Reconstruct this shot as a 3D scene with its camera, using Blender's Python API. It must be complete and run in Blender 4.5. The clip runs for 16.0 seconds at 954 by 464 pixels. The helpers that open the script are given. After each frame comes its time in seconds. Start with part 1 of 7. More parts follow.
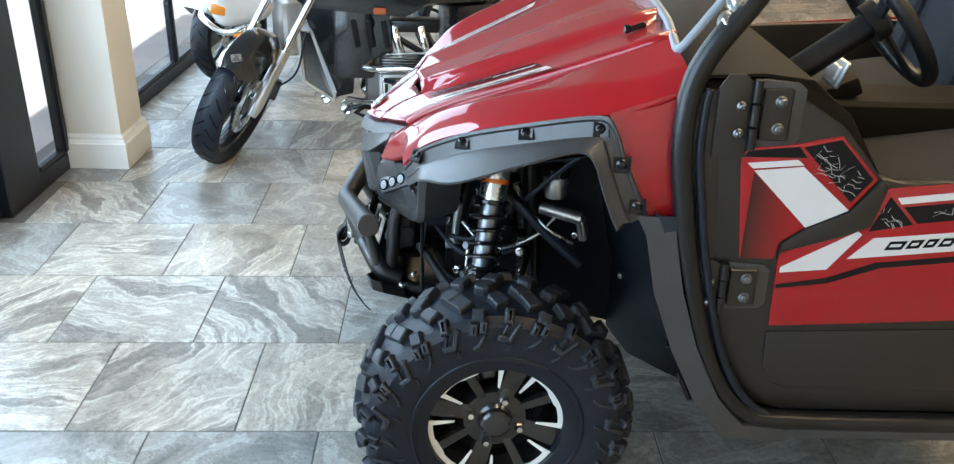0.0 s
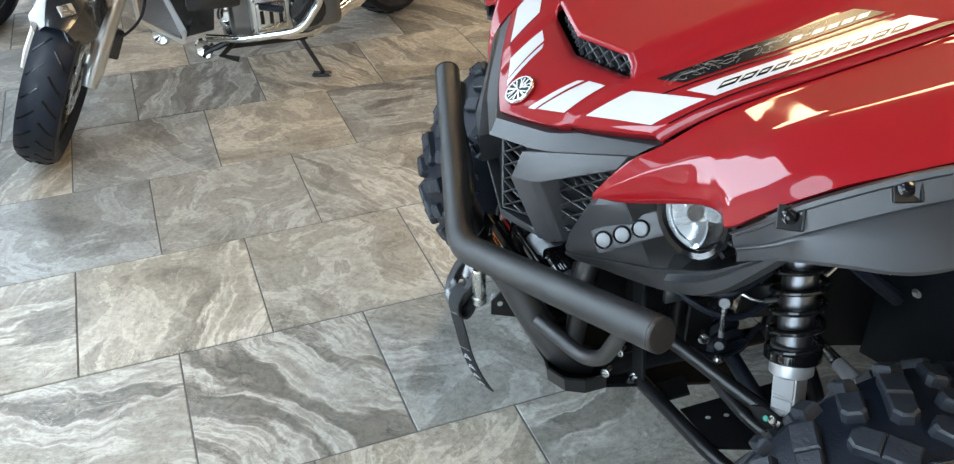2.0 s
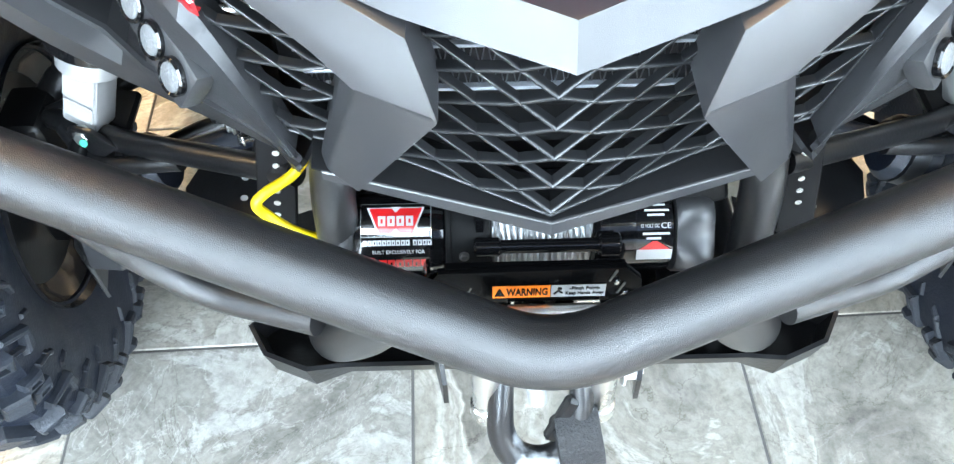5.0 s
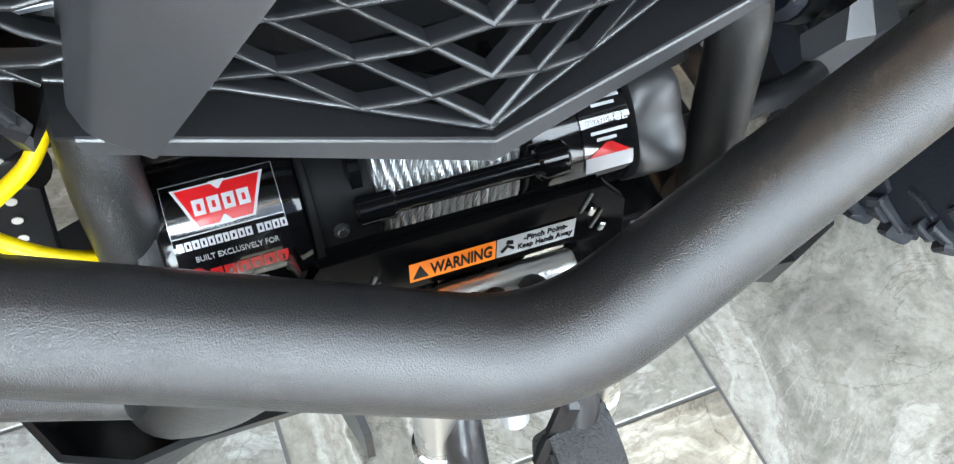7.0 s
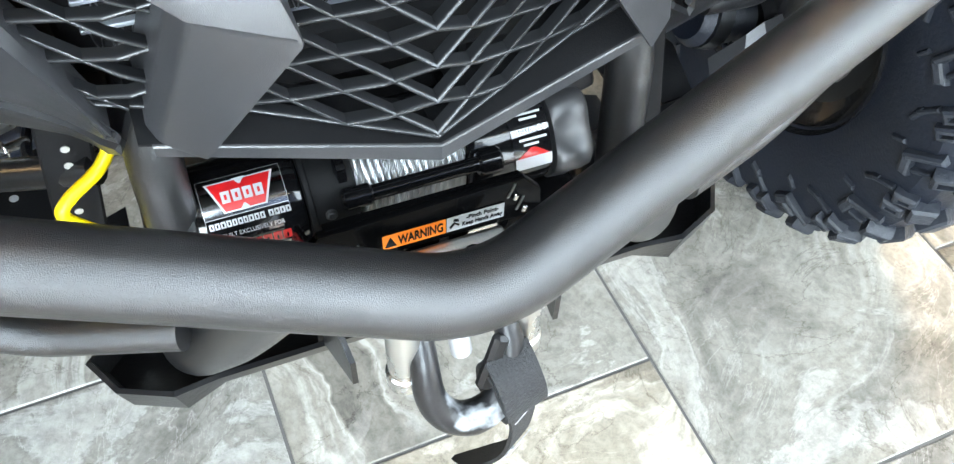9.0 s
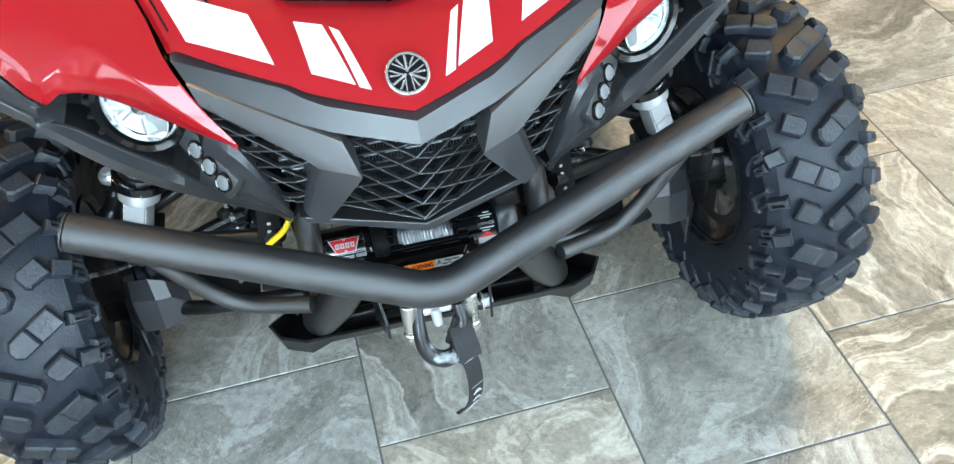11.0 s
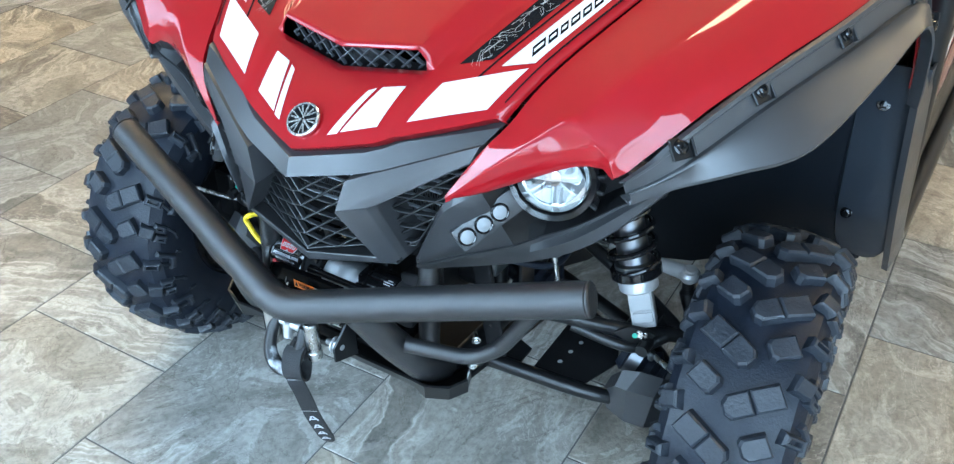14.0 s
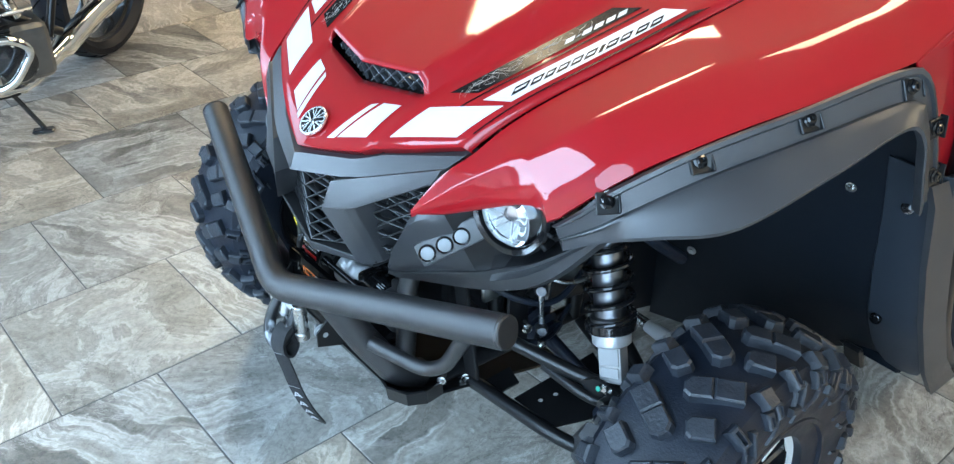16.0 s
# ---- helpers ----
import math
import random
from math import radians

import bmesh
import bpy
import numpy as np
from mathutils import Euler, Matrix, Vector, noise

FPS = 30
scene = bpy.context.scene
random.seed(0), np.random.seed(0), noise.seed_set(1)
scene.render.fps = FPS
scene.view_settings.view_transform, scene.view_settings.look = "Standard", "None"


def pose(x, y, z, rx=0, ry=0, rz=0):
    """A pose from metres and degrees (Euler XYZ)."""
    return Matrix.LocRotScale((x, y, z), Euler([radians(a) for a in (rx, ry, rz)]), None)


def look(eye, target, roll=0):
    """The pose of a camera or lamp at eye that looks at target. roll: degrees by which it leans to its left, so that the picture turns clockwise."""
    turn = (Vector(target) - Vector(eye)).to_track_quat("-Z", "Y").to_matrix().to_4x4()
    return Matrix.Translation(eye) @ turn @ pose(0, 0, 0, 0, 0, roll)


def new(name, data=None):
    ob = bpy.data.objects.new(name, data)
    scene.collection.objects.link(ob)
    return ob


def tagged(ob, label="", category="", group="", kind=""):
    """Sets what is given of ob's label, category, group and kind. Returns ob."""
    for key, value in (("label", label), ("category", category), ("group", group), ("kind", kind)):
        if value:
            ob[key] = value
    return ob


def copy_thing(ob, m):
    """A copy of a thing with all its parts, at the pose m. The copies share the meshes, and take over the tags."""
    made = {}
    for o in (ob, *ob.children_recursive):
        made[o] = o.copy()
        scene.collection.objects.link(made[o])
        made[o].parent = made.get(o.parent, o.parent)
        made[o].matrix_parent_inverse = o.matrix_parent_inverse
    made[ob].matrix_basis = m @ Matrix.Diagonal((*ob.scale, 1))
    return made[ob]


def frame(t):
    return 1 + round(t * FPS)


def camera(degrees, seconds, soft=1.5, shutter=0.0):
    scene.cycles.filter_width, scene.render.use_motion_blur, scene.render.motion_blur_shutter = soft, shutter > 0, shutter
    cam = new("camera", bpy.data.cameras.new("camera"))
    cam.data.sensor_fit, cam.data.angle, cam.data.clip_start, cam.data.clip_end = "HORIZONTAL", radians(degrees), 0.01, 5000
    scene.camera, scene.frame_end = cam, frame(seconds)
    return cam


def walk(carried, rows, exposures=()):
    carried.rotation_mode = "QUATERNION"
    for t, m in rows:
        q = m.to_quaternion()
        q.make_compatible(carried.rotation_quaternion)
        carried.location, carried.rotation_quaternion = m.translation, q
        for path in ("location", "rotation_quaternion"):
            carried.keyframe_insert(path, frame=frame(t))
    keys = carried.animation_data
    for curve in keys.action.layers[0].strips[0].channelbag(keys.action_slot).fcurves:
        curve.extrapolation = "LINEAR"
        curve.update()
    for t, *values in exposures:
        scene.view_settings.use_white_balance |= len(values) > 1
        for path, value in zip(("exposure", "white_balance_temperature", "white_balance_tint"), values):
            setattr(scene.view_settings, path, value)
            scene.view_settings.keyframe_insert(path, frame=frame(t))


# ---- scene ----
cam = camera(54.9, 16.0, soft=1.3)
PATH = [
    (0, (0.273, -2.376, 1.549), (0.268, -0.557, 0.717), 1.1),
    (0.5, (0.109, -2.056, 1.512), (0.104, -0.274, 0.603), 1.2),
    (1, (-0.141, -1.796, 1.484), (-0.095, -0.044, 0.52), -0.0),
    (1.5, (-0.364, -1.561, 1.479), (-0.044, 0.128, 0.457), -0.5),
    (2, (-0.515, -1.276, 1.461), (0.03, 0.31, 0.372), -0.4),
    (2.5, (-0.666, -0.997, 1.43), (0.169, 0.395, 0.261), -2.3),
    (3, (-0.737, -0.752, 1.421), (0.287, 0.397, 0.145), -4.2),
    (3.2, (-0.719, -0.64, 1.405), (0.341, 0.432, 0.091), -5.4),
    (5.3, (-0.396, 0.113, 1.061), (0.863, -0.049, -0.484), 0.0),
    (5.5, (-0.366, 0.133, 1.037), (0.867, -0.118, -0.517), 0.6),
    (6, (-0.313, 0.133, 0.969), (0.853, -0.255, -0.61), 1.0),
    (6.5, (-0.29, 0.116, 0.927), (0.849, -0.302, -0.663), 1.5),
    (7, (-0.272, 0.104, 0.903), (0.852, -0.321, -0.695), 1.1),
    (7.5, (-0.262, 0.1, 0.881), (0.853, -0.331, -0.722), 0.8),
    (8, (-0.268, 0.098, 0.892), (0.846, -0.347, -0.708), 1.0),
    (8.5, (-0.294, 0.109, 0.925), (0.808, -0.347, -0.68), 1.6),
    (8.7, (-0.315, 0.122, 0.954), (0.79, -0.345, -0.646), 2.1),
    (10.8, (-0.959, 0.146, 1.471), (0.446, -0.175, 0.084), -4.5),
    (11, (-0.951, 0.085, 1.467), (0.483, -0.145, 0.093), -5.3),
    (11.5, (-0.953, -0.077, 1.495), (0.565, -0.059, 0.193), -7.5),
    (12, (-1.003, -0.282, 1.507), (0.572, 0.106, 0.336), -6.1),
    (12.5, (-1.021, -0.453, 1.504), (0.508, 0.098, 0.339), -4.5),
    (13, (-0.907, -0.553, 1.486), (0.574, 0.097, 0.308), -3.4),
    (13.5, (-0.827, -0.652, 1.478), (0.612, 0.077, 0.295), -3.6),
    (14, (-0.867, -0.864, 1.474), (0.504, 0.032, 0.326), -1.3),
    (14.5, (-0.844, -0.992, 1.478), (0.436, 0.062, 0.359), -2.2),
    (15, (-0.716, -1.001, 1.479), (0.526, 0.154, 0.421), 0.6),
    (15.5, (-0.669, -1.055, 1.486), (0.464, 0.199, 0.416), -0.3),
    (16, (-0.639, -1.226, 1.487), (0.414, 0.097, 0.418), 0.0),
]
walk(cam, [(t, look(eye, target, roll)) for t, eye, target, roll in PATH],
     [(0.0, 0.12, 6450, 10), (1.2, -0.10, 7050, 14), (3.2, 0.42, 7100, 14), (5.3, 1.62, 7250, 15), (6.2, 1.25, 7700, 17), (6.8, 1.14, 7800, 18), (7.4, 1.27, 7800, 18), (8.7, 1.42, 7750, 17), (10.8, 0.66, 7000, 9), (13.0, 0.55, 6100, 7), (16.0, 0.36, 5850, 8)])

# ---------------------------------------------------------------- light
world = bpy.data.worlds.new("world")
scene.world = world
world.use_nodes = True
wn, wl = world.node_tree.nodes, world.node_tree.links
sky = wn.new("ShaderNodeTexSky")
sky.sky_type, sky.sun_disc = "NISHITA", False
sky.sun_elevation, sky.sun_rotation = radians(58), radians(11)
wl.new(sky.outputs["Color"], wn["Background"].inputs["Color"])
wn["Background"].inputs["Strength"].default_value = 0.15


def lamp(name, kind, m, energy, color, size=None, size_y=None, angle=None):
    data = bpy.data.lights.new(name, kind)
    data.energy, data.color = energy, color
    if size:
        data.shape, data.size, data.size_y = "RECTANGLE", size, size_y or size
    if angle:
        data.angle = angle
    ob = new(name, data)
    ob.matrix_world = m
    return tagged(ob, kind="structure")


lamp("sun", "SUN", look((0, 0, 0), (-0.12, -0.6, -1)), 5.0, (1.0, 0.97, 0.93), angle=radians(0.6))
DAY = (0.58, 0.80, 1.0)
# sky light in the window openings
for wy, wlen, power in ((-2.2, 3.0, 155), (0.64, 0.75, 72), (4.4, 4.6, 155)):
    lamp("window_daylight", "AREA", look((-1.60, wy, 1.50), (0.4, wy, 0.95)), power, DAY, wlen, 2.4)

# ---------------------------------------------------------------- materials


def mat(name, color, rough=0.5, metal=0.0, bump=0.0, bump_scale=200.0, vary=0.0, vary_scale=6.0, coat=0.0, rough_vary=0.0, spec=0.5):
    m = bpy.data.materials.new(name)
    m.use_nodes = True
    n, l = m.node_tree.nodes, m.node_tree.links
    b = n["Principled BSDF"]
    b.inputs["Base Color"].default_value = (*color, 1)
    b.inputs["Roughness"].default_value = rough
    b.inputs["Metallic"].default_value = metal
    b.inputs["Coat Weight"].default_value = coat
    b.inputs["Coat Roughness"].default_value = 0.03
    b.inputs["Specular IOR Level"].default_value = spec
    tc = n.new("ShaderNodeTexCoord")
    if vary or rough_vary:
        nz = n.new("ShaderNodeTexNoise")
        nz.inputs["Scale"].default_value, nz.inputs["Detail"].default_value = vary_scale, 6
        l.new(tc.outputs["Object"], nz.inputs["Vector"])
        if vary:
            mix = n.new("ShaderNodeMix")
            mix.data_type = "RGBA"
            mix.inputs["A"].default_value = (*[c * (1 - vary) for c in color], 1)
            mix.inputs["B"].default_value = (*[min(1, c * (1 + vary)) for c in color], 1)
            l.new(nz.outputs["Fac"], mix.inputs["Factor"])
            l.new(mix.outputs["Result"], b.inputs["Base Color"])
        if rough_vary:
            mr = n.new("ShaderNodeMapRange")
            mr.inputs["From Min"].default_value, mr.inputs["From Max"].default_value = 0.3, 0.7
            mr.inputs["To Min"].default_value, mr.inputs["To Max"].default_value = rough - rough_vary, rough + rough_vary
            l.new(nz.outputs["Fac"], mr.inputs["Value"])
            l.new(mr.outputs["Result"], b.inputs["Roughness"])
    if bump:
        bz = n.new("ShaderNodeTexNoise")
        bz.inputs["Scale"].default_value, bz.inputs["Detail"].default_value = bump_scale, 3
        l.new(tc.outputs["Object"], bz.inputs["Vector"])
        bp = n.new("ShaderNodeBump")
        bp.inputs["Strength"].default_value, bp.inputs["Distance"].default_value = bump, 0.002
        l.new(bz.outputs["Fac"], bp.inputs["Height"])
        l.new(bp.outputs["Normal"], b.inputs["Normal"])
    return m


def emit(name, color, strength):
    m = bpy.data.materials.new(name)
    m.use_nodes = True
    b = m.node_tree.nodes["Principled BSDF"]
    b.inputs["Base Color"].default_value = (*color, 1)
    b.inputs["Emission Color"].default_value = (*color, 1)
    b.inputs["Emission Strength"].default_value = strength
    return m


def glass(name, tint=(1, 1, 1), rough=0.0):
    m = bpy.data.materials.new(name)
    m.use_nodes = True
    b = m.node_tree.nodes["Principled BSDF"]
    b.inputs["Base Color"].default_value = (*tint, 1)
    b.inputs["Roughness"].default_value = rough
    b.inputs["Transmission Weight"].default_value = 1.0
    b.inputs["IOR"].default_value = 1.45
    return m


def tile_material(name, per_island):
    """Grey-beige porcelain with drifting bands and pale veins, different on every tile."""
    m = bpy.data.materials.new(name)
    m.use_nodes = True
    n, l = m.node_tree.nodes, m.node_tree.links
    b = n["Principled BSDF"]
    geo = n.new("ShaderNodeNewGeometry")
    if per_island:
        rnd = geo.outputs["Random Per Island"]
    else:
        rnd = n.new("ShaderNodeObjectInfo").outputs["Random"]

    def math_node(op, a, c):
        k = n.new("ShaderNodeMath")
        k.operation = op
        for i, v in enumerate((a, c)):
            if isinstance(v, (int, float)):
                k.inputs[i].default_value = v
            else:
                l.new(v, k.inputs[i])
        return k.outputs[0]

    ang = math_node("MULTIPLY", rnd, 6.283)
    off = math_node("MULTIPLY", rnd, 91.7)
    r2 = math_node("FRACT", math_node("MULTIPLY", rnd, 37.31), 0)
    r3 = math_node("FRACT", math_node("MULTIPLY", rnd, 113.7), 0)
    rot = n.new("ShaderNodeVectorRotate")
    rot.rotation_type = "Z_AXIS"
    l.new(geo.outputs["Position"], rot.inputs["Vector"])
    l.new(ang, rot.inputs["Angle"])
    add = n.new("ShaderNodeVectorMath")
    comb = n.new("ShaderNodeCombineXYZ")
    l.new(off, comb.inputs[0])
    l.new(math_node("MULTIPLY", r2, 40.0), comb.inputs[1])
    l.new(r3, comb.inputs[2])
    l.new(rot.outputs["Vector"], add.inputs[0])
    l.new(comb.outputs[0], add.inputs[1])
    vec = add.outputs[0]
    stretch = n.new("ShaderNodeMapping")
    stretch.inputs["Scale"].default_value = (1.0, 2.6, 1.0)
    l.new(vec, stretch.inputs["Vector"])

    def noise_tex(scale, detail, dist, src, rough=0.55):
        k = n.new("ShaderNodeTexNoise")
        k.inputs["Scale"].default_value, k.inputs["Detail"].default_value = scale, detail
        k.inputs["Distortion"].default_value, k.inputs["Roughness"].default_value = dist, rough
        l.new(src, k.inputs["Vector"])
        return k.outputs["Fac"]

    def ramp(src, stops):
        k = n.new("ShaderNodeValToRGB")
        while len(k.color_ramp.elements) < len(stops):
            k.color_ramp.elements.new(0.5)
        for e, (p, c) in zip(k.color_ramp.elements, stops):
            e.position, e.color = p, (*c, 1)
        l.new(src, k.inputs["Fac"])
        return k.outputs["Color"]

    def mix(fac, a, c, mode="MIX"):
        k = n.new("ShaderNodeMix")
        k.data_type, k.blend_type = "RGBA", mode
        for key, v in (("Factor", fac), ("A", a), ("B", c)):
            if isinstance(v, (int, float)):
                k.inputs[key].default_value = v
            elif isinstance(v, tuple):
                k.inputs[key].default_value = (*v, 1)
            else:
                l.new(v, k.inputs[key])
        return k.outputs["Result"]

    warp = n.new("ShaderNodeTexNoise")
    warp.inputs["Scale"].default_value, warp.inputs["Detail"].default_value = 3.0, 5
    l.new(vec, warp.inputs["Vector"])
    shift = n.new("ShaderNodeVectorMath")
    shift.operation = "MULTIPLY_ADD"
    shift.inputs[1].default_value = (0.30, 0.30, 0)
    l.new(warp.outputs["Color"], shift.inputs[0])
    l.new(vec, shift.inputs[2])
    flow = n.new("ShaderNodeMapping")
    flow.inputs["Scale"].default_value = (1.5, 8.0, 1.0)
    l.new(shift.outputs[0], flow.inputs["Vector"])
    bands = ramp(noise_tex(1.0, 9, 0.25, flow.outputs[0], 0.58), [
        (0.26, (0.085, 0.083, 0.079)), (0.36, (0.225, 0.212, 0.188)), (0.43, (0.145, 0.138, 0.126)), (0.475, (0.29, 0.272, 0.242)), (0.495, (0.52, 0.507, 0.48)),
        (0.52, (0.36, 0.342, 0.31)), (0.56, (0.285, 0.267, 0.237)), (0.60, (0.53, 0.515, 0.482)), (0.625, (0.33, 0.312, 0.28)), (0.74, (0.24, 0.225, 0.20))])
    cloud = ramp(noise_tex(4.2, 12, 1.1, vec, 0.66), [(0.32, (0.18, 0.17, 0.155)), (0.43, (0.255, 0.242, 0.218)), (0.49, (0.315, 0.30, 0.272)), (0.525, (0.27, 0.256, 0.23)), (0.56, (0.42, 0.405, 0.378)), (0.63, (0.35, 0.333, 0.303)), (0.74, (0.285, 0.267, 0.238))])
    pick = n.new("ShaderNodeMapRange")
    pick.inputs["From Min"].default_value, pick.inputs["From Max"].default_value = 0.45, 0.60
    pick.inputs["To Min"].default_value = 0.20
    l.new(math_node("ADD", math_node("MULTIPLY", noise_tex(3.0, 3, 0, vec), 0.7), math_node("MULTIPLY", r2, 0.33)), pick.inputs["Value"])
    col = mix(pick.outputs[0], bands, cloud)
    # pale threads and dark hairline cracks
    thread = ramp(noise_tex(5.5, 7, 2.2, stretch.outputs[0], 0.6), [(0.485, (0, 0, 0)), (0.50, (1, 1, 1)), (0.515, (0, 0, 0))])
    where = ramp(noise_tex(2.6, 3, 0.4, vec), [(0.47, (0, 0, 0)), (0.60, (1, 1, 1))])
    k = n.new("ShaderNodeMix")
    k.data_type, k.blend_type = "RGBA", "MULTIPLY"
    k.inputs["Factor"].default_value = 1.0
    l.new(thread, k.inputs["A"])
    l.new(where, k.inputs["B"])
    col = mix(math_node("MULTIPLY", k.outputs["Result"], 0.6), col, (0.52, 0.50, 0.47))
    crack = ramp(noise_tex(3.3, 9, 1.4, vec, 0.62), [(0.494, (1, 1, 1)), (0.50, (0.35, 0.33, 0.30)), (0.506, (1, 1, 1))])
    col = mix(math_node("MULTIPLY", noise_tex(1.9, 2, 0, vec), 0.95), col, crack, "MULTIPLY")
    fine = ramp(noise_tex(70, 8, 0.3, vec, 0.75), [(0.35, (0.66, 0.66, 0.66)), (0.55, (1, 1, 1)), (0.75, (1.16, 1.16, 1.16))])
    col = mix(0.75, col, fine, "MULTIPLY")
    pits = ramp(noise_tex(26, 6, 0.2, vec, 0.8), [(0.30, (0.45, 0.44, 0.42)), (0.36, (1, 1, 1))])
    col = mix(0.6, col, pits, "MULTIPLY")
    push = n.new("ShaderNodeVectorMath")
    push.operation = "MULTIPLY_ADD"
    push.inputs[1].default_value, push.inputs[2].default_value = (1.32, 1.32, 1.32), (-0.073, -0.071, -0.067)
    l.new(col, push.inputs[0])
    floor_of = n.new("ShaderNodeVectorMath")
    floor_of.operation = "MAXIMUM"
    floor_of.inputs[1].default_value = (0.05, 0.048, 0.044)
    l.new(push.outputs[0], floor_of.inputs[0])
    col = floor_of.outputs[0]
    tone = mix(r3, (0.80, 0.83, 0.86), (1.14, 1.05, 0.93))
    col = mix(1.0, col, tone, "MULTIPLY")
    col = mix(1.0, col, (0.88, 0.88, 0.885), "MULTIPLY")
    l.new(col, b.inputs["Base Color"])
    rr = n.new("ShaderNodeMapRange")
    rr.inputs["To Min"].default_value, rr.inputs["To Max"].default_value = 0.24, 0.42
    l.new(noise_tex(18, 5, 0.2, vec), rr.inputs["Value"])
    l.new(rr.outputs[0], b.inputs["Roughness"])
    bp = n.new("ShaderNodeBump")
    bp.inputs["Strength"].default_value, bp.inputs["Distance"].default_value = 0.25, 0.0015
    l.new(noise_tex(40, 7, 0.2, vec, 0.7), bp.inputs["Height"])
    l.new(bp.outputs["Normal"], b.inputs["Normal"])
    return m


RED = mat("red_paint", (0.245, 0.0025, 0.006), 0.5, coat=1.0, vary=0.06, vary_scale=3, spec=0.15)
PLASTIC = mat("moulded_dark_plastic", (0.024, 0.024, 0.0255), 0.36, bump=0.12, bump_scale=1800, vary=0.12, vary_scale=12, rough_vary=0.05, spec=0.72)
PLASTIC2 = mat("black_plastic", (0.0055, 0.0055, 0.006), 0.36, bump=0.15, bump_scale=900, vary=0.2, vary_scale=9, spec=0.35)
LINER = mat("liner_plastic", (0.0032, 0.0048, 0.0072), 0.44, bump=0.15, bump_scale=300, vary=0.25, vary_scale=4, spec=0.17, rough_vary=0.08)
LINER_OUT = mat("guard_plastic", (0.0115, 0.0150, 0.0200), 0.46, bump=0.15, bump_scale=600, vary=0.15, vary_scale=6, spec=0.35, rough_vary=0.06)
POWDER = mat("textured_powder_coat", (0.0105, 0.0105, 0.0113), 0.29, bump=0.34, bump_scale=1350, vary=0.10, vary_scale=8, spec=0.80)
SATIN = mat("satin_black_steel", (0.006, 0.006, 0.0065), 0.28, bump=0.1, bump_scale=250, vary=0.25, vary_scale=15, spec=0.40)
GLOSS = mat("gloss_black_enamel", (0.004, 0.004, 0.0045), 0.12, coat=0.4, spec=0.35)
RUBBER = mat("tyre_rubber", (0.0055, 0.0080, 0.0140), 0.44, bump=0.3, bump_scale=300, vary=0.35, vary_scale=22, rough_vary=0.1, spec=0.32)
# tread paler than the carcass: scuffing, plus shade in the gaps put into colour
LUG = mat("scuffed_lit_tread_rubber", (0.0150, 0.0178, 0.0235), 0.46, bump=0.5, bump_scale=170, vary=0.5, vary_scale=34, rough_vary=0.1, spec=0.42)
DOORBLACK = mat("satin_door_plastic", (0.0115, 0.0108, 0.0096), 0.34, bump=0.12, bump_scale=1500, vary=0.15, vary_scale=7, rough_vary=0.06, spec=0.5)
GUNMETAL = mat("gunmetal", (0.17, 0.175, 0.185), 0.34, 1.0, vary=0.1, vary_scale=30)
REFLECTOR = mat("headlight_reflector", (0.86, 0.86, 0.83), 0.30, 0.15)
FORGED = mat("forged_steel", (0.115, 0.118, 0.122), 0.36, 0.85, bump=0.3, bump_scale=300, vary=0.25, vary_scale=40)
LINE_BLUE = mat("blue_paint_line", (0.045, 0.08, 0.16), 0.5)
LINE_PALE = mat("pale_paint_line", (0.10, 0.09, 0.14), 0.5)
HOOKBLACK = mat("worn_black_coating", (0.010, 0.010, 0.011), 0.30, bump=0.2, bump_scale=160, vary=0.3, vary_scale=40, spec=0.45)
hn, hl = HOOKBLACK.node_tree.nodes, HOOKBLACK.node_tree.links
hz = hn.new("ShaderNodeTexNoise")
hz.inputs["Scale"].default_value, hz.inputs["Detail"].default_value = 2.2, 4
hr = hn.new("ShaderNodeValToRGB")
hr.color_ramp.elements[0].position, hr.color_ramp.elements[0].color = 0.60, (0.010, 0.010, 0.011, 1)
hr.color_ramp.elements[1].position, hr.color_ramp.elements[1].color = 0.68, (0.26, 0.27, 0.28, 1)
hl.new(hz.outputs["Fac"], hr.inputs["Fac"])
hl.new(hr.outputs["Color"], hn["Principled BSDF"].inputs["Base Color"])
STEEL = mat("zinc_steel", (0.62, 0.62, 0.60), 0.28, 1.0, vary=0.12, vary_scale=30, rough_vary=0.08)
CHROME = mat("chrome", (0.82, 0.82, 0.80), 0.08, 1.0)
ALU = mat("cast_aluminium", (0.70, 0.70, 0.68), 0.34, 1.0, bump=0.25, bump_scale=350, vary=0.12, vary_scale=20)
ENGINE = mat("dull_engine_casting", (0.20, 0.20, 0.195), 0.36, 0.9, bump=0.3, bump_scale=300, vary=0.3, vary_scale=25)
MACHINED = mat("machined_aluminium", (0.78, 0.77, 0.74), 0.25, 1.0, bump=0.08, bump_scale=600)
RIMBLACK = mat("rim_black", (0.010, 0.010, 0.011), 0.25, coat=0.5)
WHITE_DECAL = mat("white_vinyl", (0.50, 0.505, 0.52), 0.32, coat=0.4, vary=0.04, vary_scale=20)
BLACK_DECAL = mat("black_vinyl", (0.007, 0.007, 0.008), 0.14, spec=0.22)
RED_DECAL = mat("red_vinyl", (0.60, 0.012, 0.014), 0.3, coat=0.4)
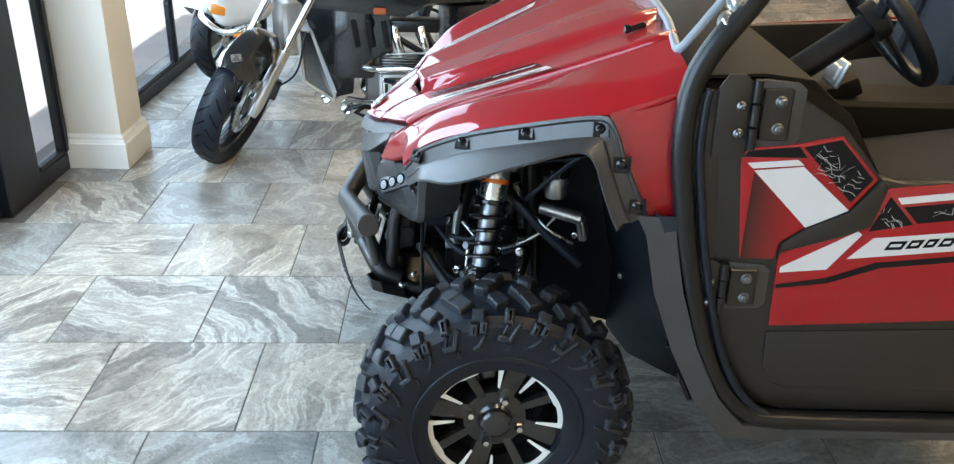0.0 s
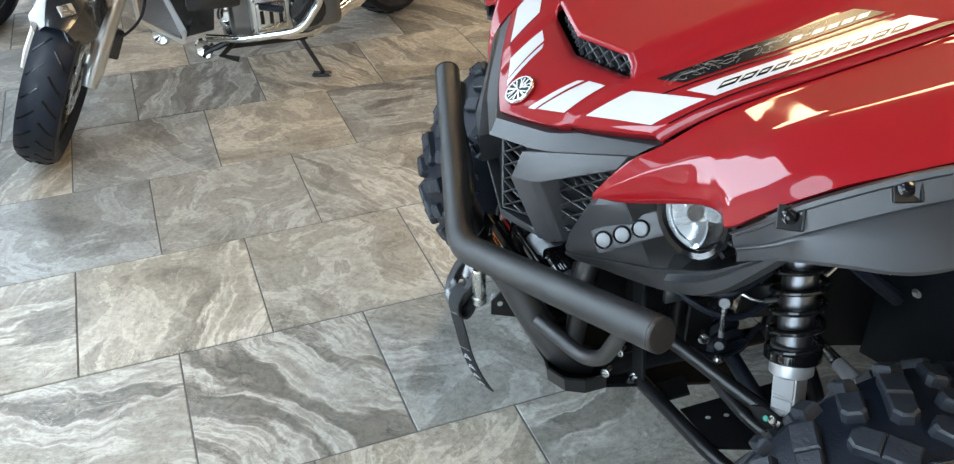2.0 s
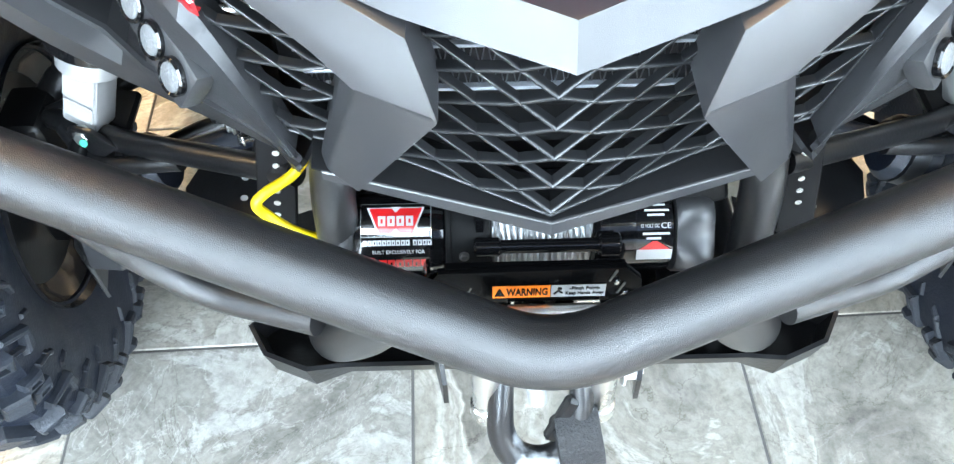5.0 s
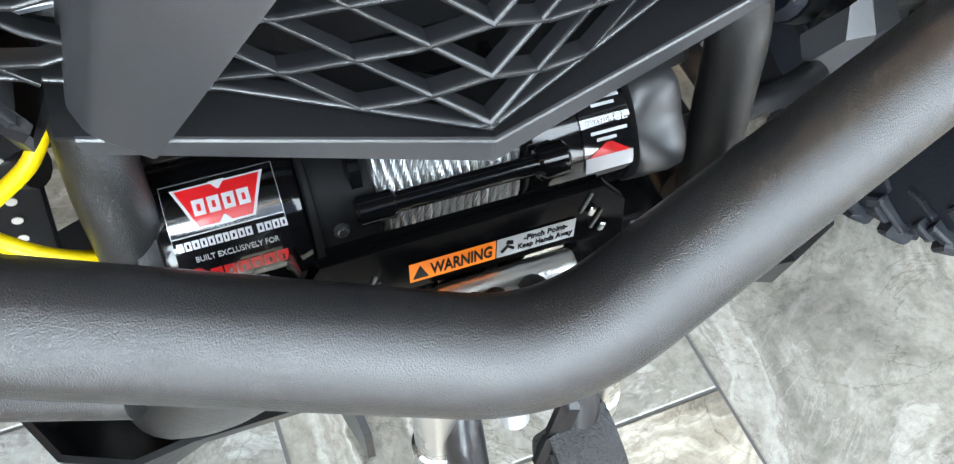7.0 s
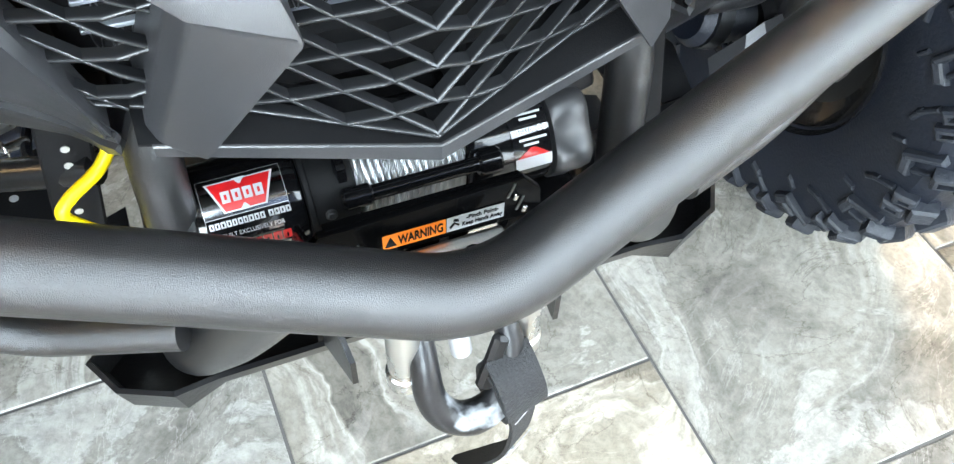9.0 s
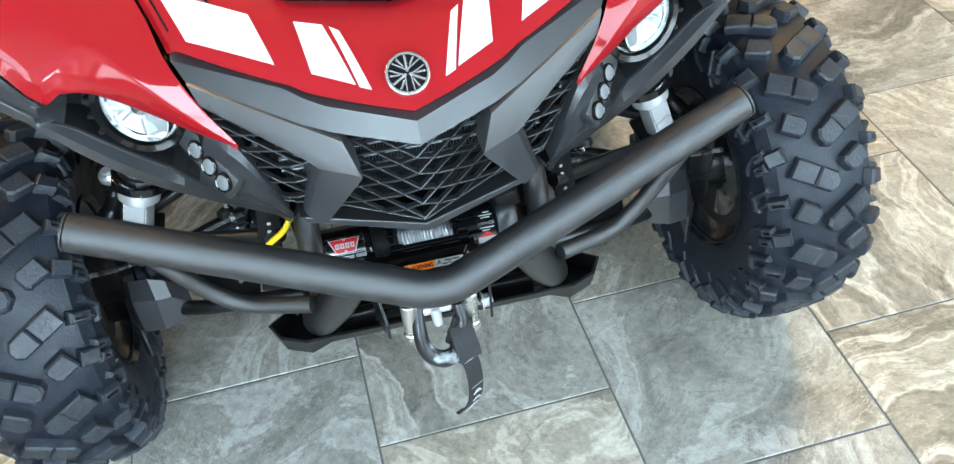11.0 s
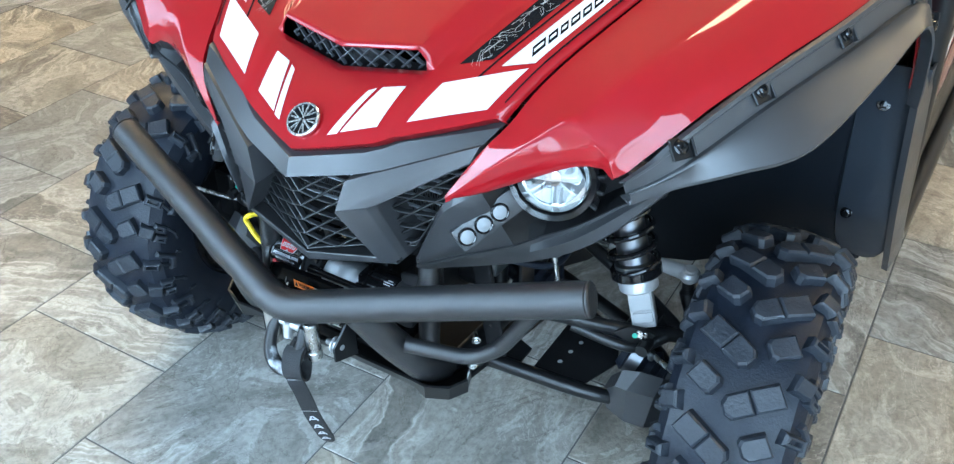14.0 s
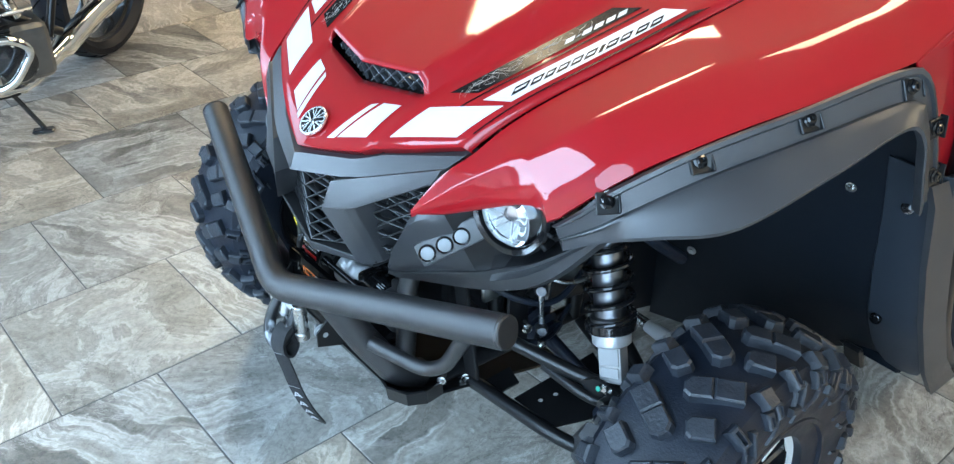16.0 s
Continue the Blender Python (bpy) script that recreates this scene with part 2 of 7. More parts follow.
# fade along x from black to the door's red
FADE = mat("black_red_fade", (0.245, 0.0025, 0.006), 0.4, coat=0.8, spec=0.2)
fn, fk = FADE.node_tree.nodes, FADE.node_tree.links
fsep, framp = fn.new("ShaderNodeSeparateXYZ"), fn.new("ShaderNodeValToRGB")
fk.new(fn.new("ShaderNodeNewGeometry").outputs["Position"], fsep.inputs[0])
fmap = fn.new("ShaderNodeMapRange")
fmap.inputs["From Min"].default_value, fmap.inputs["From Max"].default_value = 0.785, 0.885
fk.new(fsep.outputs["X"], fmap.inputs["Value"])
framp.color_ramp.elements[0].color, framp.color_ramp.elements[1].color = (0.008, 0.007, 0.006, 1), (0.245, 0.0025, 0.006, 1)
fk.new(fmap.outputs[0], framp.inputs["Fac"])
fk.new(framp.outputs["Color"], fn["Principled BSDF"].inputs["Base Color"])
GREY_DECAL = mat("grey_label", (0.30, 0.30, 0.30), 0.35)
ORANGE = mat("orange_label", (0.78, 0.165, 0.012), 0.35)
GRILLE = mat("grille_plastic", (0.0090, 0.0094, 0.0102), 0.33, vary=0.12, vary_scale=12, spec=0.60)
RIMFACE = mat("clear_coated_machined_face", (0.78, 0.78, 0.75), 0.35, 0.35, vary=0.05, vary_scale=60)
ZINC = mat("zinc_plate", (0.46, 0.46, 0.46), 0.36, 0.6, vary=0.12, vary_scale=40, rough_vary=0.06)
GREEN = mat("green_paint_mark", (0.02, 0.30, 0.20), 0.4)
WRAP = mat("glossy_black_wrap", (0.006, 0.006, 0.007), 0.07, coat=1.0, spec=0.6)
SILVER_LABEL = mat("silver_label", (0.55, 0.56, 0.57), 0.22, 0.7)
YELLOW = mat("yellow_hose", (0.80, 0.56, 0.01), 0.35, vary=0.1, vary_scale=25)
WEB = mat("black_webbing", (0.008, 0.008, 0.009), 0.7, bump=0.8, bump_scale=500, vary=0.3, vary_scale=120)
WALL = mat("cream_wall_paint", (0.80, 0.77, 0.70), 0.6, bump=0.15, bump_scale=120, vary=0.03, vary_scale=2)
TRIM = mat("white_trim_paint", (0.80, 0.79, 0.76), 0.4, vary=0.03, vary_scale=5)
FRAME = mat("dark_bronze_frame", (0.013, 0.016, 0.022), 0.35, 0.2, vary=0.15, vary_scale=6)
GROUT = mat("grout", (0.11, 0.105, 0.10), 0.85, bump=0.4, bump_scale=300, vary=0.25, vary_scale=14)
CEIL = mat("ceiling_board", (0.13, 0.125, 0.12), 0.8, bump=0.2, bump_scale=60, vary=0.04)
WALL_FAR = mat("dim_unseen_wall", (0.26, 0.25, 0.235), 0.7, bump=0.15, bump_scale=120, vary=0.05, vary_scale=2)
CONCRETE = mat("outdoor_concrete", (0.60, 0.61, 0.62), 0.85, bump=0.3, bump_scale=30, vary=0.15, vary_scale=1.5)
GLASS = glass("clear_glass")
LENS = glass("lens_glass", (0.98, 0.99, 1.0))
LAMP_WARM = emit("lamp_diffuser", (1.0, 0.755, 0.44), 17.5)
FIN = mat("radiator_fin", (0.50, 0.53, 0.57), 0.30, 0.6)
SEATFAB = mat("seat_vinyl", (0.012, 0.015, 0.021), 0.6, bump=0.5, bump_scale=180, vary=0.2, vary_scale=10, spec=0.2)
ROPE = mat("steel_rope", (0.56, 0.57, 0.58), 0.40, 1.0, vary=0.15, vary_scale=60)
PLATE = mat("black_steel_plate", (0.0018, 0.0018, 0.002), 0.16, bump=0.03, bump_scale=300, spec=0.05)
MIRROR_LABEL = mat("mirror_foil_label", (0.30, 0.31, 0.32), 0.12, 1.0, vary=0.15, vary_scale=40)
SCOOP = mat("scoop_plastic", (0.030, 0.031, 0.034), 0.28, spec=0.5)
BADGE = mat("badge_silver", (0.72, 0.72, 0.70), 0.26, 0.9)
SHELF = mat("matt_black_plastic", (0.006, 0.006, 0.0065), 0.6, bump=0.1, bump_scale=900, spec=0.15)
# dash colour kept darker to stand for the shade of a roof not built
DASH = mat("shaded_dash_plastic", (0.010, 0.0085, 0.006), 0.6, bump=0.3, bump_scale=500, vary=0.2, vary_scale=8, spec=0.15)
SEAL = mat("grey_screen_edge", (0.20, 0.22, 0.25), 0.4, vary=0.1)
GREYBIKE = mat("graphite_paint", (0.011, 0.0115, 0.013), 0.25, coat=0.8, vary=0.1)
WHITEBIKE = mat("white_paint", (0.78, 0.77, 0.74), 0.2, coat=0.8)
AMBER = mat("amber_lens", (0.9, 0.30, 0.03), 0.15, coat=0.8)

# ---------------------------------------------------------------- mesh tools


def smoothed(me, angle):
    me.polygons.foreach_set("use_smooth", [True] * len(me.polygons))
    me.set_sharp_from_angle(angle=radians(angle))


def part(name, bm, material, parent=None, label="", angle=32):
    bmesh.ops.recalc_face_normals(bm, faces=bm.faces)
    me = bpy.data.meshes.new(name)
    bm.to_mesh(me)
    bm.free()
    smoothed(me, angle)
    me.materials.append(material)
    ob = new(name, me)
    if parent:
        ob.parent = parent
    return tagged(ob, label)


def thing(name, label, category, group="", at=(0, 0, 0), kind=""):
    ob = new(name)
    ob.location = at
    ob.empty_display_size = 0.1
    return tagged(ob, label, category, group, kind)


def flip(bm):
    bmesh.ops.scale(bm, vec=(1, -1, 1), verts=bm.verts)
    bmesh.ops.reverse_faces(bm, faces=bm.faces)
    return bm


def moved(bm, m):
    bmesh.ops.transform(bm, matrix=m, verts=bm.verts)
    return bm


def joined(*bms):
    """One bmesh out of several."""
    out = bmesh.new()
    for b in bms:
        me = bpy.data.meshes.new("tmp")
        b.to_mesh(me)
        b.free()
        out.from_mesh(me)
        bpy.data.meshes.remove(me)
    return out


def box(c, s, m=None, bevel=0.0, seg=1):
    bm = bmesh.new()
    bmesh.ops.create_cube(bm, size=1)
    bmesh.ops.scale(bm, vec=s, verts=bm.verts)
    if bevel:
        bmesh.ops.bevel(bm, geom=list(bm.edges), offset=bevel, segments=seg, affect="EDGES", profile=0.6)
    if m is not None:
        moved(bm, m)
    bmesh.ops.translate(bm, vec=c, verts=bm.verts)
    return bm


def grid(rows, thick=0.0, wrap=False):
    """A sheet through rows of points, with a thickness."""
    bm = bmesh.new()
    vs = [[bm.verts.new(p) for p in r] for r in rows]
    k = len(rows[0])
    for a, b in zip(vs, vs[1:]):
        for i in range(k if wrap else k - 1):
            j = (i + 1) % k
            quad = [a[i], a[j], b[j], b[i]]
            try:
                bm.faces.new(quad)
            except ValueError:
                pass
    bmesh.ops.remove_doubles(bm, verts=bm.verts, dist=1e-5)
    bmesh.ops.recalc_face_normals(bm, faces=bm.faces)
    if thick:
        bmesh.ops.solidify(bm, geom=list(bm.faces), thickness=thick)
    return bm


def slab(pts, vec, bevel=0.0):
    """A polygon pulled along vec."""
    bm = bmesh.new()
    a = [bm.verts.new(p) for p in pts]
    b = [bm.verts.new(Vector(p) + Vector(vec)) for p in pts]
    bm.faces.new(a)
    bm.faces.new(b[::-1])
    for i in range(len(a)):
        j = (i + 1) % len(a)
        bm.faces.new([a[j], a[i], b[i], b[j]])
    bmesh.ops.recalc_face_normals(bm, faces=bm.faces)
    if bevel:
        bmesh.ops.bevel(bm, geom=list(bm.edges), offset=bevel, segments=2, affect="EDGES", profile=0.6)
    return bm


def rounded(pts, rad, n=6):
    """A polyline with its corners rounded."""
    pts = [Vector(p) for p in pts]
    out = [pts[0]]
    for a, b, c in zip(pts, pts[1:], pts[2:]):
        u, v = (a - b), (c - b)
        r = min(rad, u.length * 0.48, v.length * 0.48)
        p, q = b + u.normalized() * r, b + v.normalized() * r
        for i in range(n + 1):
            t = i / n
            out.append(p.lerp(b, t).lerp(b.lerp(q, t), t))
    return out + [pts[-1]]


def curve_pts(pts, n=8):
    """A smooth line through the points."""
    pts = [Vector(p) for p in pts]
    ext = [pts[0] * 2 - pts[1]] + pts + [pts[-1] * 2 - pts[-2]]
    out = []
    for i in range(1, len(ext) - 2):
        p0, p1, p2, p3 = ext[i - 1:i + 3]
        for k in range(n):
            t = k / n
            out.append(0.5 * ((2 * p1) + (p2 - p0) * t + (2 * p0 - 5 * p1 + 4 * p2 - p3) * t * t + (3 * p1 - p0 - 3 * p2 + p3) * t ** 3))
    return out + [pts[-1]]


def tube(pts, r, seg=16, dome=0.0):
    """A round bar along a polyline; r may be a list. Ends are closed, with a small chamfer when dome is set."""
    pts = [Vector(p) for p in pts]
    rs = list(r) if isinstance(r, (list, tuple)) else [r] * len(pts)
    if dome:
        d0, d1 = (pts[0] - pts[1]).normalized(), (pts[-1] - pts[-2]).normalized()
        pts = [pts[0] + d0 * dome] + pts + [pts[-1] + d1 * dome]
        rs = [rs[0] - dome] + rs + [rs[-1] - dome]
    bm = bmesh.new()
    tan = [(pts[min(i + 1, len(pts) - 1)] - pts[max(i - 1, 0)]).normalized() for i in range(len(pts))]
    side = tan[0].orthogonal().normalized()
    rings = []
    for p, t, rr in zip(pts, tan, rs):
        side = (side - t * side.dot(t)).normalized()
        other = t.cross(side)
        rings.append([bm.verts.new(p + (side * math.cos(2 * math.pi * k / seg) + other * math.sin(2 * math.pi * k / seg)) * rr) for k in range(seg)])
    for a, b in zip(rings, rings[1:]):
        for k in range(seg):
            j = (k + 1) % seg
            bm.faces.new([a[k], a[j], b[j], b[k]])
    bm.faces.new(rings[0][::-1])
    bm.faces.new(rings[-1])
    return bm


def lathe(profile, seg=32, m=None, closed=False):
    """(radius, height) pairs spun about z, then moved by m."""
    bm = bmesh.new()
    rings = []
    for r, z in profile:
        rings.append([bm.verts.new((r * math.cos(2 * math.pi * k / seg), r * math.sin(2 * math.pi * k / seg), z)) for k in range(seg)])
    pairs = list(zip(rings, rings[1:])) + ([(rings[-1], rings[0])] if closed else [])
    for a, b in pairs:
        for k in range(seg):
            j = (k + 1) % seg
            bm.faces.new([a[k], a[j], b[j], b[k]])
    if not closed:
        if profile[0][0] > 1e-4:
            bm.faces.new(rings[0][::-1])
        if profile[-1][0] > 1e-4:
            bm.faces.new(rings[-1])
    bmesh.ops.remove_doubles(bm, verts=bm.verts, dist=1e-6)
    if m is not None:
        moved(bm, m)
    return bm


def facing(at, direction, up=(0, 0, 1)):
    """A pose whose z axis points along direction and whose y axis leans to up."""
    z = Vector(direction).normalized()
    x = Vector(up).cross(z).normalized()
    y = z.cross(x)
    return Matrix.Translation(at) @ Matrix((x, y, z)).transposed().to_4x4()


def bolt_bm(at, direction, r=0.008, h=0.006):
    """Flanged hex bolt head."""
    m = facing(at, direction)
    return joined(lathe([(r * 1.35, 0), (r * 1.35, h * 0.25), (r, h * 0.35)], 16, m), lathe([(r * 0.9, h * 0.2), (r * 0.9, h * 0.85), (r * 0.7, h)], 6, m))


def text_bm(body, size, m, depth=0.0004, shear=0.0, bold=0.0, width=None):
    """Lettering in the built-in font, its middle at m's origin, in m's xy plane."""
    cu = bpy.data.curves.new("lettering", "FONT")
    cu.body, cu.size, cu.extrude, cu.shear, cu.offset = body, size, depth, shear, bold
    cu.align_x, cu.align_y = "CENTER", "CENTER"
    cu.resolution_u = 3
    ob = bpy.data.objects.new("lettering", cu)
    scene.collection.objects.link(ob)
    me = bpy.data.meshes.new_from_object(ob.evaluated_get(bpy.context.evaluated_depsgraph_get()))
    bm = bmesh.new()
    bm.from_mesh(me)
    bpy.data.objects.remove(ob)
    bpy.data.curves.remove(cu)
    bpy.data.meshes.remove(me)
    if width:
        xs = [v.co.x for v in bm.verts]
        k = width / (max(xs) - min(xs))
        bmesh.ops.scale(bm, vec=(k, 1, 1), verts=bm.verts)
    return moved(bm, m)


def interp(x, table):
    if x <= table[0][0]:
        return table[0][1]
    for (a, fa), (b, fb) in zip(table, table[1:]):
        if x <= b:
            return fa + (fb - fa) * (x - a) / (b - a)
    return table[-1][1]


# ---------------------------------------------------------------- the showroom
WX = -1.65            # inner face of the window wall
X1, Y0, Y1, H = 5.2, -4.6, 7.4, 3.2


def setting(name, bm, material, label=""):
    return tagged(part(name, bm, material), label, kind="structure")


ground = setting("ground", box((0, 0, -0.26), (160, 160, 0.3)), CONCRETE)
floor = setting("floor", box(((WX + X1) / 2, (Y0 + Y1) / 2, -0.056), (X1 - WX + 0.5, Y1 - Y0 + 0.5, 0.108)), GROUT, "grey stone-look porcelain tile floor laid in running bond")
# unseen ceiling and walls: dark tones cut bounce light, the pale south one fills
setting("ceiling", box(((WX + X1) / 2, (Y0 + Y1) / 2, H + 0.05), (X1 - WX + 0.6, Y1 - Y0 + 0.6, 0.1)), CEIL)
setting("wall_east", box((X1 + 0.1, (Y0 + Y1) / 2, H / 2), (0.2, Y1 - Y0 + 0.6, H)), WALL_FAR)
setting("wall_south", box(((WX + X1) / 2, Y0 - 0.1, H / 2), (X1 - WX, 0.2, H)), WALL)
setting("wall_north", box(((WX + X1) / 2, Y1 + 0.1, H / 2), (X1 - WX, 0.2, H)), WALL_FAR)
setting("wall_west", box((WX - 0.1, (Y0 + Y1) / 2, 2.98), (0.2, Y1 - Y0 + 0.4, 0.44)), WALL)

# cream column with a stepped plinth
col = setting("column", box((-1.522, 1.80, H / 2), (0.256, 0.28, H - 0.004), bevel=0.006, seg=2), WALL, "cream painted square column between the windows")
base = [(0.0, 0.0), (0.022, 0.0), (0.022, 0.118), (0.017, 0.124), (0.017, 0.128), (0.012, 0.140), (0.012, 0.150), (0.006, 0.158), (0.003, 0.165)]
prof = bmesh.new()
rings = []
for d, z in base[1:]:
    rings.append([prof.verts.new(p) for p in ((-1.648, 1.66 - d, z), (-1.394 + d, 1.66 - d, z), (-1.394 + d, 1.94 + d, z), (-1.648, 1.94 + d, z))])
for a, b in zip(rings, rings[1:]):
    for k in range(3):
        prof.faces.new([a[k], a[k + 1], b[k + 1], b[k]])
part("baseboard", prof, TRIM, col, "white stepped plinth moulding", 20)


def window(name, y0, y1, mullions, sill=0.078, first_w=0.02, jamb=0.03):
    """A floor-to-head aluminium window in the wall's line: frame members, beads and panes."""
    w = tagged(new(name), "dark aluminium framed shop window with clear panes", "window", kind="structure")
    x, deep = WX - 0.016, 0.040
    part("window_sill", box((x, (y0 + y1) / 2, sill / 2 - 0.004), (deep, y1 - y0, sill), bevel=0.004), FRAME, w)
    part("window_frame", box((x, (y0 + y1) / 2, 2.73), (deep, y1 - y0, 0.06), bevel=0.004), FRAME, w)
    posts = [y0 + first_w] + mullions + [y1 - jamb]
    for i, y in enumerate(posts):
        half = first_w if i == 0 else jamb
        part("mullion", box((x, y, (sill + 2.70) / 2 - 0.002), (deep, 2 * half, 2.696 - sill), bevel=0.004), FRAME, w)
        if half > 0.025:
            part("glazing_bead", box((x + deep / 2 + 0.004, y, (sill + 2.70) / 2), (0.010, half * 0.9, 2.60), bevel=0.002), FRAME, w)
    for a, b in zip(posts, posts[1:]):
        part("glazing_bead", box((x, (a + b) / 2, sill + 0.012), (deep * 0.8, b - a - 0.062, 0.022), bevel=0.003), FRAME, w)
        p = part("pane", box((x, (a + b) / 2, 1.40), (0.006, b - a - 0.05, 2.62)), GLASS, w)
        p.visible_shadow = False
    return w


window("window_1", 1.965, 7.4, [3.30, 4.40, 5.50, 6.45], first_w=0.008, jamb=0.032)
window("window_2", 1.337, 1.664, [], first_w=0.007, jamb=0.034)
window("window_3", -4.6, 0.12, [-3.4, -2.2, -1.05])
door = tagged(new("door_1"), "dark framed glass entrance door, closed", "door", kind="structure")
part("door_frame", box((WX - 0.058, 1.192, 1.36), (0.14, 0.284, 2.72), bevel=0.005), FRAME, door)
part("door_frame", box((WX - 0.05, 0.165, 1.36), (0.14, 0.085, 2.72), bevel=0.005), FRAME, door)
part("bottom_rail", box((WX - 0.05, 0.642, 0.13), (0.05, 0.866, 0.25), bevel=0.004), FRAME, door)
part("top_rail", box((WX - 0.05, 0.642, 2.62), (0.05, 0.866, 0.12), bevel=0.004), FRAME, door)
for y in (0.26, 1.017):
    part("stile", box((WX - 0.05, y, 1.40), (0.05, 0.10, 2.28), bevel=0.004), FRAME, door)
pn = part("pane", box((WX - 0.05, 0.642, 1.40), (0.006, 0.67, 2.30)), GLASS, door)
pn.visible_shadow = False

# recessed ceiling panels, whose pale shapes show on the paintwork
def ceiling_light(x, y, length=0.6, wide=1.2):
    t = thing("ceiling_light", "rectangular ceiling panel light with a warm white diffuser", "ceiling light", "ceiling lights", (x, y, H))
    for sx in (-1, 1):
        part("frame", box((sx * (wide / 2 + 0.015), 0, -0.012), (0.03, length + 0.06, 0.022), bevel=0.003), TRIM, t)
    for sy in (-1, 1):
        part("frame", box((0, sy * (length / 2 + 0.015), -0.012), (wide - 0.002, 0.03, 0.022), bevel=0.003), TRIM, t)
    part("diffuser", box((0, 0, -0.011), (wide - 0.006, length - 0.006, 0.012), bevel=0.002), LAMP_WARM, t)
    return t


LIGHT_X, LIGHT_Y = (1.6, 4.05), (-2.45, -0.03, 2.42, 4.85)
first = ceiling_light(LIGHT_X[0], LIGHT_Y[0])
for x in LIGHT_X:
    for y in LIGHT_Y:
        if (x, y) != (LIGHT_X[0], LIGHT_Y[0]):
            copy_thing(first, pose(x, y, H))

# ---------------------------------------------------------------- the side-by-side vehicle
V = thing("utility_vehicle", "red and black two-seat off-road utility vehicle with front bumper and winch", "vehicle")
AXX, AXZ = 0.312, 0.318     # front axle


def front_x(y):
    return -0.034 + 0.30 * abs(y) + 0.60 * y * y if abs(y) < 0.3 else 0.110 + 0.66 * (abs(y) - 0.3)


def front_z(y):
    return 0.811 + 0.15 * abs(y) + 0.25 * y * y


RISE = [(0, 0), (0.012, 0.0115), (0.03, 0.026), (0.055, 0.043), (0.08, 0.0565), (0.11, 0.0700), (0.20, 0.1075), (0.30, 0.150), (0.46, 0.221), (0.62, 0.290), (0.9, 0.40)]


def eased(x, table):
    """Like interp, but through a smooth curve."""
    k = 0
    while k < len(table) - 2 and x > table[k + 1][0]:
        k += 1
    (x0, y0), (x1, y1) = table[k], table[k + 1]
    slope = lambda i: (table[min(i + 1, len(table) - 1)][1] - table[max(i - 1, 0)][1]) / (table[min(i + 1, len(table) - 1)][0] - table[max(i - 1, 0)][0])
    h = x1 - x0
    t = max(0.0, min(1.0, (x - x0) / h))
    return y0 * (1 + 2 * t) * (1 - t) ** 2 + slope(k) * h * t * (1 - t) ** 2 + y1 * t * t * (3 - 2 * t) + slope(k + 1) * h * t * t * (t - 1)


def vent_x(y):
    return 0.096 + 0.205 * abs(y)


def raised(x, y):
    w = 0.150 + 0.40 * max(0.0, x - vent_x(y))
    t = max(0.0, min(1.0, (w - abs(y)) / min(0.065, 0.022 + 0.12 * max(0.0, x - vent_x(y)))))
    return 0.034 * t * t * (3 - 2 * t) * max(0.25, 1 - 1.0 * max(0.0, x - vent_x(y)))


def hood_z(x, y, up=None):
    run = x - front_x(y)
    z = front_z(y) + eased(run, RISE)
    if up is None:
        up = x > vent_x(y)
    step = max(0.0, min(1.0, (abs(y) - 0.124 - 0.10 * max(0.0, run)) / 0.018))
    crease = 0.0055 * step * step * (3 - 2 * step) * max(0.0, 1 - max(0.0, run) / 0.30)
    return z + crease + (raised(x, y) if up else 0.0)


def hood_y(t, run):
    return t * (0.284 + 0.40 * max(0.0, run))


cols = [i / 26 for i in range(-26, 27)]
rows = []
FRONT_ROWS = [0, 0.03, 0.08, 0.15, 0.24, 0.35, 0.48, 0.62, 0.78, 0.90, 1.0]
BACK_ROWS = [0, 0.02, 0.06, 0.12, 0.2, 0.3, 0.4, 0.5, 0.6, 0.7, 0.8, 0.9, 1.0]
HOOD_BACK = 0.665
def hood_point(t, x, up):
    f = front_x(t * 0.284)
    y = hood_y(t, x - f)
    edge = max(0.0, abs(t) - 0.94) / 0.06
    return (x, y, hood_z(x, y, up) - 0.010 * edge ** 2)


for r in FRONT_ROWS:
    line = []
    for t in cols:
        f = front_x(t * 0.284)
        v = max(f + 0.03, vent_x(t * 0.284))
        p = hood_point(t, f + r * (v - f), False)
        if r == 0:
            line.append((p[0] + 0.010, p[1], p[2] - 0.012))
        else:
            line.append(p)
    if r == 0:
        rows.append(line)
        line = [hood_point(t, front_x(t * 0.284) - 0.001, False) for t in cols]
    rows.append(line)
for r in BACK_ROWS:
    line = []
    for t in cols:
        f = front_x(t * 0.284)
        v = max(f + 0.03, vent_x(t * 0.284))
        line.append(hood_point(t, v + r * (HOOD_BACK - v), True))
    rows.append(line)
bm = bmesh.new()
vs = [[bm.verts.new(p) for p in r] for r in rows]
vrow = len(FRONT_ROWS)
for i, (a, b) in enumerate(zip(vs, vs[1:])):
    for k in range(len(cols) - 1):
        if i == vrow and abs(cols[k] + cols[k + 1]) / 2 * 0.324 < 0.131:
            continue                      # the open mouth of the scoop
        bm.faces.new([a[k], a[k + 1], b[k + 1], b[k]])
bmesh.ops.remove_doubles(bm, verts=bm.verts, dist=2e-4)
bmesh.ops.recalc_face_normals(bm, faces=bm.faces)
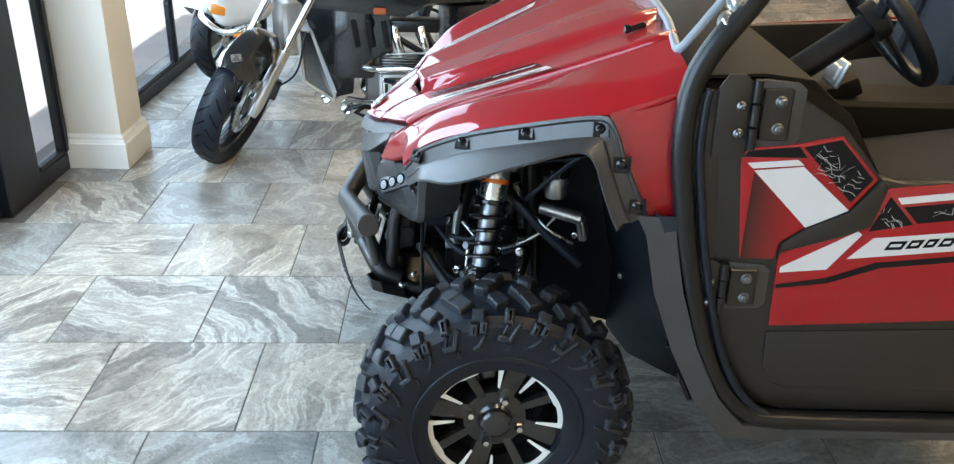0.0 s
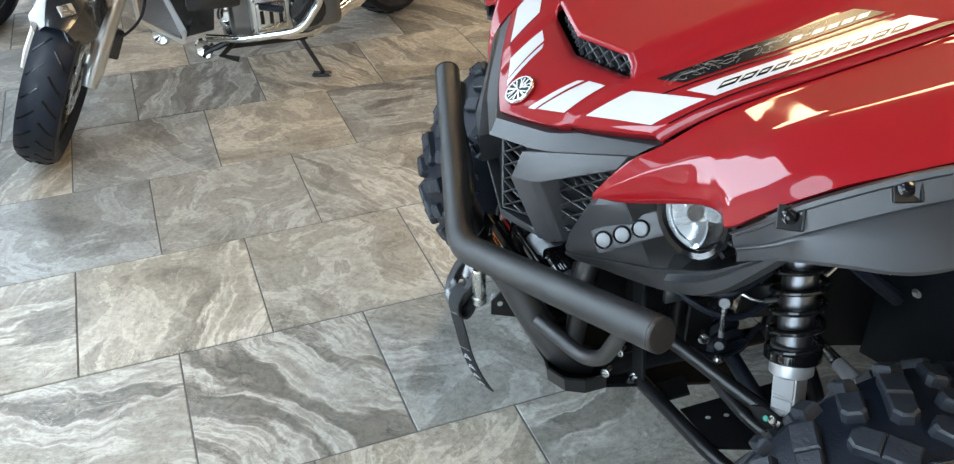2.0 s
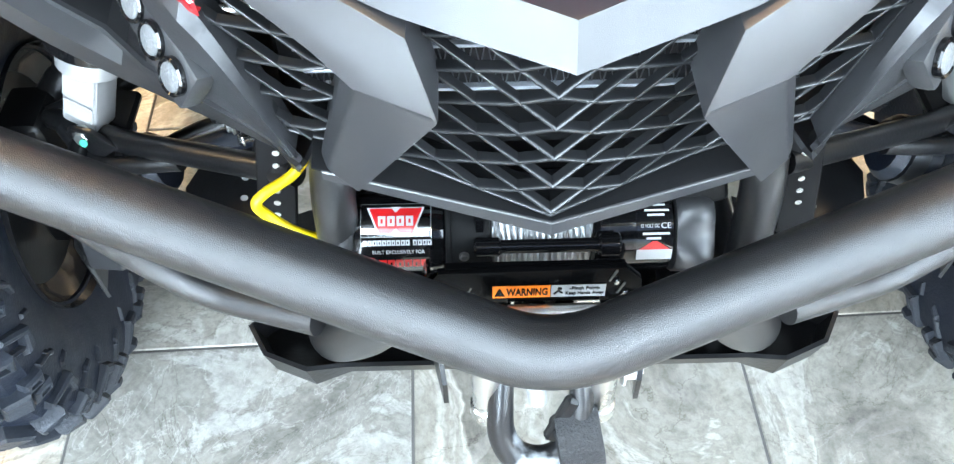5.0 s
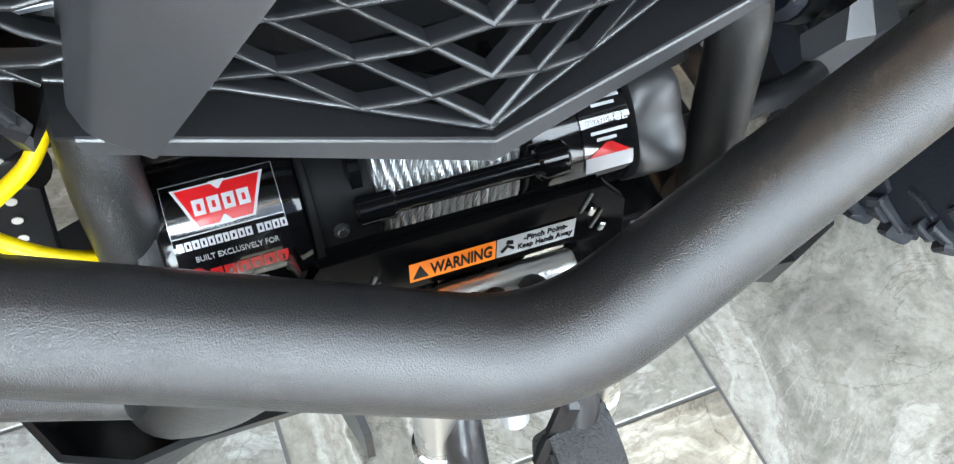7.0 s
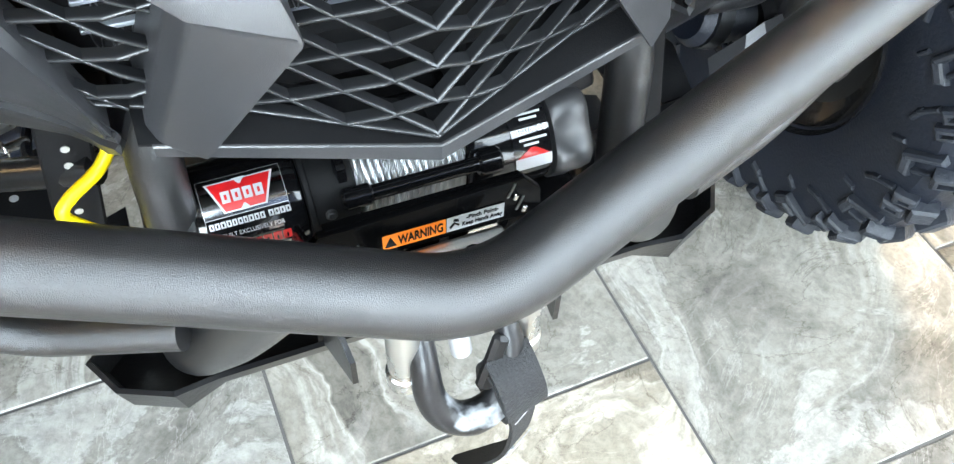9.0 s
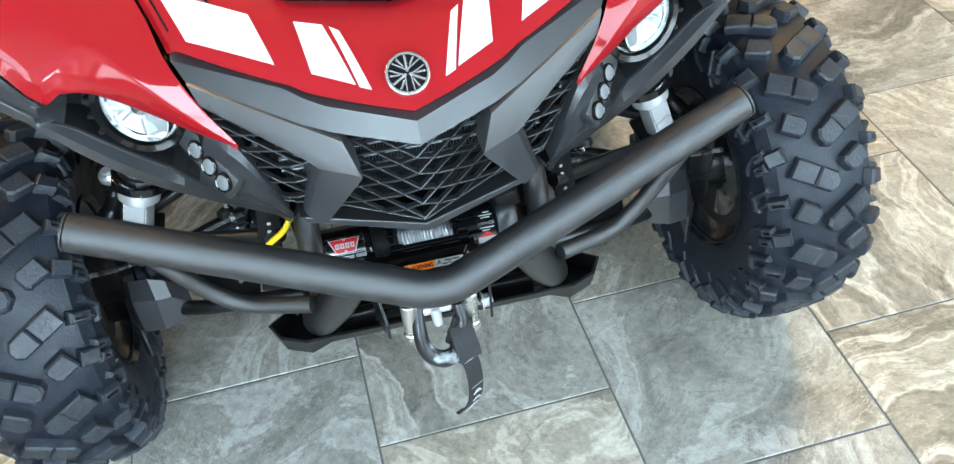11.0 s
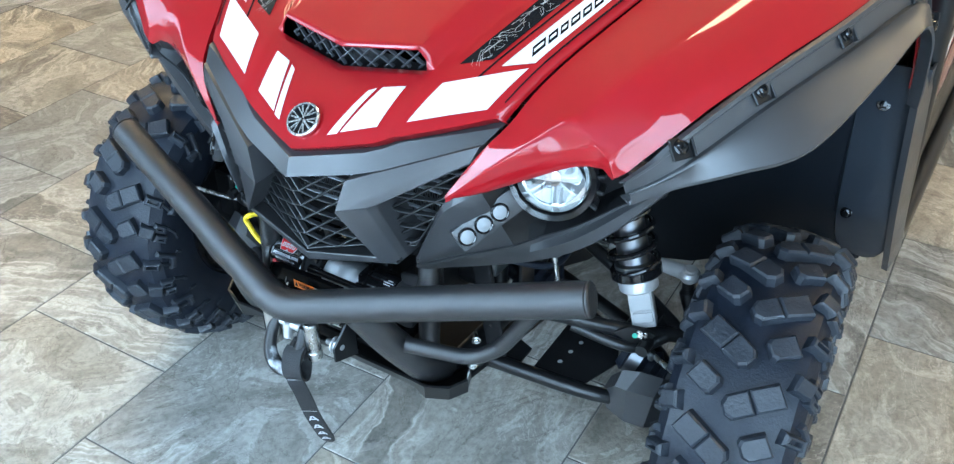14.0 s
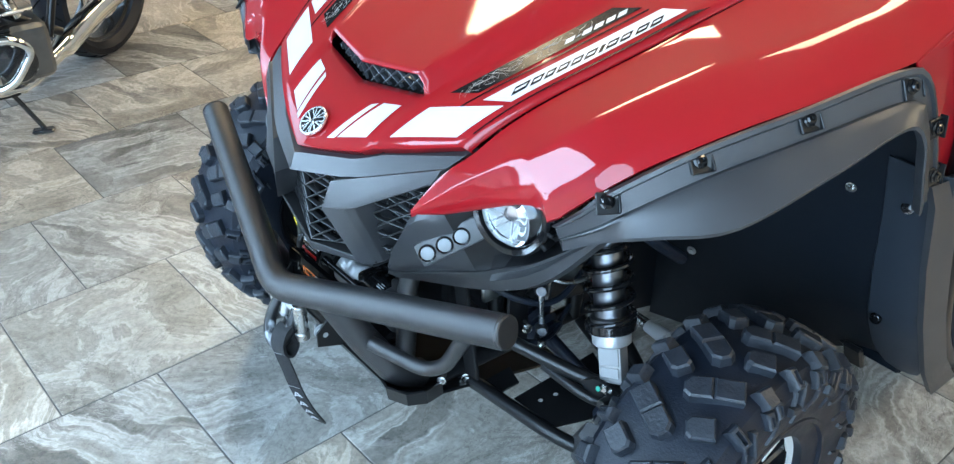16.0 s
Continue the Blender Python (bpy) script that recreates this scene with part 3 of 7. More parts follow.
if sum(f.normal.z for f in bm.faces) < 0:
    bmesh.ops.reverse_faces(bm, faces=bm.faces)
hood = part("hood", bm, RED, V, "glossy red hood", 40)
so = hood.modifiers.new("sheet", "SOLIDIFY")
so.thickness, so.offset = 0.004, -1


def clip_lines(a, b, poly):
    """The stretch of segment ab inside a convex polygon, or nothing."""
    t0, t1 = 0.0, 1.0
    area = sum(p[0] * q[1] - q[0] * p[1] for p, q in zip(poly, poly[1:] + poly[:1]))
    s = 1 if area > 0 else -1
    for p, q in zip(poly, poly[1:] + poly[:1]):
        n = (-(q[1] - p[1]) * s, (q[0] - p[0]) * s)
        da = (a[0] - p[0]) * n[0] + (a[1] - p[1]) * n[1]
        db = (b[0] - p[0]) * n[0] + (b[1] - p[1]) * n[1]
        if da < 0 and db < 0:
            return None
        if da < 0:
            t0 = max(t0, da / (da - db))
        elif db < 0:
            t1 = min(t1, da / (da - db))
    if t1 - t0 < 0.02:
        return None
    f = lambda t: (a[0] + (b[0] - a[0]) * t, a[1] + (b[1] - a[1]) * t)
    return f(t0), f(t1)


def lattice(segs, place, width, depth, crown=0.6, rise=0.0012):
    """Bars along 2D segments with a crowned front and drafted sides, carried to 3D by place(u, v, w); w runs outward."""
    bm = bmesh.new()
    for (a, b) in segs:
        d = Vector((b[0] - a[0], b[1] - a[1]))
        if d.length < 0.004:
            continue
        d.normalize()
        nx, ny = -d.y * width / 2, d.x * width / 2
        n = max(1, int((Vector(b) - Vector(a)).length / 0.03))
        prev = None
        for i in range(n + 1):
            u, v = a[0] + (b[0] - a[0]) * i / n, a[1] + (b[1] - a[1]) * i / n
            ring = [bm.verts.new(place(u + nx * k, v + ny * k, w)) for k, w in ((1.0, -depth), (0.88, -0.0010), (crown, rise * 0.7), (0.0, rise), (-crown, rise * 0.7), (-0.88, -0.0010), (-1.0, -depth))]
            if prev:
                for k in range(7):
                    bm.faces.new([prev[k], prev[(k + 1) % 7], ring[(k + 1) % 7], ring[k]])
            else:
                bm.faces.new(ring[::-1])
            prev = ring
        bm.faces.new(prev)
    return bm


# diamond mesh in the scoop
segs = []
for i in range(-12, 13):
    for s in (-1, 1):
        a, b = (i * 0.0275 - s * 0.024, -0.004), (i * 0.0275 + s * 0.024, 0.040)
        c = clip_lines(a, b, [(-0.131, 0.030), (-0.124, 0.000), (0, -0.002), (0.124, 0.000), (0.131, 0.030), (0, 0.038)])
        if c:
            segs.append(c)


def scoop(u, v, w):
    x = vent_x(u) + 0.010 - w
    return (x, u, hood_z(vent_x(u) - 0.002, u, False) - 0.002 + v * 0.92)


part("scoop_mesh", lattice(segs, scoop, 0.0036, 0.005), SCOOP, hood, "black diamond mesh in the hood scoop")
part("scoop_duct", grid([[(vent_x(u) + 0.030, u, hood_z(vent_x(u), u, False) - 0.03 + v * (1 - abs(u) / 0.2)) for u in [k * 0.02 for k in range(-7, 8)]] for v in (0, 0.03, 0.056)], 0.002), PLASTIC2, hood)


# decals that lie on the hood
def on_hood(poly, lift=0.0013, n=6):
    """A four-cornered patch (x, y corners) laid on the hood."""
    a, b, c, d = [Vector(p) for p in poly]
    rows = []
    for i in range(n + 1):
        u = i / n
        line = []
        for k in range(n + 1):
            v = k / n
            p = a.lerp(b, u).lerp(d.lerp(c, u), v)
            line.append((p.x, p.y, hood_z(p.x, p.y) + lift))
        rows.append(line)
    bm = bmesh.new()
    vs = [[bm.verts.new(p) for p in r] for r in rows]
    for r0, r1 in zip(vs, vs[1:]):
        for k in range(n):
            bm.faces.new([r0[k], r0[k + 1], r1[k + 1], r1[k]])
    return bm


STRIPE = [
    [(0.042, -0.156), (0.104, -0.177), (0.160, -0.285), (0.094, -0.257)],
    [(0.003, -0.064), (0.077, -0.090), (0.088, -0.124), (0.026, -0.114)],
    [(-0.006, -0.046), (0.066, -0.071), (0.073, -0.082), (0.000, -0.060)],
]
TX0, TX1 = Vector((0.152, -0.246)), Vector((0.416, -0.347))     # inner edge of the white band


def band(u, v):
    """u along the white band, v across it (outward)."""
    p = TX0.lerp(TX1, u)
    d = (TX1 - TX0).normalized()
    return (p.x + d.y * v, p.y - d.x * v)


def crack_lines(rnd, count, ends, step, inside):
    """Short wandering lines, as point pairs."""
    out = []
    for i in range(count):
        p = ends(rnd)
        a = rnd.uniform(0, 6.28)
        for k in range(rnd.randint(2, 4)):
            a += rnd.uniform(-1.1, 1.1)
            r = rnd.uniform(0.5, 1.0) * step
            q = (p[0] + r * math.cos(a), p[1] + r * math.sin(a))
            if not inside(q):
                break
            out.append((p, q))
            p = q
    return out


BAND_L = (TX1 - TX0).length
for s in (1, -1):
    side = [("stripe", poly, WHITE_DECAL, 0.0013, 8) for poly in STRIPE]
    side.append(("stripe", [band(0.0, 0.0), band(1.0, 0.0), band(1.083, 0.034), band(0.115, 0.0345)], WHITE_DECAL, 0.0013, 12))
    side.append(("black_band", [band(0.0, -0.020), band(-0.122, -0.054), band(0.817, -0.062), band(0.931, -0.026)], BLACK_DECAL, 0.0013, 12))
    side.append(("pinstripe", [band(-0.16, -0.0145), band(-0.16, -0.0115), band(0.95, -0.0125), band(0.95, -0.0165)], BLACK_DECAL, 0.0010, 12))
    side.append(("pinstripe", [band(-0.10, 0.0425), band(-0.10, 0.0445), band(0.95, 0.0505), band(0.95, 0.0455)], BLACK_DECAL, 0.0010, 12))
    side.append(("outer_bar", [band(0.95, 0.0455), band(1.09, 0.0435), band(1.17, 0.0550), band(0.95, 0.0510)], BLACK_DECAL, 0.0010, 6))
    for name, poly, m, lift, n in side:
        b = on_hood(poly, lift, n)
        part(name, flip(b) if s < 0 else b, m, hood)
    # slanted bars in place of the model name
    u = 0.13
    for i, w in enumerate((1.35, 1, 0.85, 1, 0.95, 1, 0.45, 1, 0.95, 0, 1.05, 1)):
        if w:
            u1 = u + w * 0.066
            low, high = 0.0100 + 0.010 * (u - 0.13), 0.0235 + 0.010 * (u - 0.13)
            b = on_hood([band(u - 0.004, high), band(u + 0.040, low), band(u1 + 0.036, low), band(u1 - 0.008, high)], 0.0017, 2)
            part("lettering_bar", flip(b) if s < 0 else b, BLACK_DECAL, hood)
            if w > 0.7:
                b = on_hood([band(u + 0.020, high - 0.0045), band(u + 0.036, low + 0.0045), band(u1 + 0.012, low + 0.0045), band(u1 - 0.006, high - 0.0045)], 0.0021, 2)
                part("lettering_slot", flip(b) if s < 0 else b, WHITE_DECAL, hood)
        u += (w + 0.16) * 0.066 if w else 0.012
    u = 0.50
    for w in (0.055, 0.020, 0.055, 0.055, 0.055, 0.055):
        low, high = (-0.0410, -0.0310) if w > 0.03 else (-0.0372, -0.0345)
        b = on_hood([band(u - 0.004, high), band(u + 0.022, low), band(u + w + 0.018, low), band(u + w - 0.008, high)], 0.0017, 2)
        part("lettering_bar", flip(b) if s < 0 else b, WHITE_DECAL, hood)
        u += w + 0.012
    # cracked pattern in the black band
    inside = lambda q: -0.10 < q[0] / BAND_L < 0.80 and -0.053 - 0.008 * q[0] / BAND_L < q[1] < -0.024 and not (q[0] / BAND_L > 0.46 and q[1] > -0.043)
    lines = crack_lines(random.Random(7), 95, lambda r: (r.uniform(-0.08, 0.78) * BAND_L, r.uniform(-0.053, -0.026)), 0.011, inside)
    crack = [on_hood([band(p[0] / BAND_L, p[1]), band(p[0] / BAND_L, p[1] + 0.0007), band(q[0] / BAND_L, q[1] + 0.0007), band(q[0] / BAND_L, q[1])], 0.0016, 1) for p, q in lines]
    b = joined(*crack)
    tagged(part("cracked_pattern", flip(b) if s < 0 else b, GREY_DECAL, hood), kind="stuff")

# round badge: chrome rim, black field, plain three-armed shape
nrm = Vector((-0.62, 0, 0.78)).normalized()
bc = facing((-0.001, 0, hood_z(0, 0) + 0.002), nrm, (1, 0, 0.8)) @ Matrix.Scale(0.90, 4)
badge = part("badge", lathe([(0.0305, 0), (0.0305, 0.004), (0.029, 0.0055), (0.0265, 0.0055), (0.0262, 0.003), (0.0, 0.003)], 40, bc), BADGE, V, "round chrome badge")
part("badge_field", lathe([(0.0262, 0.003), (0.0262, 0.0036), (0, 0.0036)], 36, bc), BLACK_DECAL, badge)
arms = []
for k in range(6):
    a = radians(90 + 60 * k)
    d, e = Vector((math.cos(a), math.sin(a), 0)), Vector((-math.sin(a), math.cos(a), 0))
    if k % 2 == 0:
        arms.append(moved(slab([d * 0.002 - e * 0.0018, d * 0.0255 - e * 0.0016, d * 0.0255 + e * 0.0016, d * 0.002 + e * 0.0018], (0, 0, 0.0016)), bc @ pose(0, 0, 0.0034)))
        for s in (-1, 1):
            arms.append(moved(slab([d * -0.0035 + e * 0.0030 * s, d * -0.0245 + e * 0.0042 * s, d * -0.0245 + e * 0.0062 * s, d * -0.0035 + e * 0.0050 * s], (0, 0, 0.0013)), bc @ pose(0, 0, 0.0034)))
            arms.append(moved(slab([d * 0.0105 + e * 0.0034 * s, d * 0.0225 + e * 0.0105 * s, d * 0.0206 + e * 0.0130 * s, d * 0.0085 + e * 0.0050 * s], (0, 0, 0.0014)), bc @ pose(0, 0, 0.0034)))
for b in arms:
    part("badge_arm", b, BADGE, badge)

# ---------------------------------------------------------------- fenders
S_LINE = [(0.027, -0.226, 0.768), (0.040, -0.250, 0.806), (0.060, -0.272, 0.842), (0.098, -0.291, 0.868)]
for i in range(1, 15):
    x = 0.098 + i * 0.04
    y = hood_y(1.0, x - 0.098) + 0.003
    S_LINE.append((x, -y, hood_z(x, y) - 0.0112))
L_LINE = [(0.027, -0.230, 0.764), (0.058, -0.285, 0.781), (0.085, -0.340, 0.806), (0.104, -0.395, 0.831), (0.106, -0.436, 0.838), (0.100, -0.454, 0.829),
          (0.118, -0.482, 0.858), (0.142, -0.514, 0.893), (0.187, -0.545, 0.924), (0.235, -0.575, 0.947), (0.298, -0.609, 0.972), (0.361, -0.641, 0.992),
          (0.430, -0.667, 1.010), (0.498, -0.690, 1.027), (0.560, -0.703, 1.040), (0.612, -0.708, 1.060), (0.665, -0.706, 1.085)]


def resample(line, n):
    line = [Vector(p) for p in line]
    seg = [0.0]
    for a, b in zip(line, line[1:]):
        seg.append(seg[-1] + (b - a).length)
    out = []
    for i in range(n):
        d = seg[-1] * i / (n - 1)
        k = max(j for j in range(len(seg)) if seg[j] <= d + 1e-9)
        k = min(k, len(line) - 2)
        out.append(line[k].lerp(line[k + 1], (d - seg[k]) / (seg[k + 1] - seg[k])))
    return out


def ridge(v, crest):
    """Height across the fender: a straight rise from the hood to a soft ridge, then a convex fall to the flare."""
    if v <= crest:
        return max(0.0, v / crest)
    w = max(0.0, (1 - v) / (1 - crest))
    return w * (1.5 - 0.5 * w)


def fender(s):
    N = 46
    S, L = resample(curve_pts(S_LINE, 4), N), resample(curve_pts(L_LINE, 4), N)
    # pair stations so that both rails advance together in x
    rows = []
    for i in range(N):
        a, b = S[i], L[i]
        t = i / (N - 1)
        bulge = interp(t, [(0, 0.002), (0.04, 0.011), (0.09, 0.018), (0.16, 0.022), (0.25, 0.025), (0.36, 0.028), (0.5, 0.030), (0.8, 0.030), (1, 0.016)])
        crest = interp(t, [(0.1, 0.62), (0.25, 0.50), (0.36, 0.51), (0.60, 0.54), (0.75, 0.62), (1.0, 0.66)])
        up = Vector((-0.45, -0.25, 1)).normalized().lerp(Vector((-0.1, -0.5, 1)).normalized(), t)
        line = []
        for k in range(25):
            v = k / 24
            brow = max(0.0, min(v / 0.89, (1 - v) / 0.11)) * interp(t, [(0, 0.0), (0.06, 0.007), (0.14, 0.013), (0.28, 0.014), (0.40, 0.007), (0.55, 0.0)])
            line.append(a.lerp(b, v) + up * brow + up * bulge * sum(ridge(v + d, crest) for d in (-0.035, -0.0175, 0, 0.0175, 0.035)) / 5)
        # turned-down lip
        line.append(line[-1] + Vector((0.004, 0.004, -0.006)))
        line.insert(0, line[0] + Vector((0.004, 0.0, -0.022)))
        rows.append(line)
    bm = grid(rows, 0.003)
    # side panel behind the wheel arch
    rows = []
    for i in range(9):
        u = i / 8
        top = Vector((0.514, -0.700, 1.034)).lerp(Vector((0.668, -0.705, 1.089)), u)
        bot = Vector((0.598, -0.726, 0.818)).lerp(Vector((0.662, -0.716, 0.815)), u)
        rows.append([top.lerp(bot, k / 6) + Vector((0, -0.008 * math.sin(math.pi * k / 6), 0)) for k in range(7)])
    bm = joined(bm, grid(rows, 0.003))
    return flip(bm) if s < 0 else bm


def flare(s):
    """Dark plastic arch flare: upper band with the bolts, then a broad blade to the lip, then the rear leg."""
    top = [(0.104, -0.462, 0.826), (0.122, -0.494, 0.858), (0.145, -0.524, 0.896), (0.235, -0.583, 0.950), (0.361, -0.649, 0.996), (0.498, -0.698, 1.030), (0.528, -0.716, 1.012), (0.552, -0.728, 0.950), (0.583, -0.731, 0.880), (0.602, -0.730, 0.838)]
    mid = [(0.108, -0.470, 0.806), (0.128, -0.512, 0.834), (0.148, -0.544, 0.862), (0.238, -0.604, 0.914), (0.365, -0.668, 0.958), (0.488, -0.716, 0.990), (0.508, -0.730, 0.973), (0.522, -0.738, 0.928), (0.546, -0.740, 0.865), (0.564, -0.739, 0.826)]
    lip = [(0.112, -0.474, 0.793), (0.132, -0.528, 0.825), (0.160, -0.592, 0.851), (0.223, -0.667, 0.876), (0.344, -0.712, 0.930), (0.458, -0.738, 0.972), (0.490, -0.749, 0.948), (0.503, -0.752, 0.908), (0.524, -0.752, 0.852), (0.540, -0.750, 0.818)]
    under = [(p[0] + 0.012, p[1] + 0.02, p[2] - 0.006) for p in lip]
    lines = [resample(curve_pts(l, 5), 54) for l in (top, mid, lip, under)]
    rows = []
    for i in range(54):
        t, m, l, u = [ln[i] for ln in lines]
        out = Vector((-0.30, -0.75, 0.55)) * 0.0050
        # rolled top edge, sunk band for the bolts, a step, then the blade
        rows.append([t + Vector((0, 0.006, -0.003)), t, t.lerp(m, 0.05) + out, t.lerp(m, 0.20) + out * 0.9, t.lerp(m, 0.26) - out * 0.3, m.lerp(t, 0.10) - out * 0.9, m.lerp(t, 0.04) + out * 0.6, m + out * 0.9, m.lerp(l, 0.08) + out, m.lerp(l, 0.5) + Vector((0, 0, 0.005)), m.lerp(l, 0.94), l, l + Vector((0, 0.002, -0.006)), u])
    bm = grid(rows, 0.004)
    return flip(bm) if s < 0 else bm


BOLTS = [((0.137, -0.523, 0.880), (-0.45, -0.65, 0.62)), ((0.235, -0.586, 0.934), (-0.25, -0.75, 0.62)), ((0.361, -0.651, 0.979), (-0.15, -0.8, 0.58)), ((0.500, -0.706, 1.006), (-0.1, -0.9, 0.42)),
         ((0.541, -0.733, 0.945), (-0.05, -1, 0.1)), ((0.577, -0.734, 0.860), (0, -1, 0.05))]
for s in (1, -1):
    part("fender", fender(s), RED, V, "glossy red front fender", 40)
    fl = part("fender_flare", flare(s), PLASTIC, V, "dark grey plastic arch flare", 24)
    for c, d in BOLTS:
        m = facing(c, d)
        b = moved(joined(box((0, -0.002, -0.0005), (0.030, 0.030, 0.005), bevel=0.0015), box((0.0155, -0.001, 0.003), (0.003, 0.032, 0.012), bevel=0.001)), m)
        part("bolt_seat", flip(b) if s < 0 else b, PLASTIC2, fl)
        b = lathe([(0.0105, 0.0), (0.0105, 0.0022), (0.0085, 0.0034), (0.0078, 0.0040), (0.0078, 0.0065), (0.0060, 0.0085), (0.0032, 0.0088), (0.0032, 0.0060), (0, 0.0060)], 20, facing(Vector(c) + Vector(d).normalized() * 0.0015, d))
        part("bolt", flip(b) if s < 0 else b, GLOSS, fl, "round black socket bolt")

# ---------------------------------------------------------------- nose: trim, grille, pods
TH = [(-0.042, 0.0, 0.800), (0.006, -0.118, 0.818), (0.030, -0.150, 0.832), (0.090, -0.282, 0.864)]
TL = [(-0.054, 0.0, 0.772), (-0.022, -0.100, 0.790), (0.000, -0.150, 0.803), (0.064, -0.268, 0.845)]


def trim(s):
    a, b = resample(TH, 12), resample(TL, 12)
    rows = [[p + Vector((0.025, 0, 0.006)), p, q, q + Vector((0.035, 0, -0.006))] for p, q in zip(a, b)]
    bm = grid(rows, 0.004)
    return flip(bm) if s < 0 else bm


def pillar(s):
    """Arrow-shaped grille bar: arm up to the headlamp, nose, leg down to the sill."""
    pts = dict(T=(-0.046, -0.078, 0.730), M=(-0.031, -0.127, 0.747), R1=(-0.018, -0.136, 0.747), CB=(0.000, -0.160, 0.646), R2=(0.012, -0.165, 0.649), I2=(-0.020, -0.137, 0.644),
               ui=(-0.034, -0.094, 0.784), uo=(0.058, -0.268, 0.846), lo=(0.043, -0.258, 0.820))
    bm = bmesh.new()
    f = {k: bm.verts.new(p) for k, p in pts.items()}
    ring = ["ui", "uo", "lo", "R1", "R2", "CB", "I2", "T"]
    b = {k: bm.verts.new(f[k].co + Vector((0.055, 0.0, 0.0))) for k in ring}
    bm.faces.new([f["T"], f["M"], f["CB"], f["I2"]])
    bm.faces.new([f["M"], f["R1"], f["R2"], f["CB"]])
    bm.faces.new([f["ui"], f["uo"], f["lo"], f["R1"], f["M"], f["T"]])
    for k, j in zip(ring, ring[1:] + ring[:1]):
        bm.faces.new([f[j], f[k], b[k], b[j]])
    bmesh.ops.recalc_face_normals(bm, faces=bm.faces)
    bmesh.ops.bevel(bm, geom=[e for e in bm.edges if len(e.link_faces) == 2], offset=0.0025, segments=2, affect="EDGES", profile=0.6)
    return flip(bm) if s < 0 else bm


def grille_x(y):
    return -0.030 + 0.34 * abs(y)


def sill_bm(s):
    """The plastic lip under the grille: a bright top edge and a tall front face rolled under."""
    rows = []
    for i in range(10):
        y = -0.158 * i / 9
        x, z = -0.031 + 0.175 * abs(y), 0.6205 + 0.18 * abs(y)
        low = 0.0145 - 0.03 * abs(y)
        rows.append([(x + 0.012, y, z - 0.0015), (x + 0.0014, y, z + 0.0003), (x + 0.0003, y, z - 0.0001), (x - 0.0003, y, z - 0.0012), (x + 0.0015, y, z - low), (x + 0.0045, y, z - low - 0.003), (x + 0.05, y, z - low - 0.004)])
    bm = grid(rows, 0.003)
    return moved(flip(bm) if s < 0 else bm, pose(0, 0.005, 0))


def shelf_bm(s):
    """The dark slope between the grille mesh and its lip."""
    rows = []
    for i in range(10):
        y = -0.165 * i / 9
        x, z = -0.031 + 0.175 * abs(y), 0.6205 + 0.18 * abs(y)
        rows.append([(grille_x(y) + 0.040, y, 0.618 + 0.225 * abs(y)), (grille_x(y) + 0.0055, y, 0.6205 + 0.235 * abs(y)), (x + 0.0012, y, z + 0.0002)])
    bm = grid(rows, 0.002)
    return moved(flip(bm) if s < 0 else bm, pose(0, 0.005, 0))


for s in (1, -1):
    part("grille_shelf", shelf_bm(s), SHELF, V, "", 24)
    part("nose_trim", trim(s), PLASTIC, V, "grey plastic trim under the hood edge", 24)
    part("grille_bar", pillar(s), PLASTIC, V, "angular grey grille bar", 24)
    part("grille_sill", sill_bm(s), PLASTIC, V, "", 24)
gr_poly = [(0, 0.6235), (0.10, 0.647), (0.180, 0.666), (0.258, 0.795), (0.256, 0.825), (0, 0.765)]
segs = []
PITCH, APEX = 0.0262, 0.6262
for i in range(-9, 9):                     # chevrons falling towards the middle
    z0 = APEX + i * PITCH
    c = clip_lines((0.0, z0), (0.34, z0 + 0.238), gr_poly)
    if c:
        segs.append(c)
for i in range(0, 10):                     # bars from the points of the chevrons, drooping outward
    z0 = APEX + i * PITCH
    line = [(0.0, z0), (0.028, z0 - 0.0125), (0.075, z0 - 0.0230), (0.16, z0 - 0.0330), (0.28, z0 - 0.0370)]
    for a, b in zip(line, line[1:]):
        c = clip_lines(a, b, gr_poly)
        if c:
            segs.append(c)
segs.append(((0.0, 0.6235), (0.10, 0.647)))
segs.append(((0.10, 0.647), (0.180, 0.666)))
segs.append(((0.180, 0.666), (0.258, 0.81)))
both = [(a, b) for a, b in segs] + [((-a[0], a[1]), (-b[0], b[1])) for a, b in segs]
part("grille_mesh", lattice(both, lambda u, v, w: (grille_x(u) + 0.004 - 0.014 * min(1, max(0, (abs(u) - 0.125) / 0.03)) - w, u + 0.006, v), 0.0038, 0.0075, 0.55, 0.0016), GRILLE, V, "dark grey chevron-pattern grille mesh", 55)
# radiator behind the grille
rad = part("radiator", box((0.095, 0, 0.735), (0.03, 0.40, 0.20), bevel=0.004), SHELF, V, "black radiator core")
for i in range(9):
    part("fin", box((0.078, 0, 0.652 + i * 0.0200), (0.008, 0.37, 0.0030), bevel=0.0006), FIN, rad)
for i in range(9):
    tilt = joined(*[box((0.0792, -0.18 + 0.0045 * k, 0.662 + i * 0.0200), (0.002, 0.0008, 0.016), pose(0, 0, 0, 10 if (k % 2) else -10, 0, 0)) for k in range(81)])
    part("corrugation", tilt, GUNMETAL, rad)
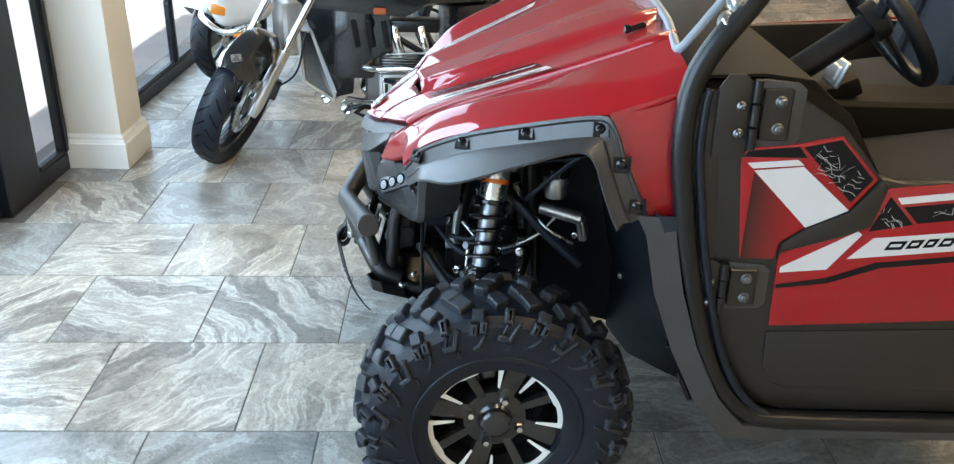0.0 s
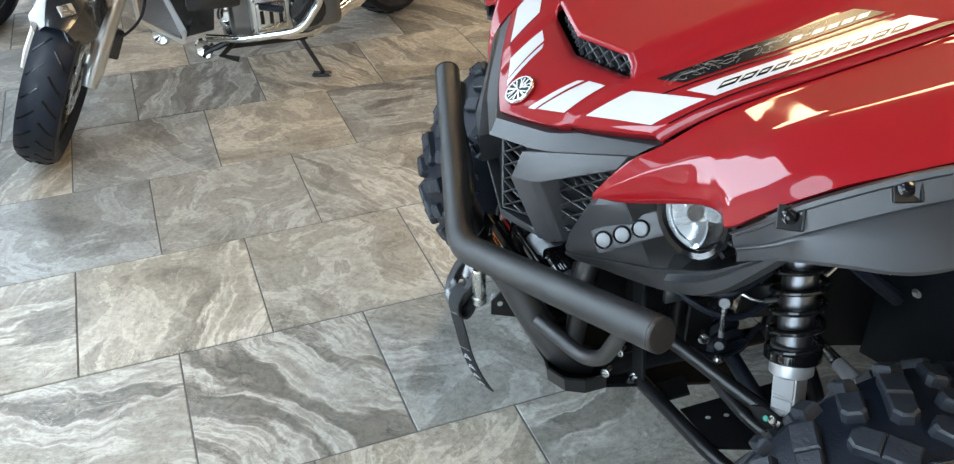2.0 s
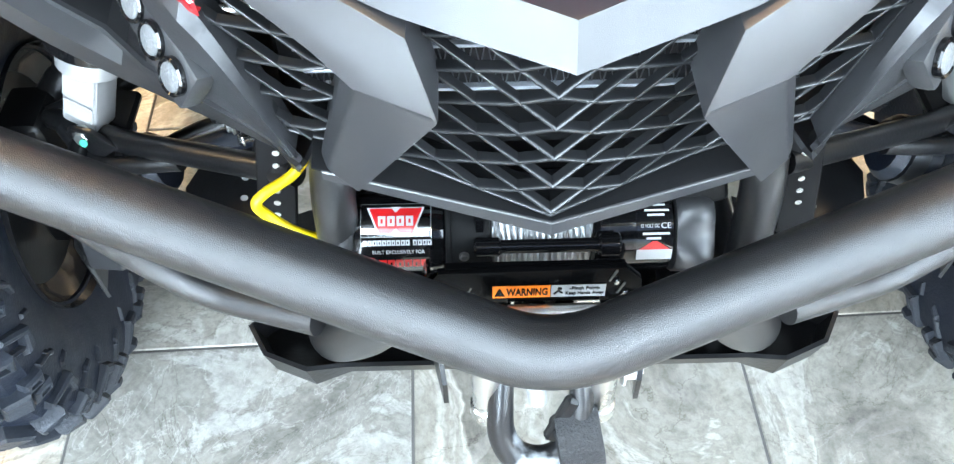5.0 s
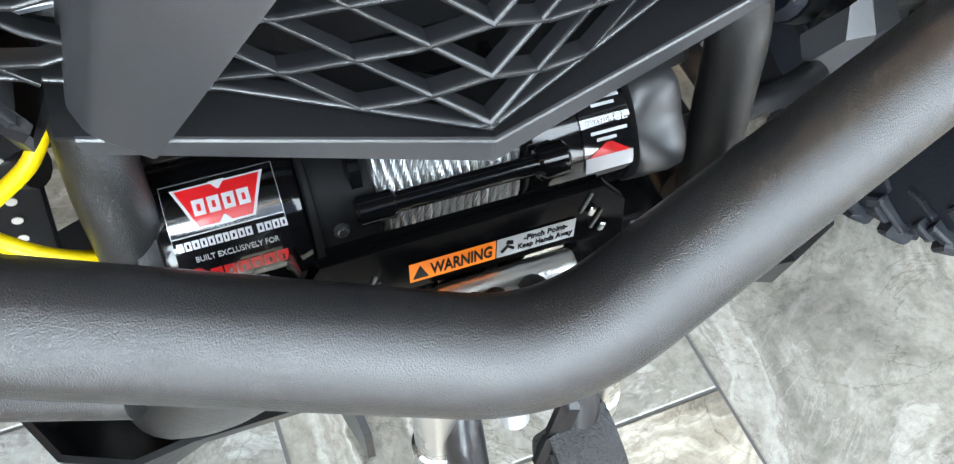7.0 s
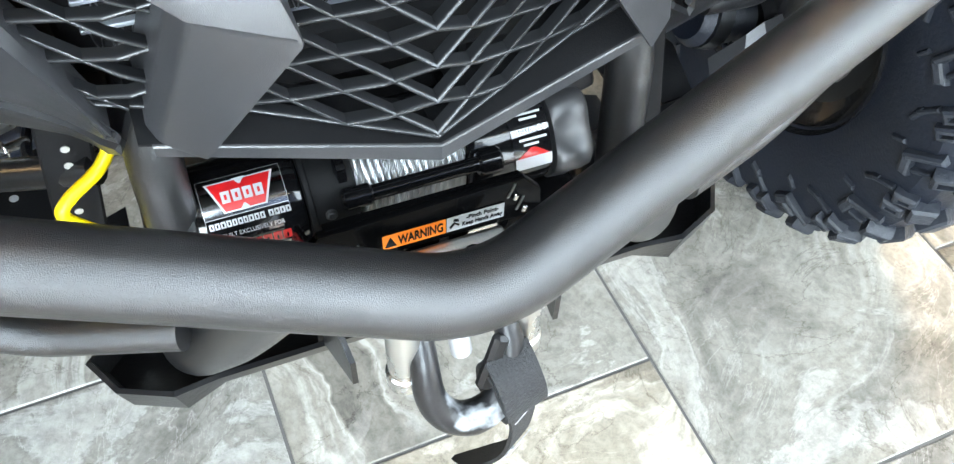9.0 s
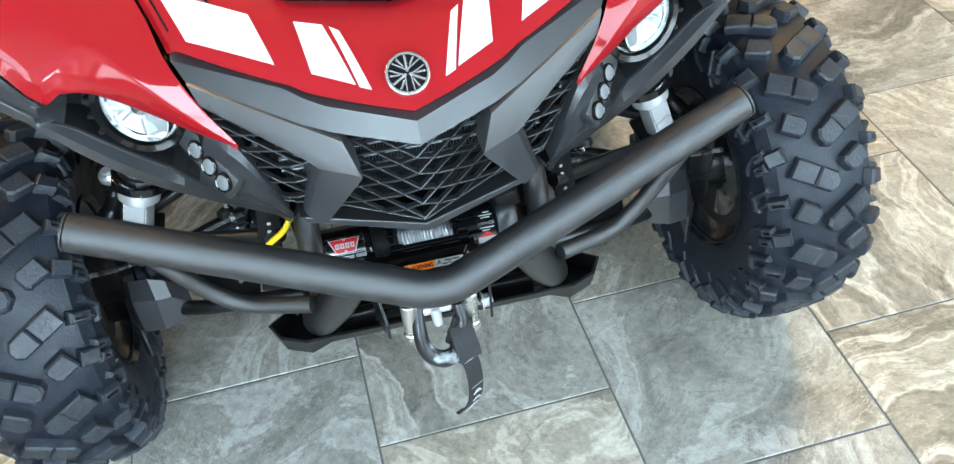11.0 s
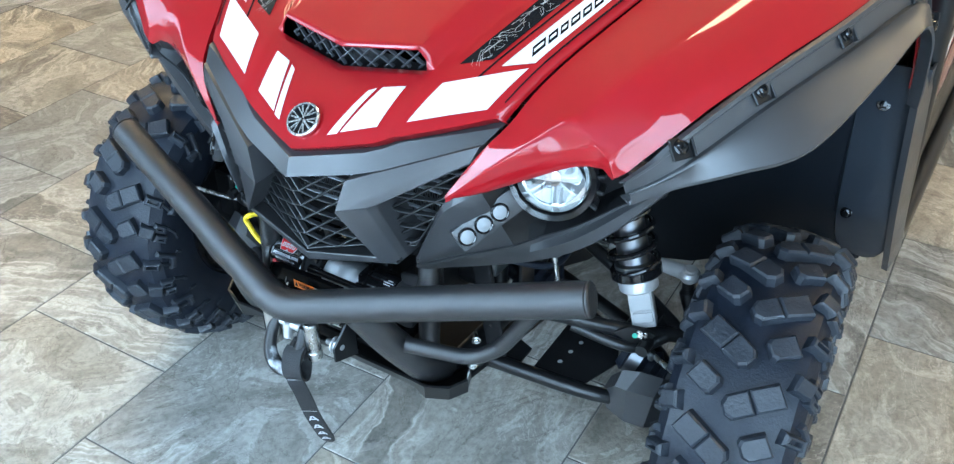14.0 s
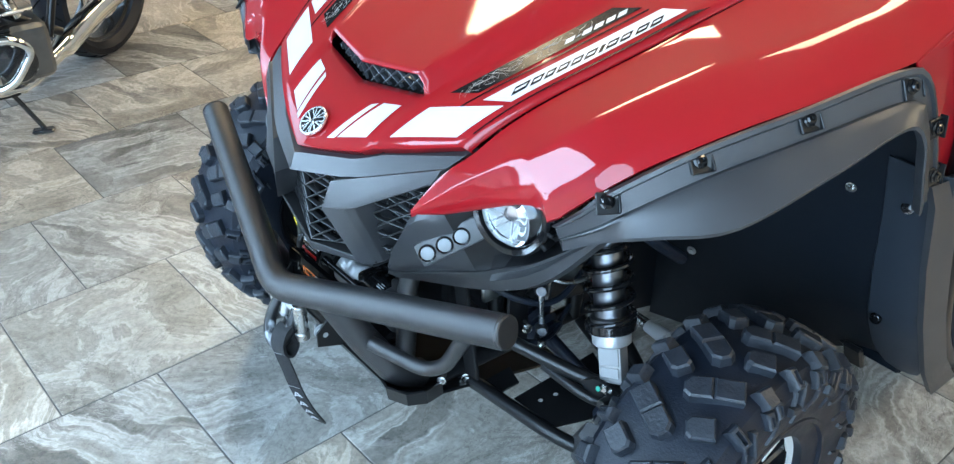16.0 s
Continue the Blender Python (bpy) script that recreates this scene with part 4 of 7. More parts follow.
# unseen dark blocks, added so the space behind the grille stays in shade
part("nose_shade_block", box((0.19, 0, 0.72), (0.03, 0.44, 0.24), bevel=0.01), SHELF, V)
part("lower_shade_block", box((0.112, 0, 0.605), (0.05, 0.36, 0.05), None, 0.006), SHELF, V)


def pod(s, zone):
    """Headlight surround in three pieces: dark bowl, lower lip and outer cheek."""
    U = [(0.008, -0.182, 0.652), (0.018, -0.205, 0.712), (0.032, -0.234, 0.766), (0.075, -0.285, 0.782), (0.105, -0.340, 0.805), (0.122, -0.395, 0.830), (0.120, -0.440, 0.836), (0.116, -0.470, 0.836), (0.142, -0.528, 0.858)]
    W = [(0.012, -0.180, 0.640), (0.030, -0.190, 0.628), (0.056, -0.206, 0.620), (0.086, -0.262, 0.626), (0.112, -0.322, 0.640), (0.126, -0.378, 0.668), (0.134, -0.430, 0.712), (0.138, -0.475, 0.765), (0.146, -0.530, 0.836)]
    u, w = resample(curve_pts(U, 4), 26), resample(curve_pts(W, 4), 26)
    rows = []
    for i, (a, b) in enumerate(zip(u, w)):
        t = i / 25
        deep = interp(t, [(0, 0), (0.10, -0.010), (0.28, -0.014), (0.36, 0.0), (0.44, 0.055), (0.74, 0.055), (0.84, 0.012), (1, 0)])
        line = [a + Vector((0.03, 0, 0))]
        for v in (0, 0.08, 0.2, 0.35, 0.5, 0.65, 0.78, 0.84, 0.90, 1.0):
            k = 1 if 0.07 < v < 0.70 else (0.0 if v in (0, 0.90, 1.0) else 0.30)
            line.append(a.lerp(b, v) + Vector((deep * k, 0, 0)))
        line += [b + Vector((0.012, 0.0, -0.005)), b + Vector((0.09, 0.03, 0.012))]
        rows.append(line)
    rows = {"bowl": [r[:8] for r in rows[9:20]], "cheek": [r[:8] for r in rows[19:]], "lip": [r[7:] for r in rows], "edge": [r[:8] for r in rows[:10]]}[zone]
    bm = grid(rows, 0.004)
    return flip(bm) if s < 0 else bm


HL = Vector((0.124, -0.347, 0.783))
HD = Vector((-0.95, -0.30, 0.12)).normalized()
for s in (1, -1):
    p = part("headlight_pod", pod(s, "bowl"), PLASTIC2, V, "black headlight surround", 30)
    for zone in ("lip", "cheek", "edge"):
        part("pod_" + zone, pod(s, zone), PLASTIC, p, "grey plastic rim of the headlight surround", 30)
    m = facing(HL, HD)
    bz = lathe([(0.050, -0.06), (0.066, -0.055), (0.068, 0.000), (0.064, 0.006), (0.056, 0.004), (0.053, -0.006)], 40, m, closed=True)
    light = part("headlight", flip(bz) if s < 0 else bz, GLOSS, V, "round headlight in a black bezel")
    rf = random.Random(11)
    rows = []
    for q, (rr, zz) in enumerate(((0.0535, -0.003), (0.046, -0.018), (0.034, -0.032), (0.021, -0.041), (0.010, -0.045))):
        rows.append([Vector(((rr) * math.cos(2 * math.pi * (k + 0.5 * (q % 2)) / 16), rr * math.sin(2 * math.pi * (k + 0.5 * (q % 2)) / 16), zz + (rf.uniform(-0.0035, 0.0035) if 0 < q < 4 else 0))) for k in range(16)])
    b = moved(grid(rows, 0, True), m)
    part("reflector", flip(b) if s < 0 else b, REFLECTOR, light, "bright faceted reflector", 3)
    b = moved(joined(lathe([(0.014, -0.046), (0.013, -0.014), (0.010, -0.009), (0.0, -0.007)], 20)), m)
    part("bulb_shield", flip(b) if s < 0 else b, CHROME, light)
    b = moved(box((0, 0, -0.016), (0.094, 0.010, 0.010), None, 0.002), m)
    part("reflector_bar", flip(b) if s < 0 else b, ZINC, light)
    for a in (38, 142, 90):
        rib = moved(joined(box((0.024, 0.0, -0.020), (0.040, 0.0022, 0.016), None, 0.0006), box((0.030, 0.007, -0.022), (0.024, 0.0016, 0.012), None, 0.0005)), m @ pose(0, 0, 0, 0, 0, -a))
        part("reflector_rib", flip(rib) if s < 0 else rib, ZINC, light)
    b = moved(lathe([(0.036, -0.013), (0.038, -0.010), (0.036, -0.008), (0.034, -0.010)], 36, closed=True), m)
    part("reflector_ring", flip(b) if s < 0 else b, CHROME, light)
    b = lathe([(0.0535, -0.003), (0.046, 0.006), (0.030, 0.012), (0.0, 0.015), (0.0, 0.013), (0.030, 0.010), (0.046, 0.004), (0.0535, -0.005)], 40, m)
    lens = part("lens", flip(b) if s < 0 else b, LENS, light)
    lens.visible_shadow = False
    fb = joined(*[moved(box((0.070, 0, -0.012 - 0.0 * k), (0.012, 0.007, 0.03), bevel=0.0015), m @ pose(0, 0, 0, 0, 0, -30 + 20 * k)) for k in range(4)])
    part("cooling_fins", flip(fb) if s < 0 else fb, PLASTIC2, light)
    row = Vector((0.733, -0.497, 0.463)).normalized()
    face = Vector((-0.66, -0.66, 0.33)).normalized()
    face = (face - row * face.dot(row)).normalized()
    mp = facing((0.0565, -0.2735, 0.7190), face, face.cross(row))
    b = moved(box((0.006, 0.0, -0.0125), (0.108, 0.040, 0.020), None, 0.006, 2), mp)
    strip = part("led_panel", flip(b) if s < 0 else b, PLASTIC, V, "grey panel with three small lamps")
    for c in ((0.0775, -0.2875, 0.7325), (0.0555, -0.2735, 0.7185), (0.0330, -0.2590, 0.7050)):
        m2 = facing(Vector(c) - face * 0.002, face)
        b = lathe([(0.0140, -0.01), (0.0140, 0.002), (0.0126, 0.0035), (0.0108, 0.002)], 24, m2)
        led = part("led_lamp", flip(b) if s < 0 else b, GLOSS, strip, "small round auxiliary lamp")
        b = lathe([(0.0108, 0.001), (0.0105, 0.0026), (0.007, 0.0036), (0.0, 0.004)], 24, m2)
        part("led_lens", flip(b) if s < 0 else b, mat("led_lens", (0.20, 0.205, 0.21), 0.30, 0.4, bump=0.6, bump_scale=500) if "led_lens" not in bpy.data.materials else bpy.data.materials["led_lens"], strip)

# ---------------------------------------------------------------- bumper and skid plate
BM, BE = Vector((-0.104, 0.006, 0.557)), Vector((0.018, -0.462, 0.685))
bumper = part("bumper_bar", tube(rounded([BE, BM, (BE.x, -BE.y, BE.z)], 0.042, 12), 0.0262, 32, 0.003), POWDER, V, "textured black tubular bumper bar bent in the middle")
for s in (1, -1):
    end = lathe([(0.0262, 0), (0.0262, 0.0025), (0.0235, 0.0045), (0.0, 0.0048)], 24, facing(BE + Vector((0.0005, -0.0022, 0.0006)), BE - BM))
    part("end_plug", flip(end) if s < 0 else end, POWDER, bumper)
    low = tube(rounded([(-0.034, -0.182, 0.514), (0.006, -0.278, 0.498), (0.016, -0.322, 0.530), (0.008, -0.395, 0.650)], 0.05, 8), 0.0125, 18)
    part("lower_brace", flip(low) if s < 0 else low, POWDER, bumper)
    up = tube(rounded([(-0.066, -0.118, 0.580), (-0.030, -0.150, 0.500), (0.014, -0.184, 0.425), (0.060, -0.184, 0.400)], 0.03, 5), 0.0265, 24)
    part("upright", flip(up) if s < 0 else up, POWDER, bumper)
    hoop = tube(rounded([(0.110, -0.158, 0.670), (0.050, -0.170, 0.590), (0.046, -0.172, 0.505), (0.034, -0.172, 0.405)], 0.06, 6), 0.0178, 20)
    part("mount_tube", flip(hoop) if s < 0 else hoop, POWDER, bumper)

half_skid = [(-0.007, 0.172, 0.403), (-0.016, 0.202, 0.398), (-0.001, 0.237, 0.400), (0.026, 0.252, 0.402), (0.080, 0.222, 0.372), (0.40, 0.200, 0.262)]
skid_pts = [(x, -y, z) for x, y, z in half_skid] + half_skid[::-1]
bm = bmesh.new()
bot = [bm.verts.new((p[0], p[1], p[2])) for p in skid_pts]
bm.faces.new(bot)
rim_up = [bm.verts.new((p[0] - 0.006, p[1] * 1.02, p[2] + (0.030 if abs(p[1]) > 0.18 else 0.016))) for p in skid_pts]
order = [7, 8, 9, 10, 11, 0, 1, 2, 3, 4]
for a, b in zip(order, order[1:]):
    bm.faces.new([bot[a], bot[b], rim_up[b], rim_up[a]])
bmesh.ops.recalc_face_normals(bm, faces=bm.faces)
bmesh.ops.solidify(bm, geom=list(bm.faces), thickness=0.004)
part("skid_plate", bm, SATIN, V, "black steel skid plate with an upturned lip", 20)
# frame rails and cross pieces under the nose
rails = []
for s in (1, -1):
    rails.append(tube([(0.02, 0.17 * s, 0.40), (0.10, 0.19 * s, 0.38), (0.75, 0.20 * s, 0.36)], 0.018, 12))
    rails.append(tube(rounded([(0.23, 0.19 * s, 0.38), (0.22, 0.20 * s, 0.56), (0.26, 0.23 * s, 0.78), (0.68, 0.34 * s, 0.88)], 0.05, 4), 0.016, 12))
    rails.append(tube([(0.42, 0.20 * s, 0.37), (0.40, 0.26 * s, 0.82)], 0.016, 12))
rails.append(tube([(0.22, -0.2, 0.56), (0.22, 0.2, 0.56)], 0.014, 12))
rails.append(tube([(0.25, -0.30, 0.80), (0.25, 0.30, 0.80)], 0.014, 12))
rails.append(tube([(0.05, -0.19, 0.385), (0.05, 0.19, 0.385)], 0.012, 12))
for b in rails:
    part("chassis_tube", b, SATIN, V)
for sd in (1, -1):
    part("bracket_strip", box((0.126, 0.236 * sd, 0.500), (0.008, 0.036, 0.20), pose(0, 0, 0, 9 * sd, 0, 0), 0.002), SHELF, V)
    for z in (0.464, 0.480, 0.496, 0.512, 0.528, 0.544):
        part("bracket_hole", lathe([(0.0032, 0), (0.0032, 0.0008), (0, 0.0008)], 12, facing((0.1217, (0.236 + 0.158 * (0.5 - z)) * sd, z), (-1, 0, 0.0))), STEEL, V)
part("gear_case", joined(box((0.28, 0, 0.46), (0.20, 0.20, 0.16), bevel=0.03, seg=3), tube([(0.28, -0.17, 0.45), (0.28, 0.17, 0.45)], 0.045, 18)), SATIN, V, "dark cast front gear case")

# ---------------------------------------------------------------- winch
WXc, WZ = 0.062, 0.505
winch = part("winch", joined(box((WXc + 0.01, 0.015, WZ - 0.055), (0.10, 0.30, 0.012), bevel=0.002), box((WXc + 0.01, 0.055, WZ - 0.005), (0.075, 0.010, 0.095), bevel=0.008, seg=2), box((WXc + 0.01, -0.040, WZ - 0.005), (0.075, 0.010, 0.095), bevel=0.008, seg=2)), GLOSS, V, "black electric winch with printed labels")
axis_y = lambda y: facing((WXc, y, WZ), (0, 1, 0), (0, 0, 1))
part("motor", lathe([(0.026, 0), (0.037, 0.004), (0.0385, 0.010), (0.0385, 0.076), (0.037, 0.080), (0.026, 0.082)], 48, axis_y(0.080)), GLOSS, winch)
part("motor_cap", lathe([(0.030, 0.0), (0.0400, 0.002), (0.0412, 0.006), (0.0412, 0.013), (0.036, 0.018), (0.020, 0.020)], 40, axis_y(0.156)), PLASTIC2, winch)
part("drum_support", lathe([(0.030, 0), (0.0395, 0.002), (0.0405, 0.006), (0.0405, 0.030), (0.0385, 0.036), (0.034, 0.038)], 40, axis_y(0.045)), SHELF, winch, "satin black cast drum support")
part("support_lip", lathe([(0.0410, 0), (0.0420, 0.001), (0.0420, 0.004), (0.0410, 0.005)], 40, axis_y(0.078), closed=True), SHELF, winch)
part("support_bolt", bolt_bm((WXc - 0.0375, 0.068, WZ + 0.012), (-1, 0, 0.32), 0.0034, 0.004), FORGED, winch)
part("gear_housing", lathe([(0.030, 0), (0.0365, 0.002), (0.0372, 0.006), (0.0372, 0.058)], 40, axis_y(-0.104)), GLOSS, winch)
part("gear_collar", lathe([(0.034, 0), (0.0395, 0.002), (0.0395, 0.012), (0.036, 0.014)], 40, axis_y(-0.052)), GLOSS, winch)
rings = []
for z, r, lobe in ((0.0, 0.030, 0.0), (-0.001, 0.0385, 0.001), (-0.005, 0.0405, 0.003), (-0.020, 0.0405, 0.0045), (-0.028, 0.0385, 0.0045), (-0.033, 0.033, 0.003), (-0.034, 0.020, 0.0)):
    rings.append([axis_y(-0.105) @ Vector(((r + lobe * math.cos(5 * a)) * math.cos(a), (r + lobe * math.cos(5 * a)) * math.sin(a), z)) for a in [2 * math.pi * k / 60 for k in range(60)]])
cap_bm = grid(rings, 0, True)
cap_bm.faces.new([v for v in list(cap_bm.verts)[-60:]])
part("clutch_cap", cap_bm, PLASTIC, winch, "ribbed dark grey end cap", 40)
part("clutch_knob", box((WXc + 0.012, -0.128, WZ + 0.044), (0.034, 0.040, 0.030), pose(0, 0, 0, -12, 10, 0), 0.007, 3), PLASTIC2, winch)
part("drum_core", lathe([(0.026, 0), (0.026, 0.088)], 28, axis_y(-0.036)), ROPE, winch)
# six strands twisted round one another, wound side by side
turns = []
for strand in range(6):
    pts = []
    for k in range(17 * 64 + 1):
        a, tw = 2 * math.pi * k / 64, 2 * math.pi * (k / 9.0 + strand / 6)
        r = 0.030 + 0.0017 * math.cos(tw)
        pts.append((WXc + r * math.cos(a), -0.036 + 0.0047 * k / 64 + 0.0017 * math.sin(tw), WZ + r * math.sin(a)))
    turns.append(tube(pts, 0.00092, 5))
part("wire_rope", joined(*turns), ROPE, winch, "steel wire rope wound on the drum")
for x, z in ((-0.040, 0.026), (-0.034, -0.030), (0.035, 0.03)):
    rod = joined(tube([(WXc + x, -0.050, WZ + z), (WXc + x, 0.050, WZ + z)], 0.0058, 16), tube([(WXc + x, -0.056, WZ + z), (WXc + x, -0.042, WZ + z)], 0.0100, 18, 0.002), tube([(WXc + x, 0.040, WZ + z), (WXc + x, 0.058, WZ + z)], 0.0080, 18, 0.002))
    part("tie_rod", rod, GLOSS, winch)


def wrap_motor(bm, r=0.0388):
    """Takes a flat label (x along the motor, y round it, z out) onto the motor's drum."""
    for v in bm.verts:
        a = v.co.y * 0.70 / r
        rr = r + v.co.z
        y = 0.1228 - v.co.x * 0.685
        a0 = radians(118) - a
        v.co = Vector((WXc + rr * math.cos(a0) * 1.0, y, WZ + rr * math.sin(a0)))
    return bm


def flat_patch(poly, n=10, z=0.0003):
    a, b, c, d = [Vector(p) for p in poly]
    return grid([[(*a.lerp(b, u / n).lerp(d.lerp(c, u / n), v / n), z) for u in range(n + 1)] for v in range(n + 1)])


def label_motor(name, poly, m, z=0.0003, n=10):
    part(name, wrap_motor(flat_patch(poly, n, z)), m, winch)


W0 = 0.042
label_motor("label_wrap", [(-W0, 0.0225), (W0, 0.0225), (W0, -0.066), (-W0, -0.066)], WRAP, n=18)
label_motor("label_silver", [(-W0 + 0.0008, 0.0218), (W0 - 0.0008, 0.0218), (W0 - 0.0008, -0.0172), (-W0 + 0.0008, -0.0172)], MIRROR_LABEL, 0.0005, n=14)
for k, q in enumerate(([(-W0, 0.0228), (W0, 0.0228), (W0, 0.0222), (-W0, 0.0222)], [(-W0, 0.0225), (-W0 + 0.0006, 0.0225), (-W0 + 0.0006, -0.023), (-W0, -0.023)],
                       [(W0 - 0.0006, 0.0225), (W0, 0.0225), (W0, -0.023), (W0 - 0.0006, -0.023)], [(-W0, -0.0168), (W0, -0.0168), (W0, -0.0178), (-W0, -0.0178)])):
    label_motor("edge_line", q, SILVER_LABEL, 0.0007, 6)
# red trapezoid mark with a white border, pale bars in place of the maker's name
label_motor("mark_border", [(-0.0345, 0.0176), (0.0345, 0.0176), (0.0215, -0.0142), (-0.0215, -0.0142)], WHITE_DECAL, 0.0009)
label_motor("mark_red", [(-0.0315, 0.0160), (0.0315, 0.0160), (0.0198, -0.0128), (-0.0198, -0.0128)], RED_DECAL, 0.0012)
label_motor("mark_notch", [(-0.0065, 0.0178), (0.0065, 0.0178), (0.0008, 0.0110), (-0.0008, 0.0110)], WHITE_DECAL, 0.0015, 3)
label_motor("mark_notch", [(-0.0008, -0.0085), (0.0008, -0.0085), (0.0060, -0.0144), (-0.0060, -0.0144)], WHITE_DECAL, 0.0015, 3)
for i in range(4):
    x = -0.0165 + i * 0.0110
    label_motor("mark_bar", [(x - 0.0045, 0.0065), (x + 0.0045, 0.0065), (x + 0.0042, -0.0050), (x - 0.0042, -0.0050)], WHITE_DECAL, 0.0016, 3)
    label_motor("mark_slot", [(x - 0.0013, 0.0030), (x + 0.0013, 0.0030), (x + 0.0013, -0.0020), (x - 0.0013, -0.0020)], RED_DECAL, 0.0019, 2)
x = -0.0395
for w in (0.0048, 0.0048, 0.0052, 0.0048, 0.0048, 0.0048, 0.0042, 0.0052, 0.0048, 0.0048, 0, 0.0050, 0.0050, 0.0050, 0.0050):
    if w:
        label_motor("name_bar", [(x, -0.0210), (x + w, -0.0210), (x + w, -0.0276), (x, -0.0276)], WHITE_DECAL, 0.0006, 2)
        label_motor("name_slot", [(x + w * 0.36, -0.0228), (x + w * 0.64, -0.0228), (x + w * 0.64, -0.0258), (x + w * 0.36, -0.0258)], WRAP, 0.0009, 1)
    x += w + 0.0008 if w else 0.003
part("fine_print", wrap_motor(text_bm("BUILT EXCLUSIVELY FOR", 0.0062, pose(0.002, -0.0358, 0.0006), 0.0002, width=0.062)), WHITE_DECAL, winch)
x = -0.0215
for i in range(6):
    label_motor("red_bar", [(x, -0.0460), (x + 0.0088, -0.0460), (x + 0.0088, -0.0570), (x, -0.0570)], RED_DECAL, 0.0006, 2)
    label_motor("red_slot", [(x + 0.0034, -0.0495), (x + 0.0054, -0.0495), (x + 0.0054, -0.0550), (x + 0.0034, -0.0550)], WRAP, 0.0009, 1)
    x += 0.0100
part("red_disc", wrap_motor(lathe([(0.0070, 0.0002), (0.0070, 0.0006), (0, 0.0006)], 20, pose(-0.031, -0.0495, 0))), RED_DECAL, winch)
part("disc_mark", wrap_motor(joined(*[slab([Vector((-0.031, -0.0495, 0.0008)) + Vector((math.cos(a), math.sin(a), 0)) * r0 + Vector((-math.sin(a), math.cos(a), 0)) * w for r0, w in ((0.001, -0.0006), (0.0058, -0.0006), (0.0058, 0.0006), (0.001, 0.0006))], (0, 0, 0.0002)) for a in (0.5, 2.6, 4.7)])), WHITE_DECAL, winch)


def wrap_gear(bm, r=0.0380):
    for v in bm.verts:
        a0 = radians(106) - v.co.y * 0.78 / r
        rr = r + v.co.z
        v.co = Vector((WXc + rr * math.cos(a0), -0.0875 - v.co.x, WZ + rr * math.sin(a0)))
    return bm


part("gear_label", wrap_gear(flat_patch([(-0.0150, 0.020), (0.0150, 0.020), (0.0150, -0.060), (-0.0150, -0.060)], 12, 0.0002)), WRAP, winch, "black printed label on the gear housing")
for i, (txt, sz) in enumerate((("12 VOLT DC", 0.0055), ("CE", 0.0085))):
    part("gear_print", wrap_gear(text_bm(txt, sz, pose(-0.004 + 0.013 * i, -0.0205, 0.0005), 0.0002, width=0.015 if i == 0 else 0.008)), WHITE_DECAL, winch)
for yy, w, x in ((0.002, 0.010, 0.004), (-0.004, 0.020, 0.002), (-0.009, 0.014, 0.001), (-0.0285, 0.022, 0.001), (-0.0335, 0.012, -0.001)):
    part("print_bar", wrap_gear(flat_patch([(x - w / 2, yy + 0.0012), (x + w / 2, yy + 0.0012), (x + w / 2, yy - 0.0012), (x - w / 2, yy - 0.0012)], 3, 0.0005)), WHITE_DECAL, winch)
part("red_arrow", wrap_gear(flat_patch([(-0.002, -0.0365), (0.002, -0.0365), (0.0130, -0.046), (-0.0130, -0.046)], 4, 0.0006)), RED_DECAL, winch)
part("white_tag", wrap_gear(flat_patch([(-0.0145, -0.046), (0.0145, -0.046), (0.0145, -0.059), (-0.0145, -0.059)], 5, 0.0006)), WHITE_DECAL, winch)

# roller fairlead: bent plate, rollers and pins
FX = -0.029
plate = []
for poly in ([(0.087, 0.563), (-0.053, 0.566), (-0.066, 0.550), (-0.068, 0.526), (0.0985, 0.526), (0.098, 0.545)], [(0.0985, 0.526), (0.032, 0.526), (0.032, 0.468), (0.100, 0.468)],
             [(-0.036, 0.526), (-0.068, 0.526), (-0.072, 0.468), (-0.050, 0.468)], [(0.100, 0.468), (-0.072, 0.468), (-0.074, 0.446), (0.100, 0.446)]):
    plate.append(slab([(FX, y, z) for y, z in poly], (0.006, 0, 0), 0.0008))
fair = part("fairlead", joined(*plate, box((FX + 0.007, 0.0145, 0.5620), (0.008, 0.136, 0.003), None, 0.001)), PLATE, V, "black fairlead plate with a warning label")


def on_plate(bm):
    """x to the vehicle's left side along the plate, y up, z out of the front face."""
    for v in bm.verts:
        v.co = Vector((FX - 0.0006 - v.co.z, 0.0065 - v.co.x, 0.5400 + v.co.y))
    return bm


part("label_orange", on_plate(flat_patch([(-0.040, 0.0075), (0.004, 0.0075), (0.004, -0.0075), (-0.040, -0.0075)], 2)), ORANGE, fair, "orange warning label")
part("label_text", on_plate(text_bm("WARNING", 0.0125, pose(-0.0135, -0.0005, 0.0006), 0.0002, bold=0.0003, width=0.0315)), BLACK_DECAL, fair)
part("warning_triangle", on_plate(slab([(-0.0385, -0.0050, 0.0003), (-0.0305, -0.0050, 0.0003), (-0.0345, 0.0050, 0.0003)], (0, 0, 0.0004))), BLACK_DECAL, fair)
part("label_grey", on_plate(flat_patch([(0.0045, 0.0075), (0.046, 0.0075), (0.046, -0.0075), (0.0045, -0.0075)], 2)), GREY_DECAL, fair, "grey safety label")
